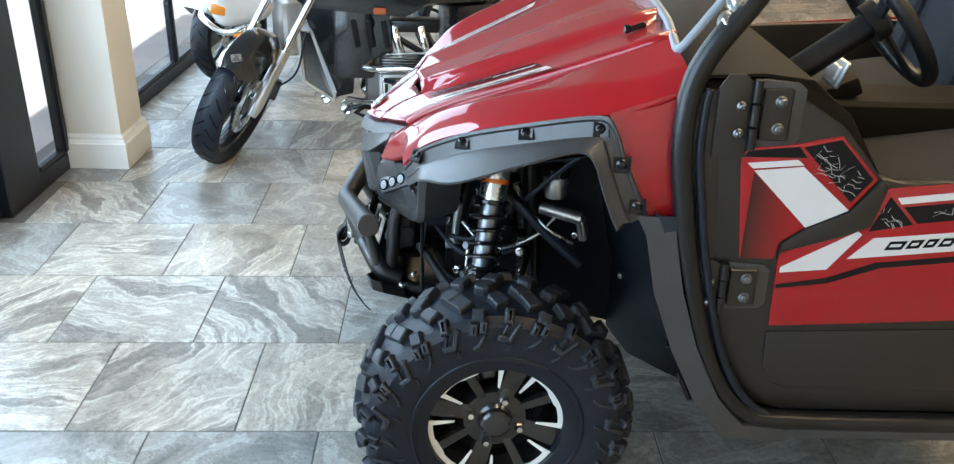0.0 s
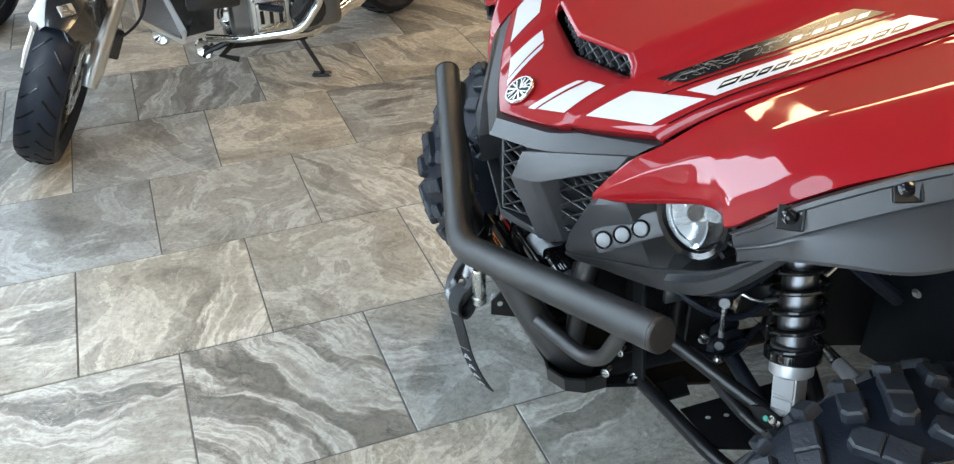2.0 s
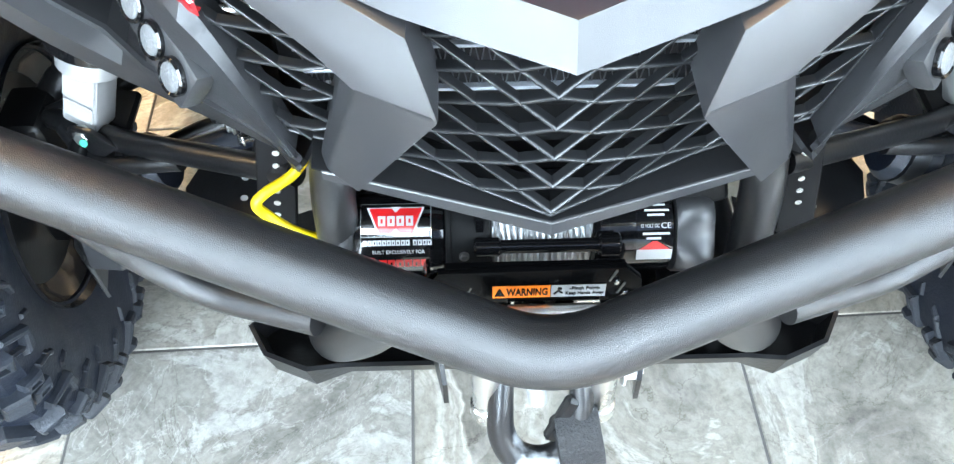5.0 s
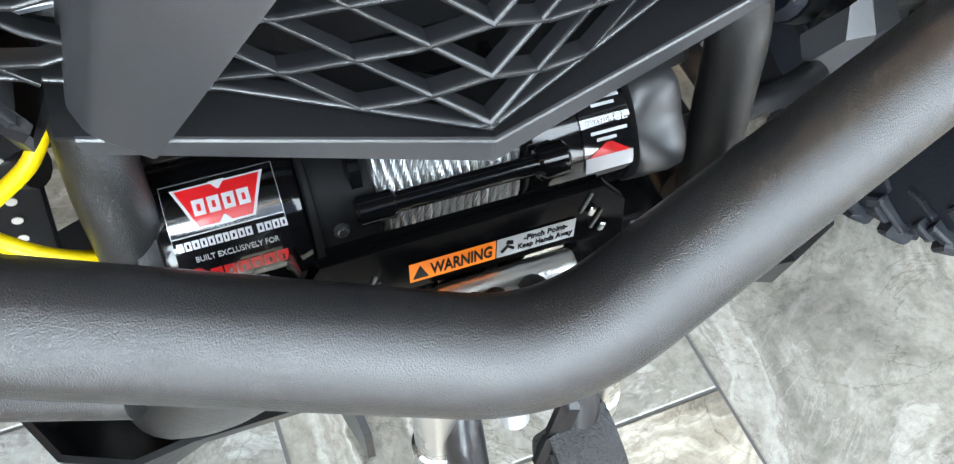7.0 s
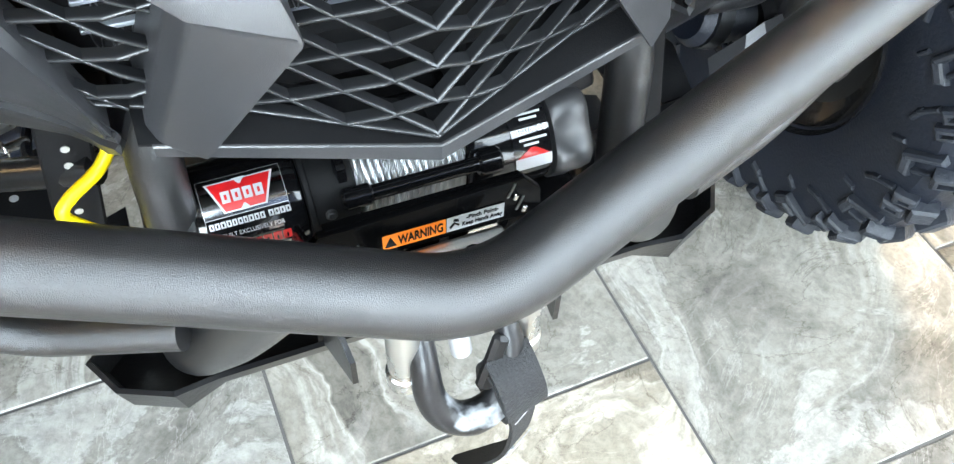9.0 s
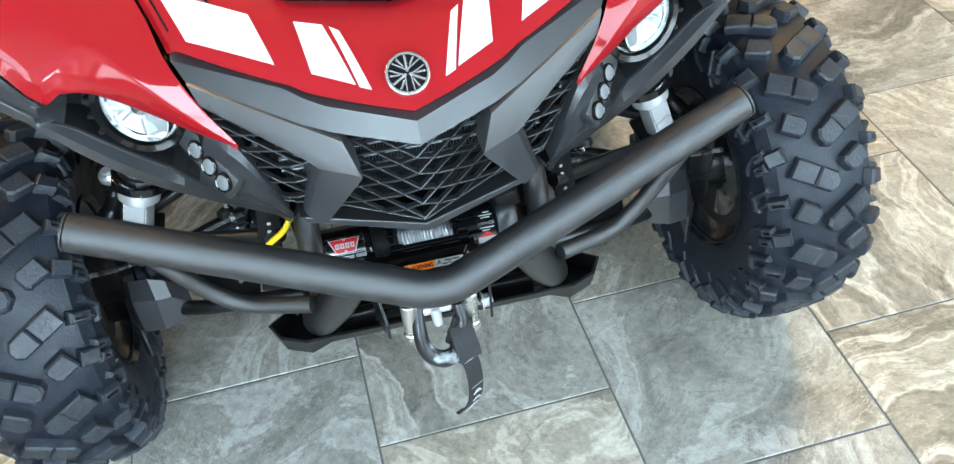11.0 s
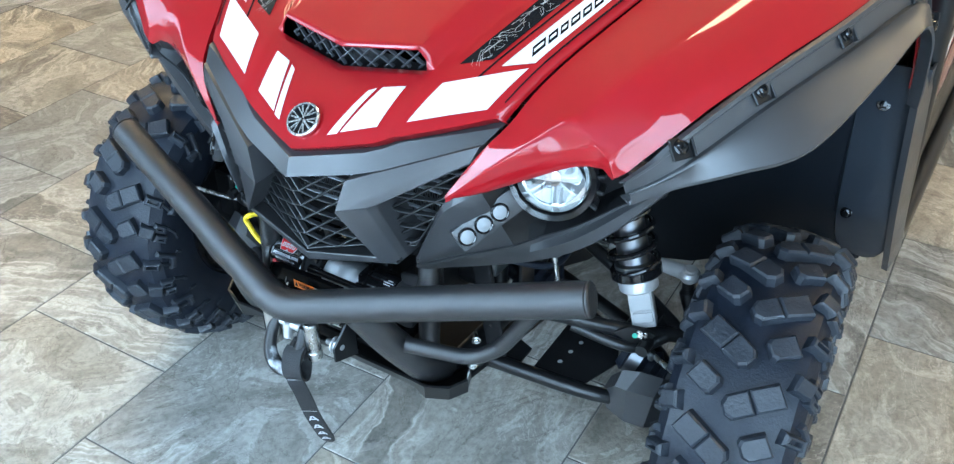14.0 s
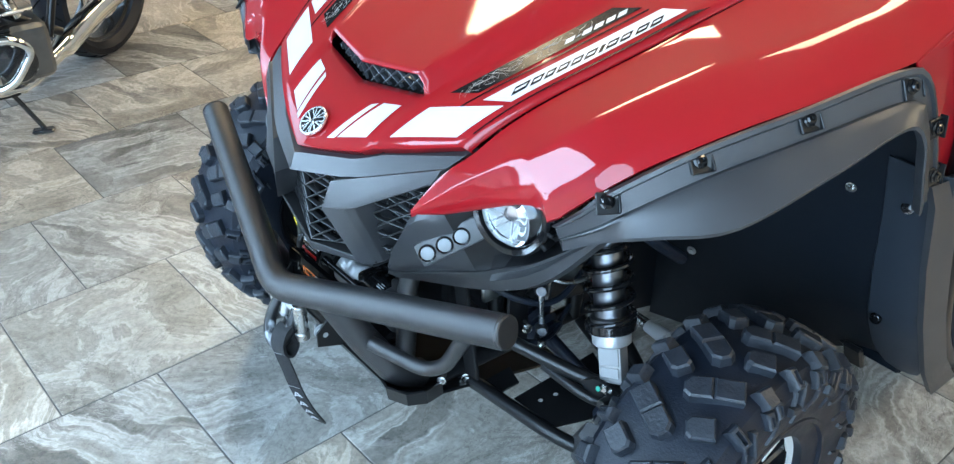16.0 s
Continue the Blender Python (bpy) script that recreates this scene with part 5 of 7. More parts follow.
part("label_text", on_plate(text_bm("-Pinch Point-", 0.0060, pose(0.030, 0.0034, 0.0006), 0.0002, bold=0.0001, width=0.023)), BLACK_DECAL, fair)
part("label_text", on_plate(text_bm("Keep Hands Away", 0.0058, pose(0.030, -0.0026, 0.0006), 0.0002, bold=0.0001, width=0.029)), BLACK_DECAL, fair)
part("label_symbol", on_plate(joined(tube([(0.007, -0.003, 0.0006), (0.010, 0.001, 0.0006), (0.013, -0.002, 0.0006)], 0.0009, 6), tube([(0.0095, 0.004, 0.0006), (0.0125, 0.003, 0.0006)], 0.0012, 6))), BLACK_DECAL, fair)
for y in (0.052, -0.034):
    part("roller", joined(tube([(FX - 0.056, y, 0.470), (FX - 0.056, y, 0.528)], 0.0118, 24, 0.0015)), STEEL, fair, "bright vertical fairlead roller")
    part("roller_end", joined(tube([(FX - 0.056, y, 0.458), (FX - 0.056, y, 0.471)], 0.0135, 24, 0.002)), STEEL, fair)
part("roller", tube([(FX + 0.012, 0.044, 0.520), (FX + 0.012, -0.040, 0.520)], 0.0085, 20, 0.001), CHROME, fair, "polished horizontal roller")
part("roller", tube([(FX + 0.012, 0.044, 0.478), (FX + 0.012, -0.040, 0.478)], 0.0085, 20, 0.001), CHROME, fair)
for y, z in ((0.062, 0.533), (-0.047, 0.551), (-0.054, 0.536)):
    part("rivet", box((FX - 0.0015, y, z), (0.003, 0.0035, 0.006), pose(0, 0, 0, 18, 0, 0), 0.0008), STEEL, fair)
    part("slit", box((FX - 0.0004, y + 0.003, z + 0.006), (0.0012, 0.0018, 0.014), pose(0, 0, 0, 20, 0, 0)), FORGED, fair)
part("plate_wing", slab([(FX + 0.001, 0.0985, 0.526), (FX + 0.001, 0.0985, 0.548), (FX + 0.002, 0.092, 0.562), (FX + 0.030, 0.094, 0.545), (FX + 0.030, 0.099, 0.526)], (0, 0.003, 0), 0.0006), PLATE, fair)
part("side_bolt", joined(tube([(FX - 0.030, -0.040, 0.474), (FX - 0.030, -0.072, 0.474)], 0.0050, 12), lathe([(0.0105, 0), (0.0105, 0.008), (0.009, 0.009)], 6, facing((FX - 0.030, -0.058, 0.474), (0, -1, 0))), lathe([(0.014, 0), (0.014, 0.002)], 20, facing((FX - 0.030, -0.055, 0.474), (0, -1, 0)))), ZINC, fair)
for y in (-0.076, 0.092):
    part("fairlead_side", slab([(FX, y, 0.440), (FX - 0.045, y * 0.9, 0.452), (FX - 0.045, y * 0.9, 0.480), (FX, y, 0.530)], (0, 0.004, 0)), SATIN, fair)
# rope end: dark thimble coils round a bright wire loop, before a polished roller
part("roller", tube([(FX - 0.008, 0.034, 0.5215), (FX - 0.008, -0.036, 0.5215)], 0.0072, 22, 0.001), ALU, fair, "polished horizontal roller")
for y, m, r in ((0.019, PLASTIC2, 0.0082), (0.008, PLASTIC2, 0.0075), (-0.001, ROPE, 0.0060), (-0.012, PLASTIC2, 0.0085)):
    part("rope_thimble" if m is PLASTIC2 else "rope_end", tube(curve_pts([(FX + 0.008, y + 0.003, 0.500), (FX - 0.020, y, 0.522), (FX - 0.034, y - 0.003, 0.514), (FX - 0.052, 0.5 * y + 0.006, 0.500)], 6), r, 16), m, fair)
part("eye_pin", tube([(FX - 0.018, -0.016, 0.512), (FX - 0.018, -0.044, 0.512)], 0.0085, 18, 0.002), STEEL, fair)

# winch hook and its pull strap
HOOK = curve_pts([(-0.080, 0.040, 0.512), (-0.096, 0.042, 0.492), (-0.108, 0.042, 0.466), (-0.116, 0.033, 0.447), (-0.119, 0.015, 0.437), (-0.116, -0.003, 0.443), (-0.107, -0.015, 0.464), (-0.096, -0.019, 0.488), (-0.084, -0.017, 0.508)], 6)
hook = part("winch_hook", tube(HOOK, [interp(k / 48, [(0, 0.0085), (0.2, 0.0105), (0.5, 0.0130), (0.75, 0.0110), (1, 0.0085)]) for k in range(len(HOOK))], 18, 0.002), HOOKBLACK, V, "black coated steel winch hook with worn edges")
part("hook_eye", joined(tube([(-0.082, -0.006, 0.505), (-0.082, 0.040, 0.505)], 0.0075, 16, 0.002), tube([(-0.086, 0.016, 0.508), (-0.092, 0.014, 0.484)], 0.0075, 14, 0.002)), ZINC, hook)
part("hook_latch", box((-0.104, -0.004, 0.478), (0.010, 0.012, 0.046), pose(0, 0, 0, 24, 18, 0), 0.003), SATIN, hook)


def ribbon(pts, width, across, thick=0.003):
    pts = [Vector(p) for p in pts]
    a = Vector(across).normalized() * width / 2
    rows = [[p - a, p, p + a] for p in pts]
    return grid(rows, thick)


SPT = curve_pts([(-0.106, -0.010, 0.474), (-0.123, -0.015, 0.454), (-0.125, -0.021, 0.430), (-0.119, -0.026, 0.395), (-0.108, -0.028, 0.340), (-0.090, -0.025, 0.285), (-0.066, -0.012, 0.232), (-0.047, 0.000, 0.200)], 8)
ACROSS = Vector((0.50, -0.86, 0.0)).normalized()
WIDE = [interp(k / (len(SPT) - 1), [(0, 1.0), (0.80, 1.0), (0.90, 0.72), (1.0, 0.18)]) for k in range(len(SPT))]
rows = []
for p, w in zip(SPT, WIDE):
    rows.append([p + ACROSS * 0.0135 * w * k for k in (-1, -0.9, 0, 0.9, 1)])
strap = part("pull_strap", grid(rows, 0.0032), WEB, hook, "black webbing pull strap with white print", 50)
ring = curve_pts([(-0.098, -0.014, 0.482), (-0.092, -0.012, 0.462), (-0.096, -0.014, 0.436), (-0.112, -0.020, 0.424), (-0.128, -0.022, 0.436), (-0.129, -0.020, 0.458), (-0.118, -0.016, 0.478), (-0.104, -0.014, 0.486)], 6)
part("strap_loop", ribbon(ring, 0.034, (0.22, -0.97, 0.12), 0.004), WEB, hook, "doubled ribbed webbing round the hook", 50)
for i in (15, 30):
    part("stitching", tube([SPT[i] + ACROSS * k + Vector((-0.0022, -0.0016, 0.0004)) for k in (-0.0125, 0.0125)], 0.0005, 5), GREY_DECAL, hook)
for k, i in enumerate((33, 37, 41, 45)):
    p, q = Vector(SPT[i]), Vector(SPT[i + 2])
    d = (q - p).normalized()
    nn = d.cross(ACROSS).normalized()
    if nn.x > 0:
        nn = -nn
    m = Matrix((d, ACROSS, nn)).transposed().to_4x4()
    m.translation = p + nn * 0.0026
    w = WIDE[i]
    strokes = joined(box((0, 0.0042 * w, 0), (0.015, 0.0026, 0.0008), pose(0, 0, 0, 0, 0, 24)), box((0, -0.0042 * w, 0), (0.015, 0.0026, 0.0008), pose(0, 0, 0, 0, 0, -24)), box((0.003, 0, 0), (0.0026, 0.010 * w, 0.0008)))
    part("strap_print", moved(strokes, m), WHITE_DECAL, hook)
part("yellow_hose", tube(curve_pts([(0.110, 0.170, 0.630), (0.090, 0.186, 0.592), (0.075, 0.203, 0.568), (0.060, 0.227, 0.560), (0.055, 0.235, 0.552), (0.055, 0.229, 0.539), (0.051, 0.208, 0.522), (0.056, 0.178, 0.502), (0.075, 0.150, 0.484), (0.090, 0.110, 0.470)], 8), 0.0047, 14), YELLOW, V, "bright yellow hose loop")

# ---------------------------------------------------------------- suspension
def shock(s):
    T, B = Vector((0.322, -0.325, 0.862)), Vector((0.267, -0.458, 0.452))
    d = (B - T).normalized()
    L = (B - T).length
    at = lambda k: T + d * L * k
    body = tube([at(0.34), at(0.35), at(0.72), at(0.725), at(0.78)], [0.0265, 0.0265, 0.0265, 0.034, 0.034], 24)
    part("shock_body", body if s > 0 else flip(body), GUNMETAL, V, "dark grey shock absorber body")
    cap = tube([at(0.10), at(0.37)], 0.033, 24, 0.002)
    part("shock_reservoir", cap if s > 0 else flip(cap), STEEL, V, "bright steel upper shock sleeve")
    label = lathe([(0.0334, 0), (0.0334, 0.011)], 24, facing(at(0.235), d))
    part("shock_label", label if s > 0 else flip(label), ORANGE, V)
    sideu = d.orthogonal().normalized()
    other = d.cross(sideu)
    pts = []
    n = 5.2
    for k in range(int(n * 18)):
        a = 2 * math.pi * k / 18
        f = 0.38 + 0.37 * k / (n * 18)
        pts.append(at(f) + (sideu * math.cos(a) + other * math.sin(a)) * 0.0385)
    sp = tube(pts, 0.0052, 10)
    part("spring", sp if s > 0 else flip(sp), GLOSS, V, "gloss black coil spring")
    for st in (tube([at(0.745), at(0.775)], 0.043, 24, 0.003), tube([at(0.355), at(0.372)], 0.042, 24, 0.002)):
        part("spring_seat", st if s > 0 else flip(st), GLOSS, V)
    fr = Vector((-0.9, -0.3, 0.3))
    fr = (fr - d * fr.dot(d)).normalized()
    sd = fr.cross(d).normalized()
    turn = Matrix((sd, fr, d)).transposed().to_4x4()
    cl = joined(box(at(0.895), (0.041, 0.034, 0.084), turn, 0.005, 2), tube([at(0.775), at(0.790), at(0.830), at(0.838)], [0.031, 0.033, 0.033, 0.029], 24))
    part("shock_clevis", cl if s > 0 else flip(cl), ZINC, V, "bright zinc lower shock mount")
    for k, w, h in ((0.875, 0.036, 0.034), (0.944, 0.033, 0.018)):
        tag = box(at(k) + fr * 0.0185, (w, 0.0025, h), turn, 0.001)
        part("clevis_plate", tag if s > 0 else flip(tag), GREY_DECAL, V, "pale plate on the shock mount")
    ear = joined(slab([(0.224, -0.418, 0.452), (0.232, -0.442, 0.468), (0.240, -0.466, 0.466), (0.256, -0.480, 0.448), (0.252, -0.472, 0.432), (0.232, -0.446, 0.430)], (0.006, 0.0, 0.002), 0.0015), tube(curve_pts([(0.205, -0.350, 0.452), (0.222, -0.425, 0.432), (0.244, -0.462, 0.424), (0.276, -0.492, 0.436)], 5), 0.0095, 12))
    part("shock_bracket", ear if s > 0 else flip(ear), SATIN, V, "black bracket holding the lower shock bolt")
    dot = lathe([(0.0045, 0), (0.0045, 0.0012), (0, 0.0016)], 12, facing((0.2325, -0.4535, 0.4545), (-1, -0.2, 0.4)))
    part("paint_mark", dot if s > 0 else flip(dot), GREEN, V, "green inspection paint mark")
    bt = bolt_bm(at(1.0) + Vector((-0.020, 0, 0)), (-1, -0.2, 0.25), 0.009, 0.010)
    part("bolt", bt if s > 0 else flip(bt), STEEL, V)


def arms_bm(s):
    up, lowr = [], []
    KO = Vector((0.300, -0.515, 0.430))
    up.append(tube(rounded([(0.120, -0.215, 0.520), (0.240, -0.420, 0.448), KO], 0.05, 4), 0.0125, 14))
    up.append(tube(rounded([(0.400, -0.215, 0.520), (0.350, -0.420, 0.448), KO], 0.05, 4), 0.0125, 14))
    up.append(tube([(0.225, -0.470, 0.432), (0.330, -0.470, 0.432)], 0.011, 12))
    up.append(box((0.285, -0.445, 0.440), (0.085, 0.05, 0.014), pose(0, 0, 0, -12, 0, 0), 0.004))
    LO = Vector((0.308, -0.545, 0.265))
    lowr.append(tube(rounded([(0.150, -0.185, 0.352), (0.205, -0.400, 0.312), LO], 0.06, 4), 0.0135, 14))
    lowr.append(tube(rounded([(0.440, -0.205, 0.350), (0.400, -0.430, 0.300), LO], 0.06, 4), 0.0135, 14))
    lowr.append(slab([(0.168, -0.225, 0.341), (0.178, -0.262, 0.335), (0.228, -0.262, 0.336), (0.236, -0.225, 0.343)], (0, 0, 0.004)))
    for name, l in (("upper_arm", up), ("lower_arm", lowr)):
        b = joined(*l)
        part(name, b if s > 0 else flip(b), SATIN, V, "gloss black tubular suspension arm")
    web = slab([(0.196, -0.285, 0.330), (0.212, -0.375, 0.317), (0.300, -0.400, 0.309), (0.372, -0.375, 0.312), (0.398, -0.285, 0.334)], (0, 0, 0.004), 0.001)
    web = part("arm_web", web if s > 0 else flip(web), SATIN, V, "black steel web plate between the arm tubes")
    for k in range(4):
        hole = lathe([(0.0045, 0), (0.0045, 0.0006), (0, 0.0006)], 12, facing((0.232 + 0.034 * k, -0.318 - 0.004 * k, 0.3312 - 0.0018 * k), (0, 0.13, 1)))
        part("web_hole", hole if s > 0 else flip(hole), GREY_DECAL, web)
    guard = joined(grid([[(0.230, -0.404, 0.296), (0.226, -0.407, 0.312), (0.248, -0.412, 0.330)], [(0.211, -0.424, 0.288), (0.214, -0.434, 0.345), (0.230, -0.439, 0.371)], [(0.201, -0.460, 0.284), (0.206, -0.458, 0.352), (0.240, -0.468, 0.373)], [(0.204, -0.496, 0.285), (0.224, -0.502, 0.342), (0.256, -0.505, 0.362)], [(0.222, -0.514, 0.280), (0.250, -0.520, 0.312), (0.288, -0.526, 0.330)]], 0.004),
                   grid([[(0.214, -0.506, 0.290), (0.232, -0.514, 0.190)], [(0.230, -0.520, 0.292), (0.244, -0.524, 0.185)], [(0.290, -0.532, 0.310), (0.300, -0.530, 0.200)]], 0.004))
    part("arm_guard", guard if s > 0 else flip(guard), PLASTIC, V, "black plastic arm guard", 20)
    kn = joined(box((0.308, -0.545, 0.345), (0.075, 0.055, 0.19), None, 0.014, 3), tube([(0.308, -0.50, AXZ), (0.308, -0.64, AXZ)], 0.040, 20))
    part("steering_knuckle", kn if s > 0 else flip(kn), SATIN, V)
    ax = joined(tube([(0.29, -0.17, 0.45), (0.306, -0.53, AXZ)], 0.014, 14), lathe([(0.030 + 0.010 * (k % 2) - 0.0015 * k, 0.012 * k) for k in range(9)], 20, facing((0.303, -0.41, 0.353), (0.02, -0.93, -0.34))), lathe([(0.034 + 0.008 * (k % 2) - 0.001 * k, 0.010 * k) for k in range(8)], 20, facing((0.292, -0.20, 0.445), (0.02, -0.93, -0.34))))
    part("drive_shaft", ax if s > 0 else flip(ax), RUBBER, V, "drive shaft with ribbed rubber boots")
    band = lathe([(0.040, 0), (0.040, 0.022)], 20, facing((0.3035, -0.425, 0.348), (0.02, -0.93, -0.34)))
    part("boot_clamp", band if s > 0 else flip(band), GUNMETAL, V)
    tie = tube([(0.385, -0.205, 0.512), (0.368, -0.40, 0.511), (0.364, -0.440, 0.512)], [0.0085, 0.0085, 0.0100], 14)
    end = joined(lathe([(0.0, -0.013), (0.013, -0.012), (0.0185, -0.004), (0.0185, 0.004), (0.014, 0.010), (0.010, 0.0105), (0.009, 0.014), (0.0, 0.015)], 20, facing((0.360, -0.491, 0.513), (-0.1, -0.1, 1))), tube([(0.364, -0.436, 0.512), (0.361, -0.482, 0.513)], [0.0115, 0.0135], 14))
    arm = tube(curve_pts([(0.360, -0.491, 0.508), (0.359, -0.494, 0.478), (0.352, -0.512, 0.440), (0.335, -0.540, 0.410)], 5), [0.011] * 5 + [0.016] * 5 + [0.020] * 6, 14)
    part("knuckle_arm", arm if s > 0 else flip(arm), SATIN, V, "black forged steering arm")
    part("rod_end", end if s > 0 else flip(end), ZINC, V, "grey steering ball joint")
    part("steering_rod", tie if s > 0 else flip(tie), STEEL, V, "steel steering rod")
    spr = tube(curve_pts([(0.272, -0.478, 0.390), (0.262, -0.488, 0.394), (0.235, -0.512, 0.412), (0.190, -0.538, 0.450)], 8), [0.0042 + 0.0007 * (k % 2) for k in range(25)], 10)
    part("hose_coil", spr if s > 0 else flip(spr), STEEL, V, "brake hose in a bright wire coil")
    clip = joined(box((0.268, -0.474, 0.392), (0.016, 0.010, 0.018), bevel=0.003), tube([(0.262, -0.440, 0.406), (0.270, -0.476, 0.392)], 0.006, 10))
    part("hose_clip", clip if s > 0 else flip(clip), GUNMETAL, V)
    link = tube([(0.246, -0.291, 0.556), (0.240, -0.303, 0.490)], 0.0048, 10)
    link = part("sway_link", link if s > 0 else flip(link), STEEL, V, "small zinc link with ball joints")
    for c, k in (((0.246, -0.291, 0.560), 1.0), ((0.238, -0.306, 0.486), 0.85)):
        b = lathe([(0.009 * k, -0.012), (0.0125 * k, -0.004), (0.0125 * k, 0.004), (0.009 * k, 0.012), (0.0, 0.012)], 16, facing(c, (-0.6, -0.7, 0.2)))
        part("ball_joint", b if s > 0 else flip(b), GUNMETAL, link)
    sway = tube(rounded([(0.235, -0.272, 0.535), (0.31, -0.262, 0.56), (0.33, -0.20, 0.60), (0.33, 0.0, 0.60)], 0.04, 5), 0.010, 12)
    part("sway_bar", sway if s > 0 else flip(sway), SATIN, V)
    horn = joined(tube([(0.222, -0.225, 0.648), (0.214, -0.212, 0.585), (0.210, -0.204, 0.530)], [0.010, 0.011, 0.012], 10, 0.003), box((0.206, -0.208, 0.526), (0.044, 0.012, 0.030), None, 0.005, 2))
    part("side_bracket", horn if s > 0 else flip(horn), ALU, V)
    disc = lathe([(0.055, -0.002), (0.105, -0.002), (0.105, 0.002), (0.055, 0.002)], 36, facing((0.308, -0.590, AXZ), (0, -1, 0)), closed=True)
    part("brake_disc", disc if s > 0 else flip(disc), STEEL, V)


HARDWARE = [((0.375, -0.302, 0.548), (-0.5, -1, 0.1), 0.008), ((0.216, -0.292, 0.490), (-0.5, -1, 0.1), 0.007), ((0.248, -0.297, 0.440), (-0.4, -1, 0.1), 0.006), ((0.212, -0.236, 0.668), (-0.7, -0.8, 0), 0.006),
            ((0.505, -0.330, 0.608), (-0.3, -1, 0.1), 0.006), ((0.405, -0.228, 0.545), (-0.3, -1, 0.2), 0.007), ((0.130, -0.228, 0.520), (-0.7, -0.7, 0.2), 0.008), ((0.150, -0.205, 0.352), (-0.6, -0.8, 0.1), 0.008),
            ((0.100, -0.225, 0.440), (-0.8, -0.6, 0), 0.006), ((0.070, -0.236, 0.412), (-0.8, -0.6, 0.1), 0.006), ((0.300, -0.235, 0.620), (-0.3, -1, 0), 0.006)]


def hardware(s):
    for c, d, r in HARDWARE:
        b = joined(bolt_bm(c, d, r, r), tube([Vector(c) + Vector(d).normalized() * -0.02, Vector(c)], r * 0.7, 10))
        part("bolt", b if s > 0 else flip(b), STEEL, V)
    for pts, r, m in (([(0.230, -0.24, 0.60), (0.30, -0.31, 0.56), (0.40, -0.33, 0.60), (0.47, -0.31, 0.66)], 0.004, STEEL), ([(0.16, -0.21, 0.50), (0.20, -0.27, 0.46), (0.28, -0.28, 0.43), (0.36, -0.25, 0.45)], 0.005, RUBBER),
                      ([(0.40, -0.34, 0.67), (0.44, -0.37, 0.64), (0.50, -0.36, 0.60)], 0.0035, STEEL), ([(0.20, -0.26, 0.57), (0.25, -0.30, 0.58), (0.33, -0.29, 0.60)], 0.006, RUBBER)):
        b = tube(curve_pts(pts, 6), r, 8)
        part("line", b if s > 0 else flip(b), m, V)
    tab = joined(box((0.345, -0.262, 0.515), (0.10, 0.006, 0.07), pose(0, 0, 0, 0, 10, 0), 0.003), box((0.235, -0.245, 0.475), (0.05, 0.006, 0.13), None, 0.003))
    part("bracket", tab if s > 0 else flip(tab), SATIN, V)


for s in (1, -1):
    shock(s)
    arms_bm(s)
    hardware(s)
mc = joined(lathe([(0.026, 0), (0.028, 0.005), (0.028, 0.035), (0.031, 0.037), (0.031, 0.052), (0.026, 0.056)], 20, pose(0.456, -0.310, 0.705)), tube([(0.42, -0.30, 0.670), (0.52, -0.32, 0.650)], 0.016, 14), tube([(0.52, -0.32, 0.650), (0.532, -0.30, 0.590)], 0.014, 12))
part("brake_cylinder", mc, ALU, V, "cast brake master cylinder with a reservoir")
part("reservoir_cap", lathe([(0.030, 0), (0.030, 0.022), (0.026, 0.026)], 20, pose(0.456, -0.310, 0.757)), GLOSS, V)
hoses = [tube(curve_pts(p, 6), r, 10) for p, r in (
    ([(0.30, -0.25, 0.75), (0.36, -0.33, 0.70), (0.44, -0.36, 0.62), (0.52, -0.37, 0.55)], 0.012),
    ([(0.25, -0.24, 0.62), (0.34, -0.31, 0.66), (0.45, -0.36, 0.78), (0.50, -0.38, 0.83)], 0.007),
    ([(0.16, -0.22, 0.58), (0.22, -0.28, 0.54), (0.30, -0.29, 0.52), (0.42, -0.27, 0.58)], 0.006))]
for b in hoses:
    part("hose", b, RUBBER, V)

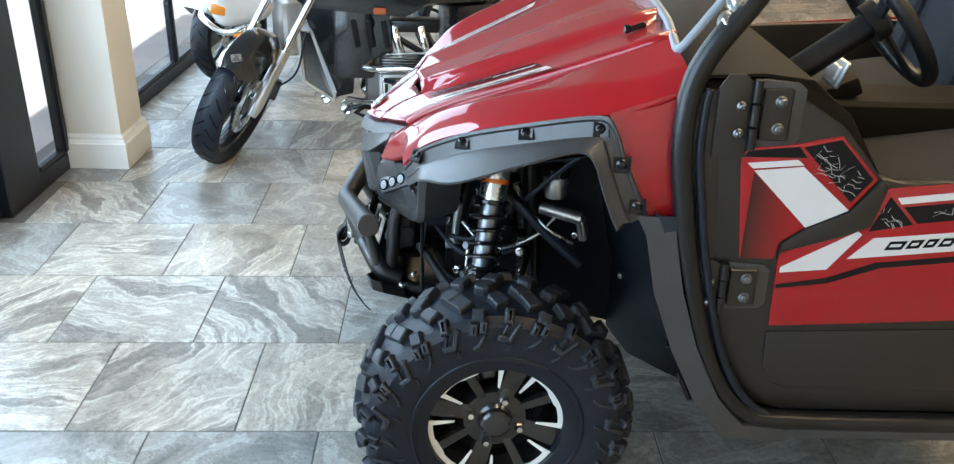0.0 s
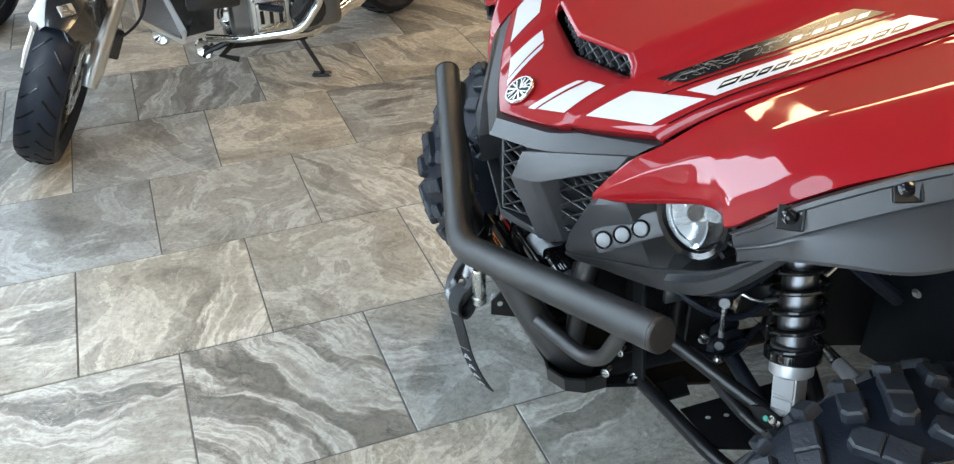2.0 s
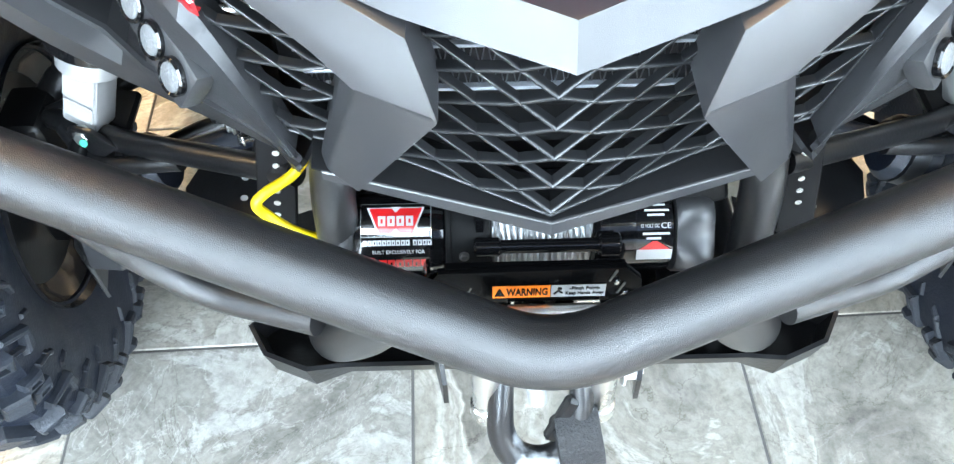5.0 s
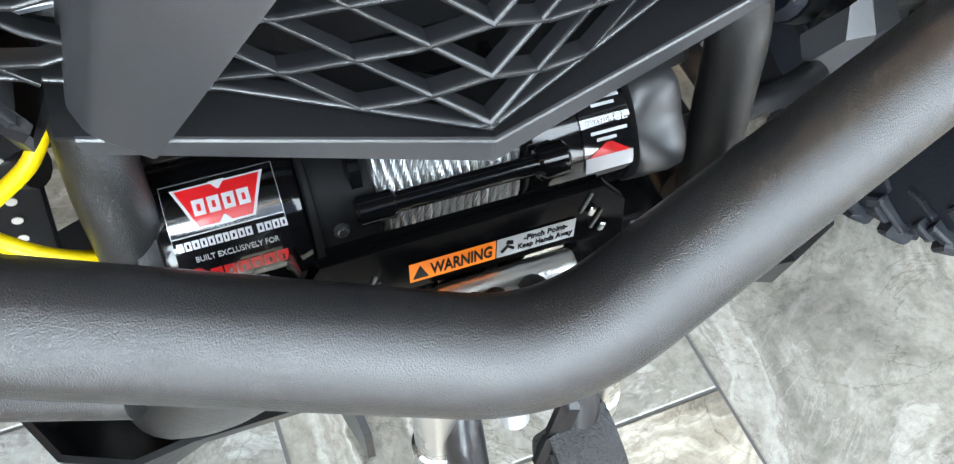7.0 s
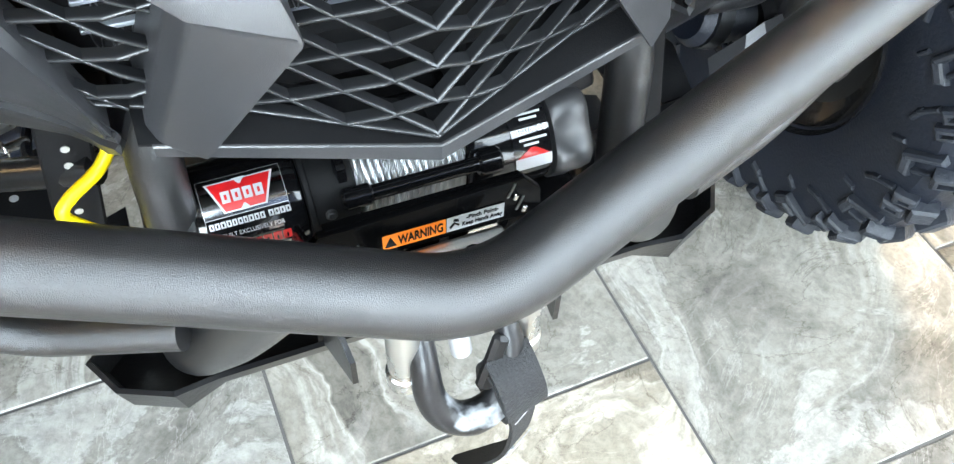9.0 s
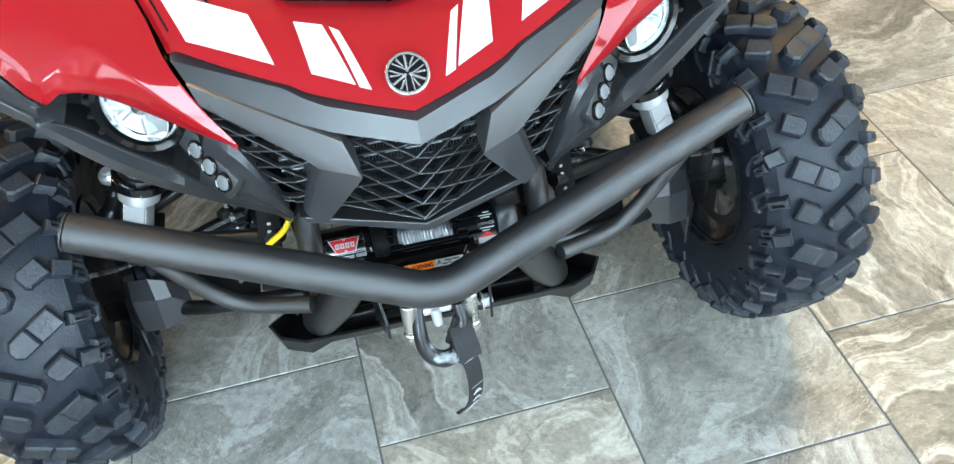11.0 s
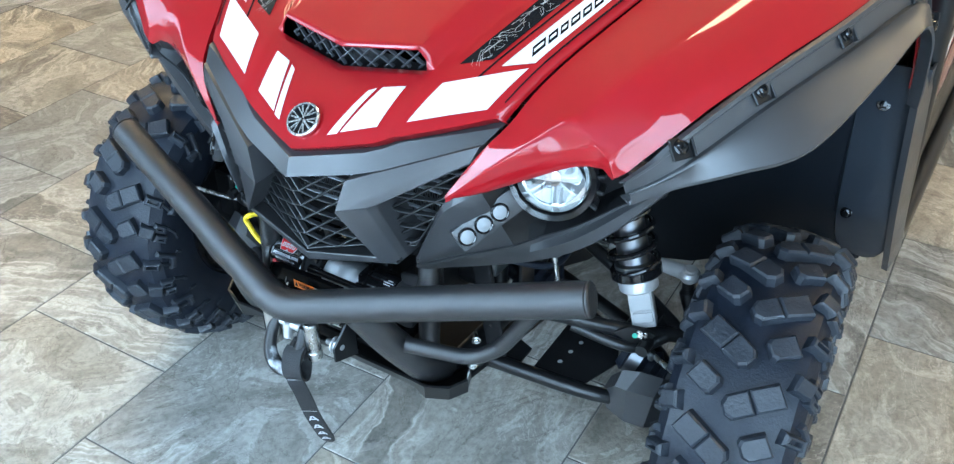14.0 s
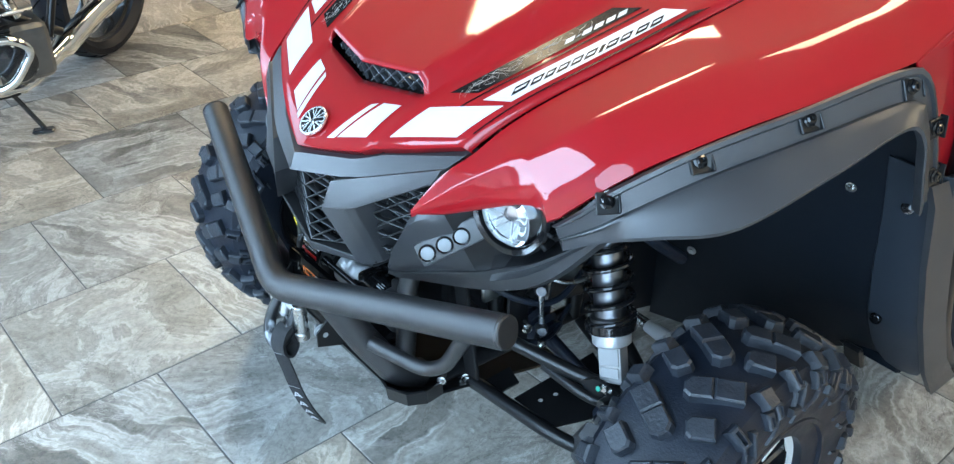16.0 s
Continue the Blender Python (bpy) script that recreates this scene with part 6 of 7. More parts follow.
# ---------------------------------------------------------------- arch liners
def liner(s):
    """Inner arch: roof under the fender, back wall towards the cab and the footwell side."""
    roof = []
    for i in range(10):
        u = i / 9
        x = 0.20 + 0.40 * u
        roof.append([(x, -0.23 - 0.02 * u, 0.72 + 0.10 * u), (x, -0.38, 0.80 + 0.10 * math.sin(math.pi * (0.2 + 0.6 * u))), (x, -0.52 - 0.06 * u, 0.85 + 0.09 * u), (x + 0.01, -0.60 - 0.08 * u, 0.87 + 0.09 * u)])
    back = []
    for i in range(16):
        v = i / 15
        line = []
        for y in (0.235, 0.30, 0.40, 0.50, 0.58, 0.62, 0.65, 0.69):
            z = 0.93 + (0.310 + 0.050 * (y - 0.3) / 0.445 - 0.93) * v
            bx = interp(z, [(0.297, 0.850), (0.38, 0.775), (0.44, 0.735), (0.51, 0.705), (0.60, 0.678), (0.75, 0.644), (0.85, 0.615), (0.93, 0.600)])
            bx = min(bx, interp(y, [(0.45, 0.700), (0.60, 0.860)]))
            dent = -0.012 * math.exp(-((z - 0.54 + 0.10 * (y - 0.35)) / 0.012) ** 2)
            line.append((bx + 0.022 - 0.20 * (0.742 - y) + dent * 0.5, -min(y, interp(z, [(0.80, 0.742), (0.85, 0.690)])), z))
        back.append(line)
    inner = [[(0.40, -0.215, 0.86), (0.42, -0.215, 0.38)], [(0.48, -0.228, 0.88), (0.52, -0.228, 0.34)], [(0.55, -0.235, 0.92), (0.66, -0.240, 0.31)]]
    bm = joined(grid(roof, 0.003), grid(back, 0.004), grid(inner, 0.003))
    return flip(bm) if s < 0 else bm


def guard_panel(s):
    """Tall moulded panel closing the back of the arch, with a rolled foot."""
    rows = []
    for i in range(20):
        v = i / 19
        z = 0.845 + (0.372 - 0.845) * v
        x = interp(z, [(0.372, 0.772), (0.42, 0.742), (0.513, 0.690), (0.60, 0.668), (0.75, 0.640), (0.85, 0.612)])
        foot = max(0.0, v - 0.86) / 0.14
        inner, outer = 0.640 + 0.022 * foot ** 2, 0.748 - 0.020 * foot ** 2
        rows.append([(x + 0.050, -inner + 0.004, z), (x + 0.012, -inner, z), (x, -inner - 0.010, z), (x - 0.002, -(inner + outer) / 2, z), (x + 0.002, -outer + 0.012, z), (x + 0.010, -outer, z), (x + 0.060, -outer - 0.002, z)])
    last = rows[-1]
    rows.append([(p[0] + 0.012, p[1] * 0.995, p[2] - 0.010) for p in last])
    rows.append([(p[0] + 0.040, p[1] * 0.995, p[2] - 0.012) for p in last])
    bm = grid(rows, 0.003)
    return flip(bm) if s < 0 else bm


for s in (1, -1):
    gp = part("guard_panel", guard_panel(s), LINER_OUT, V, "dark grey moulded panel behind the wheel", 30)
    for c in ((0.686, -0.668, 0.513), (0.634, -0.690, 0.765)):
        b = bolt_bm(c, (-1, -0.05, 0.25), 0.008, 0.005)
        part("push_clip", b if s > 0 else flip(b), GLOSS, gp)
    b = box((0.745, -0.622, 0.372), (0.012, 0.040, 0.060), pose(0, 0, 0, 0, -25, 0), 0.004)
    part("foot_bracket", b if s > 0 else flip(b), SATIN, gp)
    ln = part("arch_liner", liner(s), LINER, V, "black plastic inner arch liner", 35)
    for c, d in (((0.631, -0.309, 0.491), (-1, -0.2, -0.2)), ((0.627, -0.597, 0.763), (-1, -0.2, -0.2))):
        b = bolt_bm(c, d, 0.007, 0.006)
        part("push_clip", b if s > 0 else flip(b), STEEL, ln)

# ---------------------------------------------------------------- wheels
def wheel(y_out, s, x=AXX, steer=5):
    """Rim and knobbly tyre about the y axis, turned a little at the front; s = 1 for the left wheel."""
    w = part("wheel", lathe([(0.060, -0.02), (0.135, -0.06), (0.150, -0.075), (0.158, -0.09), (0.158, 0.055), (0.165, 0.072), (0.170, 0.080), (0.166, 0.082), (0.155, 0.074), (0.150, 0.055), (0.146, -0.055), (0.12, -0.05), (0.06, -0.012)], 64, closed=True), RIMBLACK, None, "black alloy wheel with machined edges and a knobbly tyre")
    t_prof = [(0.150, -0.080), (0.168, -0.088), (0.205, -0.098), (0.240, -0.102), (0.266, -0.098), (0.286, -0.083), (0.2955, -0.052), (0.2985, 0), (0.2955, 0.052), (0.286, 0.083), (0.266, 0.098), (0.240, 0.102), (0.205, 0.098), (0.192, 0.094), (0.190, 0.0965), (0.184, 0.0965), (0.182, 0.090), (0.172, 0.088), (0.162, 0.084), (0.150, 0.080)]
    part("tyre", lathe(t_prof, 96, closed=True), RUBBER, w, "black knobbly off-road tyre", 28)
    side_line = [(0.2985, 0.0, 0.0), (0.2955, 0.052, 0.052), (0.286, 0.083, 0.0845), (0.266, 0.098, 0.110), (0.240, 0.102, 0.136), (0.205, 0.098, 0.171), (0.168, 0.088, 0.209)]

    def on_tyre(a, along, across, up):
        """A place on the carcass: along the tread, across it from the middle over the shoulder, and outward."""
        d = abs(across)
        for p, q in zip(side_line, side_line[1:]):
            if d <= q[2] or q is side_line[-1]:
                f = (d - p[2]) / (q[2] - p[2])
                r, z = p[0] + (q[0] - p[0]) * f, p[1] + (q[1] - p[1]) * f
                break
        nr, nz = interp(d, [(0.01, 1.0), (0.045, 0.96), (0.075, 0.82), (0.095, 0.55), (0.115, 0.25), (0.145, 0.0)]), interp(d, [(0.01, 0.0), (0.045, 0.26), (0.075, 0.57), (0.095, 0.83), (0.115, 0.97), (0.145, 1.0)])
        ang = a + along / 0.30
        rr = r + nr * up
        return Vector((rr * math.cos(ang), rr * math.sin(ang), (z + nz * up) * (1 if across >= 0 else -1)))

    lugs = bmesh.new()

    def block(a, c0, x0, length, thick, turn, h, cut=0.0, pocket=False):
        """A chunky bevelled block: its middle (across, along), its size along and across its own axis, turned by degrees; cut clips two corners."""
        u = Vector((math.cos(radians(turn)), math.sin(radians(turn))))
        v = Vector((-u.y, u.x))
        L, W = length / 2, thick / 2
        base = [(-L, -W), (L - cut, -W), (L, -W + cut), (L, W - cut), (L - cut, W), (-L, W)] if cut else [(-L, -W), (L, -W), (L, W), (-L, W)]
        rings = []
        steps = [(0.0024, -0.006), (0.0018, h * 0.15), (0.0, h * 0.82), (-0.0028, h)]
        if pocket:
            steps += [(-0.0060, h), (-0.0068, h * 0.35)]
        for grow, up in steps:
            ring = []
            for p, q in base:
                pp = p + math.copysign(min(abs(grow), abs(p) * 0.9) if grow < 0 else grow, p) * (1 if grow > 0 else -1)
                qq = q + math.copysign(min(abs(grow), abs(q) * 0.9) if grow < 0 else grow, q) * (1 if grow > 0 else -1)
                w2 = u * pp + v * qq
                ring.append(lugs.verts.new(on_tyre(a, dirn * (x0 + w2.y), (c0 + w2.x) * 0.98, up)))
            rings.append(ring)
        k = len(base)
        for p, q in zip(rings, rings[1:]):
            for i in range(k):
                j = (i + 1) % k
                lugs.faces.new([p[i], p[j], q[j], q[i]])
        lugs.faces.new(rings[-1])

    dirn = s
    P = 26
    h = 2 * math.pi / P
    for i in range(P):
        a = h * i
        g = 1 if i % 2 else -1
        # V of a two-piece long arm with a clipped point and a short arm
        tilt = 31 * g
        ca, sa = math.cos(radians(31)), math.sin(radians(31))
        for d, ln, cut in ((-0.0220, 0.0395, 0.0), (0.0190, 0.0400, 0.009)):
            block(a, (-0.024 + d * ca) * g, -0.020 + d * sa, ln, 0.0335, tilt if g > 0 else 180 + tilt, 0.0175, cut)
        block(a, 0.0435 * g, -0.034, 0.038, 0.0310, 180 - tilt if g > 0 else -tilt, 0.0175, 0.006)
        for e in (1, -1):
            o = a + h * 0.30
            if e == g:
                block(o, 0.083 * e, -0.012, 0.026, 0.026, 12 * e, 0.017)
                block(o, 0.108 * e, -0.020, 0.024, 0.017, 18 * e, 0.0115, pocket=True)
                block(o, 0.110 * e, 0.004, 0.024, 0.017, 18 * e, 0.0115, pocket=True)
                block(o, 0.138 * e, -0.010, 0.030, 0.0055, 40 * e, 0.0060)
                block(o, 0.150 * e, 0.004, 0.026, 0.0050, 62 * e, 0.0050)
            else:
                block(o, 0.088 * e, -0.006, 0.030, 0.019, 8 * e, 0.017, pocket=True)
                # angular rib with a second, finer line inside it
                block(o, 0.120 * e, -0.020, 0.044, 0.0095, 32 * e, 0.0105)
                block(o, 0.134 * e, 0.004, 0.012, 0.030, 10 * e, 0.0095)
                block(o, 0.116 * e, 0.002, 0.022, 0.0050, 32 * e, 0.0070)
                block(o, 0.158 * e, -0.012, 0.018, 0.0045, 35 * e, 0.0045)
    tread = part("tread", lugs, LUG, w, "chunky V-shaped tread blocks", 28)
    tagged(tread, "chunky V-shaped tread blocks", kind="stuff")
    if s > 0:
        for z, m in ((-0.050, LINE_BLUE), (-0.041, LINE_PALE)):
            part("paint_line", lathe([(0.290, z), (0.2945 + (z + 0.045) * 0.35, z), (0.2945 + (z + 0.045) * 0.35, z + 0.0016), (0.290, z + 0.0016)], 96, closed=True), m, w, "thin coloured paint line")
    for k in range(4):
        m = pose(0, 0, 0, 0, 0, 90 * k + 26)
        # broad spoke, narrow spoke in the opening, machined bracket round the opening
        for t, h in ((45, 0.023), (0, 0.011)):
            part("spoke", moved(slab([(0.035, -h * 0.75, 0.040), (0.140, -h, 0.060), (0.153, -h * 0.9, 0.060), (0.153, h * 0.9, 0.060), (0.140, h, 0.060), (0.035, h * 0.75, 0.040)], (0, 0, -0.022), 0.002), m @ pose(0, 0, 0, 0, 0, t)), RIMBLACK, w)
        arc = []
        for j in range(13):
            a = radians(-31 + 62 * j / 12)
            ri = 0.1350 if 5 <= j <= 7 else 0.1390
            arc.append([(ri * math.cos(a), ri * math.sin(a), 0.0630), (0.1510 * math.cos(a), 0.1510 * math.sin(a), 0.0655)])
        part("machined_arc", moved(grid(arc, 0.004), m), RIMFACE, w, "bright machined accent")
        for t in (-1, 1):
            leg = slab([(0.090, -0.0022, 0.0560), (0.1480, -0.0068, 0.0660), (0.1490, 0.0060, 0.0660), (0.092, 0.0024, 0.0565)], (0, 0, 0.002))
            part("machined_leg", moved(leg, m @ pose(0, 0, 0, 0, 0, 29.5 * t)), RIMFACE, w, "bright machined accent")
    part("hub", lathe([(0.078, 0.0), (0.078, 0.030), (0.070, 0.044), (0.040, 0.046), (0.034, 0.052), (0.034, 0.066), (0.028, 0.071), (0.0, 0.071)], 40), RIMBLACK, w)
    for k in range(4):
        a = radians(70 + 90 * k)
        part("lug_nut", lathe([(0.0105, 0.040), (0.0105, 0.058), (0.007, 0.064), (0, 0.064)], 6, pose(0.058 * math.cos(a), 0.058 * math.sin(a), 0)), CHROME, w)
    part("hub_socket", lathe([(0.13, -0.055), (0.13, -0.045), (0.0, -0.045)], 32), SATIN, w)
    w.parent = V
    w.matrix_basis = Matrix.Translation((x, y_out, AXZ)) @ pose(0, 0, 0, 0, 0, steer) @ pose(0, 0, 0, 90 * s)
    return w


wheel(-0.640, 1)
wheel(0.640, -1)
# rear axle, its wheels and the rails that carry it
RX = 2.40
wheel(-0.640, 1, RX, 0)
wheel(0.640, -1, RX, 0)
part("rear_axle", joined(tube([(RX, -0.60, AXZ), (RX, 0.60, AXZ)], 0.024, 16), box((RX, 0, AXZ + 0.03), (0.24, 0.26, 0.20), bevel=0.04, seg=3)), SATIN, V)
for y in (-0.24, 0.24):
    part("chassis_rail", tube(rounded([(1.50, y, 0.375), (2.15, y, 0.390), (2.62, y, 0.470)], 0.15, 6), 0.026, 16), SATIN, V)
    part("rear_strut", tube([(2.34, y, 0.425), (RX, y * 2.1, AXZ + 0.01)], 0.016, 12), SATIN, V)

# ---------------------------------------------------------------- cab side: pillar, door, sill
pill = curve_pts([(0.860, -0.700, 1.420), (0.760, -0.712, 1.260), (0.690, -0.720, 1.165), (0.658, -0.726, 1.090), (0.652, -0.730, 0.980), (0.665, -0.734, 0.880), (0.690, -0.738, 0.740), (0.738, -0.740, 0.560), (0.790, -0.742, 0.450), (0.850, -0.742, 0.392), (0.930, -0.742, 0.374), (1.30, -0.742, 0.372), (1.75, -0.742, 0.372)], 6)
for s in (1, -1):
    b = tube(pill, 0.022, 18)
    part("cab_tube", b if s > 0 else flip(b), SATIN, V, "black cab frame tube")
    b = tube([Vector(p) + Vector((0.033, -0.006, 0.004)) for p in pill[18:60]], 0.009, 10)
    part("door_seal", b if s > 0 else flip(b), RUBBER, V)
    sill = grid([[(0.578, -0.738, 0.842), (0.652, -0.744, 0.838)], [(0.600, -0.743, 0.800), (0.658, -0.752, 0.800)], [(0.625, -0.748, 0.68), (0.680, -0.758, 0.69)], [(0.672, -0.752, 0.55), (0.722, -0.762, 0.56)], [(0.735, -0.756, 0.42), (0.780, -0.766, 0.44)], [(0.800, -0.756, 0.335), (0.840, -0.766, 0.372)], [(0.940, -0.752, 0.322), (0.940, -0.764, 0.362)]], 0.012)
    part("sill_guard", sill if s > 0 else flip(sill), PLASTIC, V, "black plastic sill guard", 40)
    rs = box((1.36, -0.735, 0.352), (0.86, 0.05, 0.030), None, 0.008, 2)
    part("rocker_rail", rs if s > 0 else flip(rs), PLASTIC, V)


def on_door(pts, y=-0.7405):
    return [(x, y, z) for x, z in pts]


def door_side(s):
    fl = (lambda b: b) if s > 0 else flip
    shell = slab(on_door([(0.715, 1.005), (0.720, 1.060), (0.780, 1.085), (0.865, 1.080), (0.960, 1.020), (1.040, 0.925), (1.09, 0.915), (1.66, 0.945), (1.70, 0.90), (1.70, 0.42), (1.66, 0.392), (0.93, 0.392), (0.860, 0.410), (0.805, 0.470), (0.760, 0.580), (0.722, 0.740), (0.705, 0.880)], -0.700), (0, -0.030, 0), 0.006)
    d = part("cab_door", fl(shell), DOORBLACK, V, "black half door with red, white and black graphics", 24)
    lower = slab(on_door([(0.868, 0.585), (1.69, 0.615), (1.69, 0.45), (0.935, 0.448), (0.895, 0.462), (0.872, 0.50)], -0.728), (0, -0.006, 0), 0.004)
    part("lower_panel", fl(lower), DOORBLACK, d)
    redp = slab(on_door([(0.870, 0.600), (1.690, 0.645), (1.690, 0.955), (1.177, 0.918), (1.048, 0.906), (1.024, 0.826), (0.985, 0.815), (0.866, 0.781)], -0.729), (0, -0.007, 0), 0.003)
    part("door_skin", fl(redp), RED, d, "red lower door skin")
    redu = slab(on_door([(0.764, 0.967), (0.775, 0.982), (0.872, 0.993), (0.950, 1.010), (1.032, 0.925), (0.987, 0.859), (0.909, 0.822), (0.865, 0.790), (0.858, 0.753), (0.790, 0.752)], -0.7285), (0, -0.006, 0), 0.002)
    part("door_skin", fl(redu), RED, d, "red upper door skin")
    ridge = slab(on_door([(0.862, 0.753), (0.868, 0.790), (0.912, 0.822), (0.990, 0.858), (1.040, 0.925), (1.055, 0.915), (1.036, 0.828), (0.985, 0.806), (0.870, 0.770)], -0.731), (0, -0.009, 0), 0.003)
    part("belt_ridge", fl(ridge), DOORBLACK, d)
    for nm, pts, m, y in (
        ("black_patch", [(0.770, 0.966), (0.778, 0.978), (0.872, 0.988), (0.890, 0.966)], BLACK_DECAL, -0.7348),
        ("white_stripe", [(0.778, 0.954), (0.873, 0.962), (0.886, 0.951), (0.790, 0.943)], WHITE_DECAL, -0.7352),
        ("white_stripe", [(0.793, 0.939), (0.886, 0.948), (0.987, 0.860), (0.909, 0.822)], WHITE_DECAL, -0.7348),
        ("black_patch", [(0.880, 0.987), (0.949, 1.003), (1.022, 0.925), (0.987, 0.877)], BLACK_DECAL, -0.7348),
        ("white_stripe", [(0.873, 0.736), (1.013, 0.817), (1.022, 0.810), (0.965, 0.733), (0.873, 0.724)], WHITE_DECAL, -0.7365),
        ("white_stripe", [(1.001, 0.757), (1.046, 0.803), (1.46, 0.845), (1.46, 0.805)], WHITE_DECAL, -0.7365),
        ("black_patch", [(0.870, 0.697), (0.968, 0.714), (1.060, 0.750), (1.46, 0.795), (1.46, 0.782), (1.070, 0.738), (0.972, 0.702), (0.870, 0.688)], BLACK_DECAL, -0.7365),
        ("black_patch", [(1.033, 0.817), (1.062, 0.891), (1.116, 0.834)], BLACK_DECAL, -0.7365),
        ("black_patch", [(1.091, 0.870), (1.42, 0.908), (1.42, 0.872), (1.124, 0.836)], BLACK_DECAL, -0.7365),
        ("white_stripe", [(1.085, 0.876), (1.075, 0.889), (1.40, 0.930), (1.40, 0.915)], WHITE_DECAL, -0.7371)):
        part(nm, fl(slab(on_door(pts, y), (0, -0.0008, 0))), m, d)
    part("dark_fade", fl(slab(on_door([(0.793, 0.937), (0.907, 0.823), (0.863, 0.790), (0.857, 0.754), (0.791, 0.753)], -0.7348), (0, -0.0006, 0))), FADE, d, "patch fading from black to red")
    x = 1.070
    for w in (0.034, 0.026, 0.022, 0.026, 0.026, 0.026, 0.014, 0.026, 0.024):
        z = 0.778 + 0.09 * (x - 1.07)
        part("lettering_bar", fl(slab(on_door([(x, z), (x + 0.010, z + 0.019), (x + w + 0.010, z + 0.021), (x + w, z + 0.002)], -0.7374), (0, -0.0006, 0))), BLACK_DECAL, d)
        part("lettering_slot", fl(slab(on_door([(x + 0.009, z + 0.007), (x + 0.012, z + 0.013), (x + w - 0.001, z + 0.0145), (x + w - 0.004, z + 0.0085)], -0.7381), (0, -0.0004, 0))), WHITE_DECAL, d)
        x += w + 0.007
    cr = []
    for seed, count, ends, ok in (
            (3, 26, lambda r: tuple(Vector((0.900, 0.975)).lerp(Vector((1.000, 0.900)), r.random()) + Vector((0.016, 0.018)) * r.uniform(-1, 1)), lambda q: q[1] < 0.985 and -0.9 < (q[0] - 0.951) / 0.055 < 1.0 and abs((q[0] - 0.951) * 0.6 + (q[1] - 0.938) * 0.8) < 0.030),
            (4, 26, lambda r: (r.uniform(1.12, 1.40), r.uniform(0.850, 0.895)), lambda q: 1.10 < q[0] < 1.41 and 0.842 < q[1] - 0.09 * (q[0] - 1.1) < 0.868),
            (5, 8, lambda r: (r.uniform(1.045, 1.085), r.uniform(0.83, 0.86)), lambda q: 1.042 < q[0] < 1.098 and 0.824 < q[1] < 0.87)):
        for p, q in crack_lines(random.Random(seed), count, ends, 0.014, ok):
            cr.append(slab([(p[0], -0.7374, p[1]), (p[0] + 0.0009, -0.7374, p[1] + 0.0009), (q[0] + 0.0009, -0.7374, q[1] + 0.0009), (q[0], -0.7374, q[1])], (0, -0.0003, 0)))
    tagged(part("cracked_pattern", fl(joined(*cr)), GREY_DECAL, d), kind="stuff")
    for z, dx, k in ((1.050, 0.016, 1.0), (0.690, 0.002, 0.82)):
        post = slab(on_door([(0.690 + dx, z - 0.085 * k), (0.752 + dx, z - 0.085 * k), (0.752 + dx, z + 0.062 * k), (0.735 + dx, z + 0.075 * k), (0.706 + dx, z + 0.075 * k), (0.690 + dx, z + 0.050 * k)], -0.735), (0, -0.006, 0), 0.002)
        h = part("hinge", fl(post), DOORBLACK, d, "black bolted door hinge")
        fr = slab(on_door([(0.768 + dx, z - 0.066 * k), (0.842 + dx, z - 0.062 * k), (0.854 + dx, z - 0.045 * k), (0.854 + dx, z + 0.046 * k), (0.838 + dx, z + 0.060 * k), (0.768 + dx, z + 0.066 * k)], -0.727), (0, -0.007, 0), 0.004)
        part("hinge_recess", fl(fr), PLASTIC, d)
        leaf = box((0.800 + dx, -0.738, z), (0.056, 0.008, 0.100 * k), None, 0.003)
        part("hinge_leaf", fl(leaf), DOORBLACK, h)
        pin = joined(*[tube([(0.760 + dx, -0.744, z - 0.066 * k + 0.046 * k * n), (0.760 + dx, -0.744, z - 0.066 * k + 0.046 * k * n + 0.040 * k)], 0.0085, 14, 0.001) for n in range(3)])
        part("hinge_pin", fl(pin), SATIN, h)
        for dz in (0.026 * k, -0.026 * k):
            for bx, br in ((0.806, 0.0115), (0.734, 0.0095)):
                b = lathe([(br, 0), (br, 0.0025), (br * 0.78, 0.004), (br * 0.72, 0.009), (br * 0.45, 0.011), (br * 0.35, 0.0085), (0, 0.0085)], 18, facing((bx + dx, -0.7415, z + dz - (0.010 if bx < 0.75 else 0)), (0, -1, 0)))
                part("hinge_bolt", fl(b), GUNMETAL, h, "round-headed hinge bolt")
    jamb = grid([[(0.668, -0.735, 1.085), (0.722, -0.732, 1.095)], [(0.672, -0.735, 0.95), (0.722, -0.733, 0.95)], [(0.690, -0.736, 0.80), (0.735, -0.734, 0.80)], [(0.712, -0.737, 0.66), (0.752, -0.735, 0.66)], [(0.740, -0.738, 0.56), (0.77, -0.736, 0.57)]], 0.006)
    part("door_jamb", fl(jamb), DOORBLACK, V)


for s in (1, -1):
    door_side(s)

# windscreen corner, dash, wheel, seat and console, as far as they come into view
screen = [(0.655, -0.590, 1.127), (0.668, -0.40, 1.150), (0.676, 0.0, 1.158), (0.668, 0.40, 1.150), (0.655, 0.590, 1.127), (0.945, 0.545, 1.500), (0.945, -0.545, 1.500)]
ws = part("windscreen", slab(screen, (0.004, 0, -0.004)), GLASS, V, "clear windscreen with a grey edge")
ws.visible_shadow = False
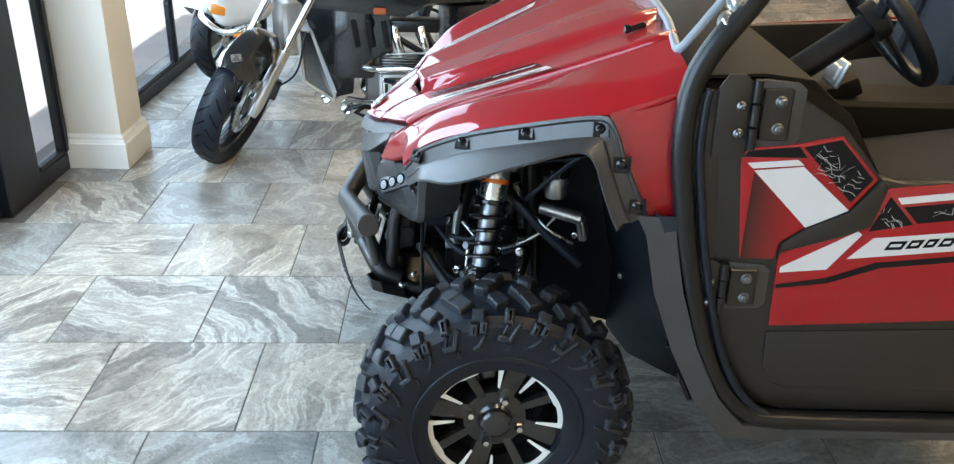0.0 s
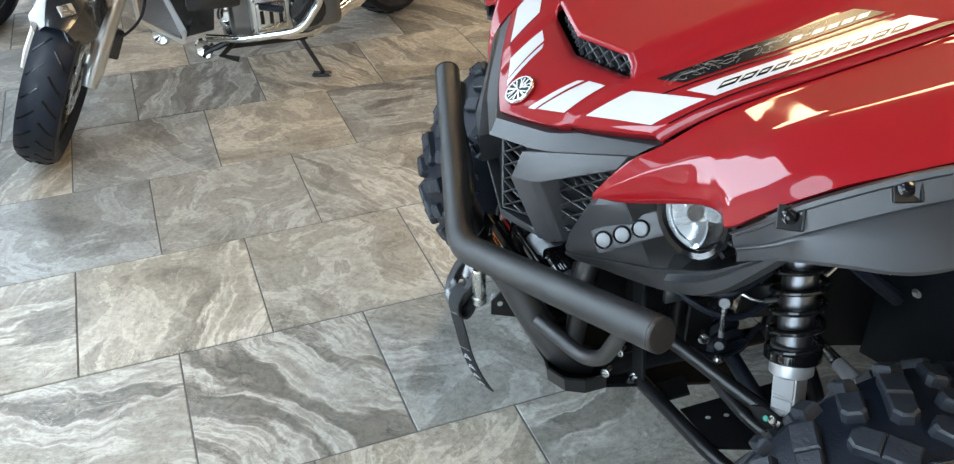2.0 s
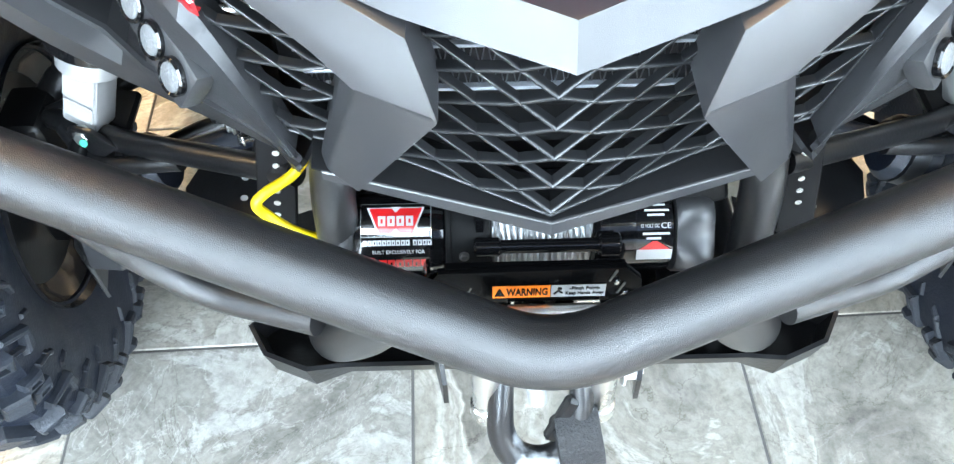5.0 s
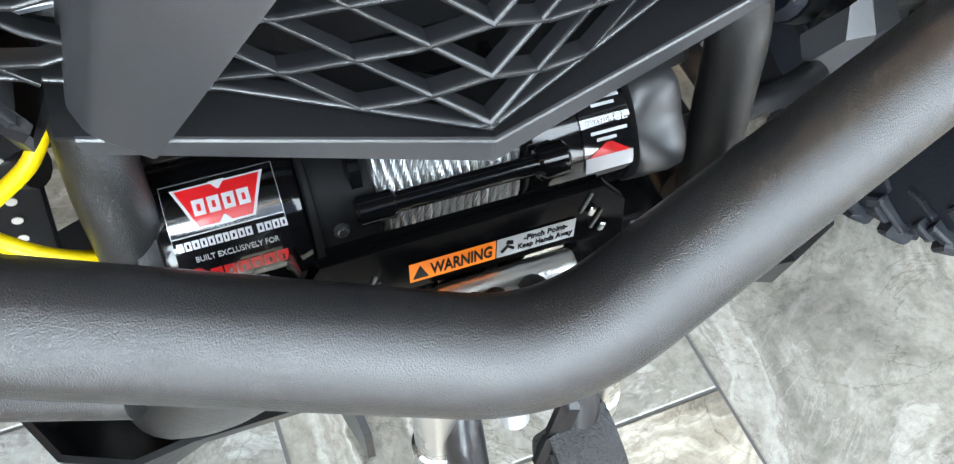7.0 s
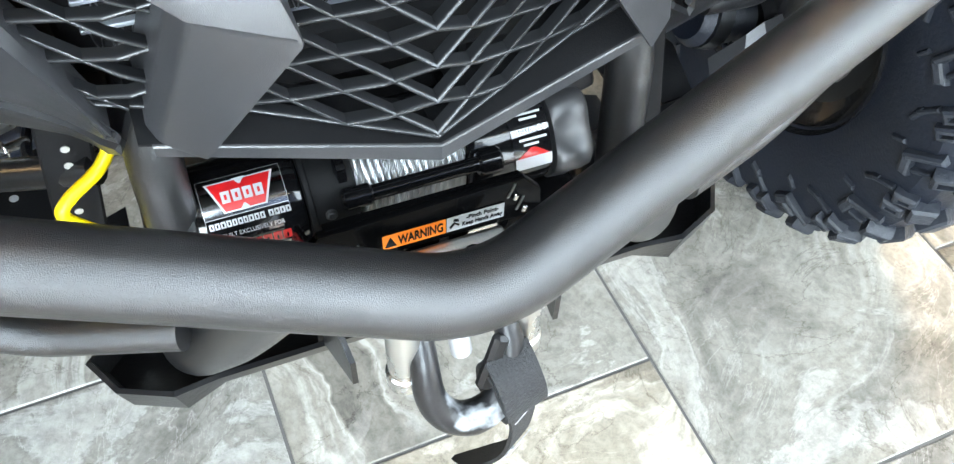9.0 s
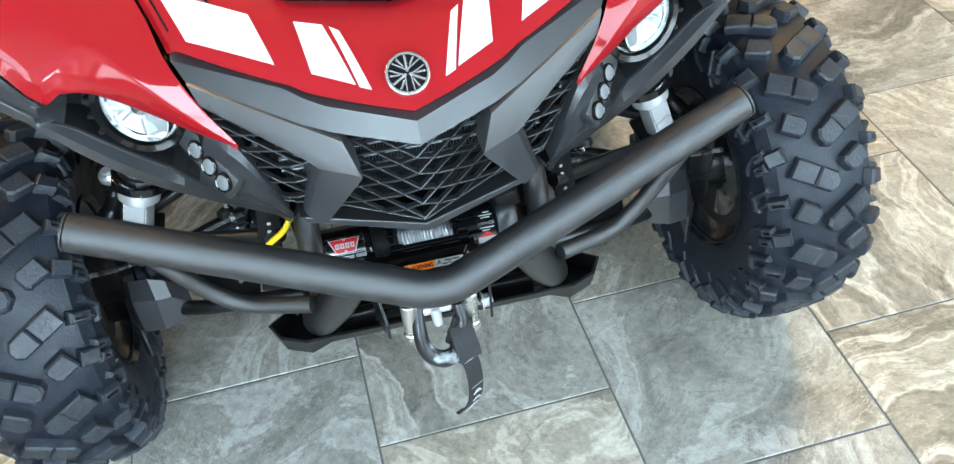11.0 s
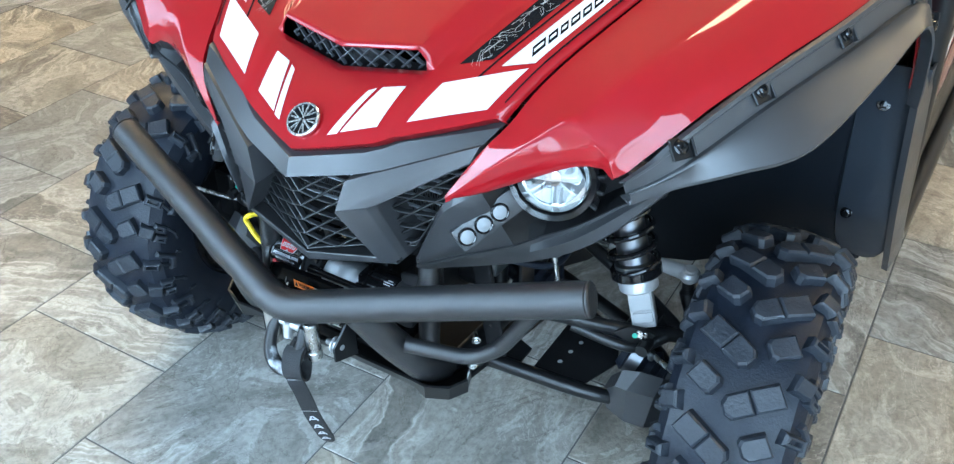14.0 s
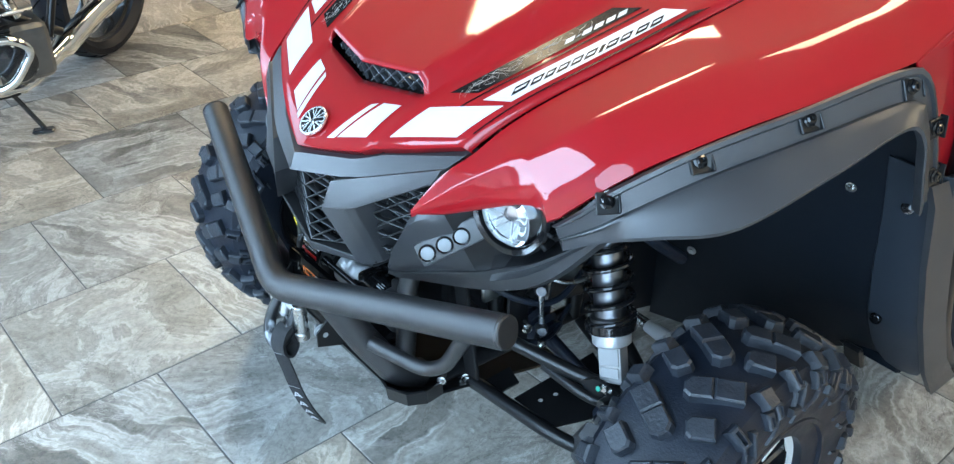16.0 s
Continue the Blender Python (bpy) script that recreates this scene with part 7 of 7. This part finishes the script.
part("windscreen_edge", tube(rounded([(0.945, -0.545, 1.500), (0.655, -0.590, 1.127), (0.668, -0.40, 1.150), (0.676, 0.0, 1.158), (0.668, 0.40, 1.150), (0.655, 0.590, 1.127), (0.945, 0.545, 1.500)], 0.03, 4), 0.0095, 10), SEAL, V)
for sd in (1, -1):
    b = slab([(0.700, -0.672, 1.095), (0.900, -0.672, 1.100), (0.985, -0.672, 1.030), (1.060, -0.672, 0.915), (1.060, -0.672, 0.60), (0.700, -0.672, 0.60)], (0, 0.02, 0), 0.004)
    part("dash_side", b if sd > 0 else flip(b), DASH, V)
for z, x in ((1.250, 0.728), (1.212, 0.716)):
    part("clamp_nut", joined(bolt_bm((x, -0.712, z), (-0.2, -0.8, 0.5), 0.017, 0.020)), STEEL, V)
part("hood_latch", joined(box((0.605, -0.355, 1.125), (0.050, 0.012, 0.012), pose(0, 0, 0, 0, -20, 0), 0.003), box((0.588, -0.355, 1.122), (0.014, 0.016, 0.018), None, 0.003)), GLOSS, V)
cowl = grid([[(0.655, y, 1.085), (0.70, y, 1.11), (0.80, y, 1.115), (0.90, y * 0.98, 1.10), (0.98, y * 0.97, 1.03), (1.0, y * 0.96, 0.90), (0.98, y * 0.95, 0.62)] for y in (-0.69, -0.60, -0.4, -0.2, 0.0, 0.2, 0.4, 0.60, 0.69)], 0.006)
part("dashboard", cowl, DASH, V, "black moulded dashboard")
part("cab_floor", box((1.28, 0, 0.372), (1.02, 1.40, 0.03), None, 0.006), LINER, V)
part("firewall", box((0.71, 0, 0.80), (0.02, 1.02, 0.50), None, 0.006), LINER, V)
part("footwell", box((0.97, 0, 0.43), (0.30, 1.16, 0.10), None, 0.02, 2), LINER, V)
st = part("steering_wheel", lathe([(0.165 + 0.017 * math.cos(2 * math.pi * k / 14), 0.017 * math.sin(2 * math.pi * k / 14)) for k in range(14)], 48, facing((1.135, -0.37, 1.165), (0.80, 0, 0.60)), closed=True), PLASTIC2, V, "thick black steering wheel")
sp = [moved(box((0.085, 0, 0), (0.15, 0.028, 0.012), None, 0.004), facing((1.125, -0.37, 1.158), (0.80, 0, 0.60)) @ pose(0, 0, 0, 0, 0, a)) for a in (-90, 30, 150)]
part("steering_spokes", joined(*sp, lathe([(0.045, -0.02), (0.045, 0.012), (0.035, 0.02), (0, 0.02)], 28, facing((1.12, -0.37, 1.155), (0.80, 0, 0.60))), tube([(1.115, -0.37, 1.15), (0.94, -0.37, 1.02)], 0.03, 16)), PLASTIC2, V)
con = joined(box((1.30, -0.02, 0.72), (0.62, 0.20, 0.36), None, 0.03, 3), box((1.19, -0.05, 0.915), (0.10, 0.09, 0.05), pose(0, 0, 0, 0, -25, 0), 0.01, 2))
part("centre_console", con, DASH, V, "black centre console")
part("shift_bezel", joined(box((1.15, -0.13, 0.98), (0.012, 0.10, 0.07), pose(0, 0, 0, 0, 20, 0), 0.004), box((1.145, -0.13, 0.98), (0.014, 0.065, 0.04), pose(0, 0, 0, 0, 20, 0), 0.004)), ALU, V)
for y in (-0.37, 0.33):
    seat = part("cab_seat", joined(box((1.42, y, 0.78), (0.50, 0.46, 0.13), pose(0, 0, 0, 0, -8, 0), 0.04, 4)), SEATFAB, V, "dark vinyl bucket seat")
    bk = joined(box((1.70, y, 1.10), (0.13, 0.46, 0.62), pose(0, 0, 0, 0, 14, 0), 0.045, 4), box((1.66, y - 0.19, 1.06), (0.12, 0.09, 0.46), pose(0, 0, 0, 0, 14, 0), 0.03, 3), box((1.66, y + 0.19, 1.06), (0.12, 0.09, 0.46), pose(0, 0, 0, 0, 14, 0), 0.03, 3))
    part("backrest", bk, SEATFAB, seat)
    part("seat_base", box((1.42, y, 0.55), (0.44, 0.40, 0.33), None, 0.02, 2), PLASTIC2, seat)
part("rear_bulkhead", box((1.80, 0, 0.75), (0.02, 1.36, 0.74), None, 0.006), LINER, V)

# ---------------------------------------------------------------- motorcycles by the window
def cycle_wheel(parent, centre, axle, up, R=0.30, w=0.062, spokes=5):
    m = facing(centre, axle, up)
    rim = part("wheel", lathe([(R - 0.085, -0.030), (R - 0.068, -0.034), (R - 0.062, -0.030), (R - 0.070, 0), (R - 0.062, 0.030), (R - 0.068, 0.034), (R - 0.085, 0.030), (R - 0.092, 0.0)], 48, m, closed=True), RIMBLACK, parent, "cast motorcycle wheel")
    prof = [(R - 0.070, -w * 0.60), (R - 0.045, -w * 0.92), (R - 0.020, -w * 0.86), (R - 0.005, -w * 0.5), (R, 0), (R - 0.005, w * 0.5), (R - 0.020, w * 0.86), (R - 0.045, w * 0.92), (R - 0.070, w * 0.60)]
    part("tyre", lathe(prof, 64, m, closed=True), RUBBER, rim, "black road tyre with angled grooves")
    gr = []
    for k in range(26):
        for s in (1, -1):
            a = 2 * math.pi * (k + (0.5 if s > 0 else 0)) / 26
            p = []
            for j in range(5):
                t = j / 4
                aa = a + 0.17 * t
                z = s * w * (0.12 + 0.62 * t)
                rr = interp(abs(z), [(0, R), (w * 0.5, R - 0.005), (w * 0.86, R - 0.020)]) + 0.0002
                p.append((rr * math.cos(aa), rr * math.sin(aa), z))
            gr.append(tube(p, 0.0036, 5))
    part("tread_pattern", moved(joined(*gr), m), BLACK_DECAL, rim)
    part("rim_edge", lathe([(R - 0.066, 0.030), (R - 0.062, 0.034), (R - 0.074, 0.035), (R - 0.074, 0.031)], 48, m, closed=True), MACHINED, rim)
    sp = [moved(slab([(0.03, -0.016, -0.012), (R - 0.085, -0.009, -0.010), (R - 0.085, 0.009, -0.010), (0.03, 0.016, -0.012)], (0, 0, 0.022), 0.003), m @ pose(0, 0, 0, 0, 0, 360 / spokes * k + 12)) for k in range(spokes)]
    for b in sp:
        part("spoke", b, GREYBIKE, rim)
    part("hub", lathe([(0.045, -0.05), (0.045, 0.05)], 24, m), GREYBIKE, rim)
    part("brake_disc", lathe([(0.075, 0.050), (0.135, 0.050), (0.135, 0.055), (0.075, 0.055)], 40, m, closed=True), STEEL, rim, "drilled steel brake disc")
    holes = [lathe([(0.006, 0.0552), (0.006, 0.0558), (0, 0.0558)], 8, m @ pose(0.105 * math.cos(a), 0.105 * math.sin(a), 0)) for a in [2 * math.pi * k / 16 for k in range(16)]]
    part("disc_holes", joined(*holes), GREYBIKE, rim)
    return rim


M1 = thing("motorcycle", "graphite touring motorcycle with crash bars on its side stand", "motorcycle", "motorcycles")
C1, N1, U1 = Vector((-0.877, 1.783, 0.295)), Vector((0.902, -0.176, -0.394)).normalized(), Vector((0.39, 0.16, 0.90)).normalized()
cycle_wheel(M1, C1, N1, U1, 0.313, 0.070)
FK = (Vector((-0.560, 1.900, 0.680)) - (C1 + N1 * 0.092)).normalized()
for s in (1, -1):
    b0 = C1 + N1 * 0.092 * s
    part("fork_leg", tube([b0 - FK * 0.03, b0 + FK * 0.02, b0 + FK * 0.30, b0 + FK * 0.31], [0.024, 0.031, 0.028, 0.026], 16), ALU, M1, "grey fork slider")
    part("fork_tube", tube([b0 + FK * 0.30, b0 + FK * 0.75], 0.0175, 16), CHROME, M1)
    part("brake_caliper", box(b0 + FK * 0.10 + Vector((0.05, 0.03, 0.0)) + N1 * -0.012 * s, (0.05, 0.05, 0.10), pose(0, 0, 0, 0, 25, 10), 0.010, 2), GREYBIKE, M1)
part("brake_hose", tube(curve_pts([C1 + N1 * 0.10 + FK * 0.10, C1 + N1 * 0.12 + FK * 0.2 + Vector((0.07, 0.03, 0)), C1 + N1 * 0.10 + FK * 0.42 + Vector((0.04, 0, 0))], 8), 0.005, 8), RUBBER, M1)
mf = facing(C1, N1, U1)
rows = []
for i in range(19):
    a = radians(30 + 112 * i / 18)
    wid = 0.098 * min(1.0, 0.62 + 1.3 * math.sin(math.pi * i / 18))
    row = []
    for k in range(9):
        v = -1 + 2 * k / 8
        r = 0.336 + 0.026 * (1 - v * v) - (0.085 * max(0, abs(v) - 0.6) / 0.4)
        row.append(mf @ Vector((-r * math.cos(a), r * math.sin(a), v * wid)))
    rows.append(row)
part("front_mudguard", grid(rows, 0.004), GREYBIKE, M1, "graphite painted front mudguard")
part("mudguard_plate", moved(box((0, 0, 0), (0.045, 0.036, 0.004), None, 0.002), facing(mf @ Vector((-0.366 * math.cos(radians(40)), 0.366 * math.sin(radians(40)), 0.012)), mf.to_3x3() @ Vector((-math.cos(radians(40)), math.sin(radians(40)), 0.15)))), STEEL, M1)
# radiator in a pale frame, side panel with three slots, upper fairing
RC = [Vector(p) for p in ((-0.622, 2.085, 0.580), (-0.618, 2.13, 0.311), (-0.480, 2.172, 0.195), (-0.470, 2.165, 0.240), (-0.575, 2.11, 0.560))]
part("radiator", slab(RC, (0.05, 0.06, 0.02), 0.003), mat("bike_radiator", (0.72, 0.77, 0.84), 0.45, 0.0, bump=0.5, bump_scale=200), M1, "silver-blue radiator core")
for k in range(26):
    f = (k + 0.5) / 26
    p, q = RC[0].lerp(RC[4], f), (RC[1].lerp(RC[2], f))
    part("fin", tube([p + Vector((-0.002, -0.003, 0)), q + Vector((-0.002, -0.003, 0))], 0.0010, 4), SATIN, M1)
for a, b in ((0, 1), (1, 2), (2, 3), (0, 4)):
    part("radiator_edge", tube([RC[a] + Vector((-0.004, -0.012, 0)), RC[b] + Vector((-0.004, -0.012, 0))], 0.008, 8), TRIM, M1)
panel = [(-0.609, 2.10, 0.692), (-0.567, 2.13, 0.514), (-0.515, 2.16, 0.330), (-0.478, 2.180, 0.205), (-0.371, 2.075, 0.258), (-0.351, 2.055, 0.412), (-0.162, 2.04, 0.477), (-0.182, 2.03, 0.728)]
pn = part("side_panel", slab(panel, (0.0, 0.03, 0.0), 0.008), GREYBIKE, M1, "dark slotted side panel")
for k in range(3):
    x = -0.365 + 0.072 * k
    part("slot", slab([(x, 2.034, 0.635 - 0.004 * k), (x + 0.026, 2.034, 0.635), (x + 0.046, 2.038, 0.505), (x + 0.020, 2.038, 0.500)], (0, -0.006, 0), 0.002), BLACK_DECAL, pn)
part("upper_fairing", slab([(-0.66, 1.98, 0.760), (-0.56, 1.98, 0.690), (-0.10, 1.98, 0.655), (0.02, 1.98, 0.72), (0.0, 1.98, 0.98), (-0.45, 1.98, 1.05)], (0.0, 0.42, 0.0), 0.03), GREYBIKE, M1, "graphite upper fairing")
part("side_marker", box((-0.215, 1.972, 0.690), (0.060, 0.012, 0.032), None, 0.004), mat("dark_amber", (0.30, 0.07, 0.02), 0.2), M1)
part("inner_fairing", box((-0.36, 2.22, 0.52), (0.20, 0.36, 0.36), None, 0.03, 2), GREYBIKE, M1)
# engine
eng = part("engine", joined(box((-0.14, 2.18, 0.31), (0.34, 0.22, 0.20), None, 0.03, 3), box((0.02, 2.16, 0.33), (0.16, 0.24, 0.20), None, 0.04, 3)), ENGINE, M1, "dull cast engine with fins")
part("cylinder_cover", lathe([(0.050, -0.04), (0.062, -0.03), (0.062, 0.010), (0.058, 0.020), (0.050, 0.026), (0.044, 0.023), (0.0, 0.028)], 32, facing((-0.290, 2.165, 0.282), (-0.22, -1, 0.08))), CHROME, eng, "round chrome engine cover")
part("timing_cover", box((-0.165, 2.065, 0.300), (0.15, 0.05, 0.15), None, 0.018, 3), ALU, eng)
part("timing_cover", box((-0.165, 2.040, 0.300), (0.11, 0.02, 0.11), None, 0.010, 3), MACHINED, eng)
part("clutch_cover", lathe([(0.070, -0.03), (0.070, 0.012), (0.062, 0.024), (0.030, 0.030), (0.0, 0.030)], 28, facing((-0.030, 2.055, 0.305), (0, -1, 0.05))), GREYBIKE, eng)
for k in range(6):
    a = radians(30 + 60 * k)
    part("cover_bolt", bolt_bm((-0.030 + 0.062 * math.cos(a), 2.038, 0.305 + 0.062 * math.sin(a)), (0, -1, 0), 0.005, 0.005), CHROME, eng)
for x in (-0.225, -0.105):
    for z in (0.240, 0.360):
        part("cover_bolt", bolt_bm((x, 2.038, z), (0, -1, 0), 0.005, 0.006), CHROME, eng)
for k in range(3):
    part("dark_slot", box((-0.165 + 0.034 * (k - 1), 2.029, 0.300), (0.014, 0.004, 0.05), None, 0.001), SATIN, eng)
part("cylinder_head", box((-0.13, 2.10, 0.425), (0.18, 0.14, 0.07), None, 0.015, 2), ALU, eng)
for k in range(5):
    part("fin", box((-0.13, 2.08, 0.402 + 0.013 * k), (0.20, 0.15, 0.004), None, 0.001), SATIN, eng)
for x in (-0.15, -0.02):
    part("intake", tube(curve_pts([(x + 0.03, 2.06, 0.46), (x + 0.01, 2.05, 0.52), (x - 0.01, 2.07, 0.60)], 5), 0.020, 14), CHROME, eng)
part("air_box", box((-0.06, 2.12, 0.600), (0.24, 0.12, 0.06), None, 0.015, 2), SATIN, eng)
part("linkage", tube([(-0.20, 2.03, 0.47), (0.06, 2.03, 0.485)], 0.006, 8), STEEL, eng)
part("sump", box((-0.18, 2.18, 0.195), (0.30, 0.18, 0.05), None, 0.015, 2), SATIN, eng)
part("centre_stand", joined(tube([(-0.30, 2.10, 0.20), (-0.36, 2.06, 0.165), (-0.30, 2.04, 0.150)], 0.012, 8), tube([(-0.33, 2.12, 0.19), (-0.42, 2.12, 0.16)], 0.012, 8)), SATIN, eng)
for c in ((-0.560, 2.40, 0.150), (-0.41, 2.14, 0.170)):
    part("horn", lathe([(0.010, -0.03), (0.026, -0.02), (0.040, 0.0), (0.042, 0.008), (0.034, 0.010), (0.012, -0.004), (0.0, -0.004)], 24, facing(c, (-0.55, -0.8, 0.1))), CHROME, M1, "chrome horn")
part("crash_bar", tube(rounded([(-0.369, 2.106, 0.394), (-0.25, 1.99, 0.405), (-0.045, 1.95, 0.424), (0.012, 1.95, 0.375), (-0.073, 1.97, 0.255), (-0.28, 2.03, 0.228), (-0.400, 2.10, 0.225)], 0.05, 7), 0.0145, 16), CHROME, M1, "chrome tubular crash bar")
part("foot_peg", tube([(-0.20, 2.02, 0.345), (-0.135, 1.95, 0.350)], 0.013, 12, 0.003), RUBBER, M1)
part("exhaust", tube(curve_pts([(-0.24, 2.06, 0.250), (-0.05, 2.10, 0.200), (0.14, 2.18, 0.265), (0.43, 2.50, 0.305), (0.92, 2.98, 0.33)], 8), [0.020] * 9 + [0.030] * 8 + [0.042] * 16, 20), CHROME, M1, "long chrome exhaust")
part("side_stand", joined(tube([(-0.08, 2.13, 0.22), (0.02, 2.14, 0.012)], 0.009, 10), box((0.012, 2.135, 0.008), (0.075, 0.035, 0.015), pose(0, 0, 0, 0, 0, -20), 0.005)), GREYBIKE, M1, "black folded-out side stand")
part("seat", box((0.40, 2.62, 0.76), (0.75, 0.30, 0.12), pose(0, 0, 0, 0, 0, 35), 0.05, 3), SEATFAB, M1)
part("side_cover", box((0.22, 2.30, 0.58), (0.30, 0.22, 0.22), pose(0, 0, 0, 0, 0, 30), 0.03, 2), GREYBIKE, M1)
part("tank", box((0.05, 2.24, 0.80), (0.50, 0.30, 0.22), pose(0, 0, 0, 0, 0, 19), 0.08, 4), GREYBIKE, M1)
part("frame_tube", joined(tube([(-0.34, 2.08, 0.66), (0.15, 2.10, 0.36)], 0.016, 12), tube([(0.10, 2.08, 0.36), (0.20, 2.14, 0.62)], 0.014, 12)), SATIN, M1)
cycle_wheel(M1, Vector((0.47, 2.78, 0.30)), Vector((0.57, -0.82, -0.06)), Vector((0.05, 0.1, 1)), 0.30, 0.085)
part("saddle_bag", box((0.66, 2.66, 0.72), (0.46, 0.18, 0.34), pose(0, 0, 0, 0, 0, 35), 0.05, 3), GREYBIKE, M1)

M2 = thing("motorcycle", "white touring motorcycle with chrome trim parked by the window", "motorcycle", "motorcycles")
C2, N2 = Vector((-1.265, 3.180, 0.300)), Vector((0.90, -0.42, -0.10)).normalized()
cycle_wheel(M2, C2, N2, Vector((0.1, 0.1, 1)), 0.30, 0.075)
rows = []
for i in range(13):
    a = radians(25 + 110 * i / 12)
    row = []
    for k in range(9):
        v = -1 + 2 * k / 8
        r = 0.345 + 0.05 * (1 - v * v) - 0.10 * max(0, abs(v) - 0.75) / 0.25
        row.append(facing(C2, N2, (0.1, 0.1, 1)) @ Vector((-r * math.cos(a), r * math.sin(a), v * 0.11)))
    rows.append(row)
part("front_mudguard", grid(rows, 0.005), WHITEBIKE, M2, "white painted mudguard")
part("nose_fairing", box((-1.13, 2.89, 0.625), (0.34, 0.34, 0.38), pose(0, 0, 0, 0, -8, 25), 0.11, 5), WHITEBIKE, M2, "white front fairing")
part("chrome_trim", tube(rounded([(-0.99, 2.80, 0.440), (-1.05, 2.71, 0.425), (-1.18, 2.69, 0.405), (-1.30, 2.74, 0.490), (-1.34, 2.95, 0.50)], 0.06, 6), 0.018, 14), CHROME, M2)
part("indicator", box((-1.190, 2.715, 0.535), (0.085, 0.05, 0.055), pose(0, 0, 0, 0, 12, 10), 0.012, 2), AMBER, M2, "amber indicator")
part("indicator", box((-1.09, 2.700, 0.400), (0.05, 0.03, 0.022), pose(0, 0, 0, 0, 0, 10), 0.006, 2), AMBER, M2)
part("engine", box((-0.75, 3.30, 0.36), (0.50, 0.34, 0.34), pose(0, 0, 0, 0, 0, 25), 0.05, 3), ALU, M2)
part("body", box((-0.50, 3.42, 0.74), (1.10, 0.34, 0.34), pose(0, 0, 0, 0, 0, 25), 0.10, 4), WHITEBIKE, M2)
cycle_wheel(M2, Vector((0.10, 3.72, 0.30)), Vector((0.42, -0.90, -0.05)), Vector((0, 0, 1)), 0.30, 0.075)
for s in (1, -1):
    part("fork_leg", tube([C2 + N2 * 0.10 * s, C2 + N2 * 0.10 * s + Vector((0.20, 0.05, 0.40))], 0.022, 14), CHROME, M2)

# ---------------------------------------------------------------- floor tiles
PT, TA, OX, OY = 0.46, radians(1.9), -0.185, 0.598
TILE = tile_material("porcelain_tile", False)
TILE_FAR = tile_material("porcelain_tile_far", True)


def tile_bm():
    h = (PT - 0.0042) / 2
    bm = bmesh.new()
    ringz = [(h, -0.006), (h, -0.0012), (h - 0.0014, 0.0)]
    rings = [[bm.verts.new((sx * r, sy * r, z)) for sx, sy in ((-1, -1), (1, -1), (1, 1), (-1, 1))] for r, z in ringz]
    for a, b in zip(rings, rings[1:]):
        for k in range(4):
            bm.faces.new([a[k], a[(k + 1) % 4], b[(k + 1) % 4], b[k]])
    bm.faces.new(rings[-1])
    return bm


tm = bpy.data.meshes.new("tile")
tb = tile_bm()
tb.to_mesh(tm)
tm.materials.append(TILE)
spots = []
for r in range(-14, 18):
    for c in range(-8, 16):
        a, b = c + 0.5 + (0.5 if r % 2 == 0 else 0.0), r + 0.5
        x = OX + PT * (a * math.cos(TA) - b * math.sin(TA))
        y = OY + PT * (a * math.sin(TA) + b * math.cos(TA))
        if WX - 0.16 < x < X1 + 0.1 and Y0 < y < Y1:
            spots.append((x, y))
spots.sort(key=lambda p: (p[0] + 0.3) ** 2 + (p[1] - 0.8) ** 2)
rt = random.Random(5)
for x, y in spots[:290]:
    t = new("tile", tm)
    t.parent = floor
    t.location = (x, y, rt.uniform(-0.0004, 0.0004))
    t.rotation_euler = (rt.uniform(-0.0008, 0.0008), rt.uniform(-0.0008, 0.0008), TA)
verts, faces = [], []
src = [v.co.copy() for v in tb.verts]
fidx = [[v.index for v in f.verts] for f in tb.faces]
for x, y in spots[290:]:
    k = len(verts)
    m = pose(x, y, 0, 0, 0, math.degrees(TA))
    verts += [tuple(m @ v) for v in src]
    faces += [[k + i for i in f] for f in fidx]
tb.free()
fm = bpy.data.meshes.new("tiles_far")
fm.from_pydata(verts, [], faces)
fm.materials.append(TILE_FAR)
tagged(new("tiles_far", fm), "grey stone-look floor tiles further off", kind="stuff").parent = floor
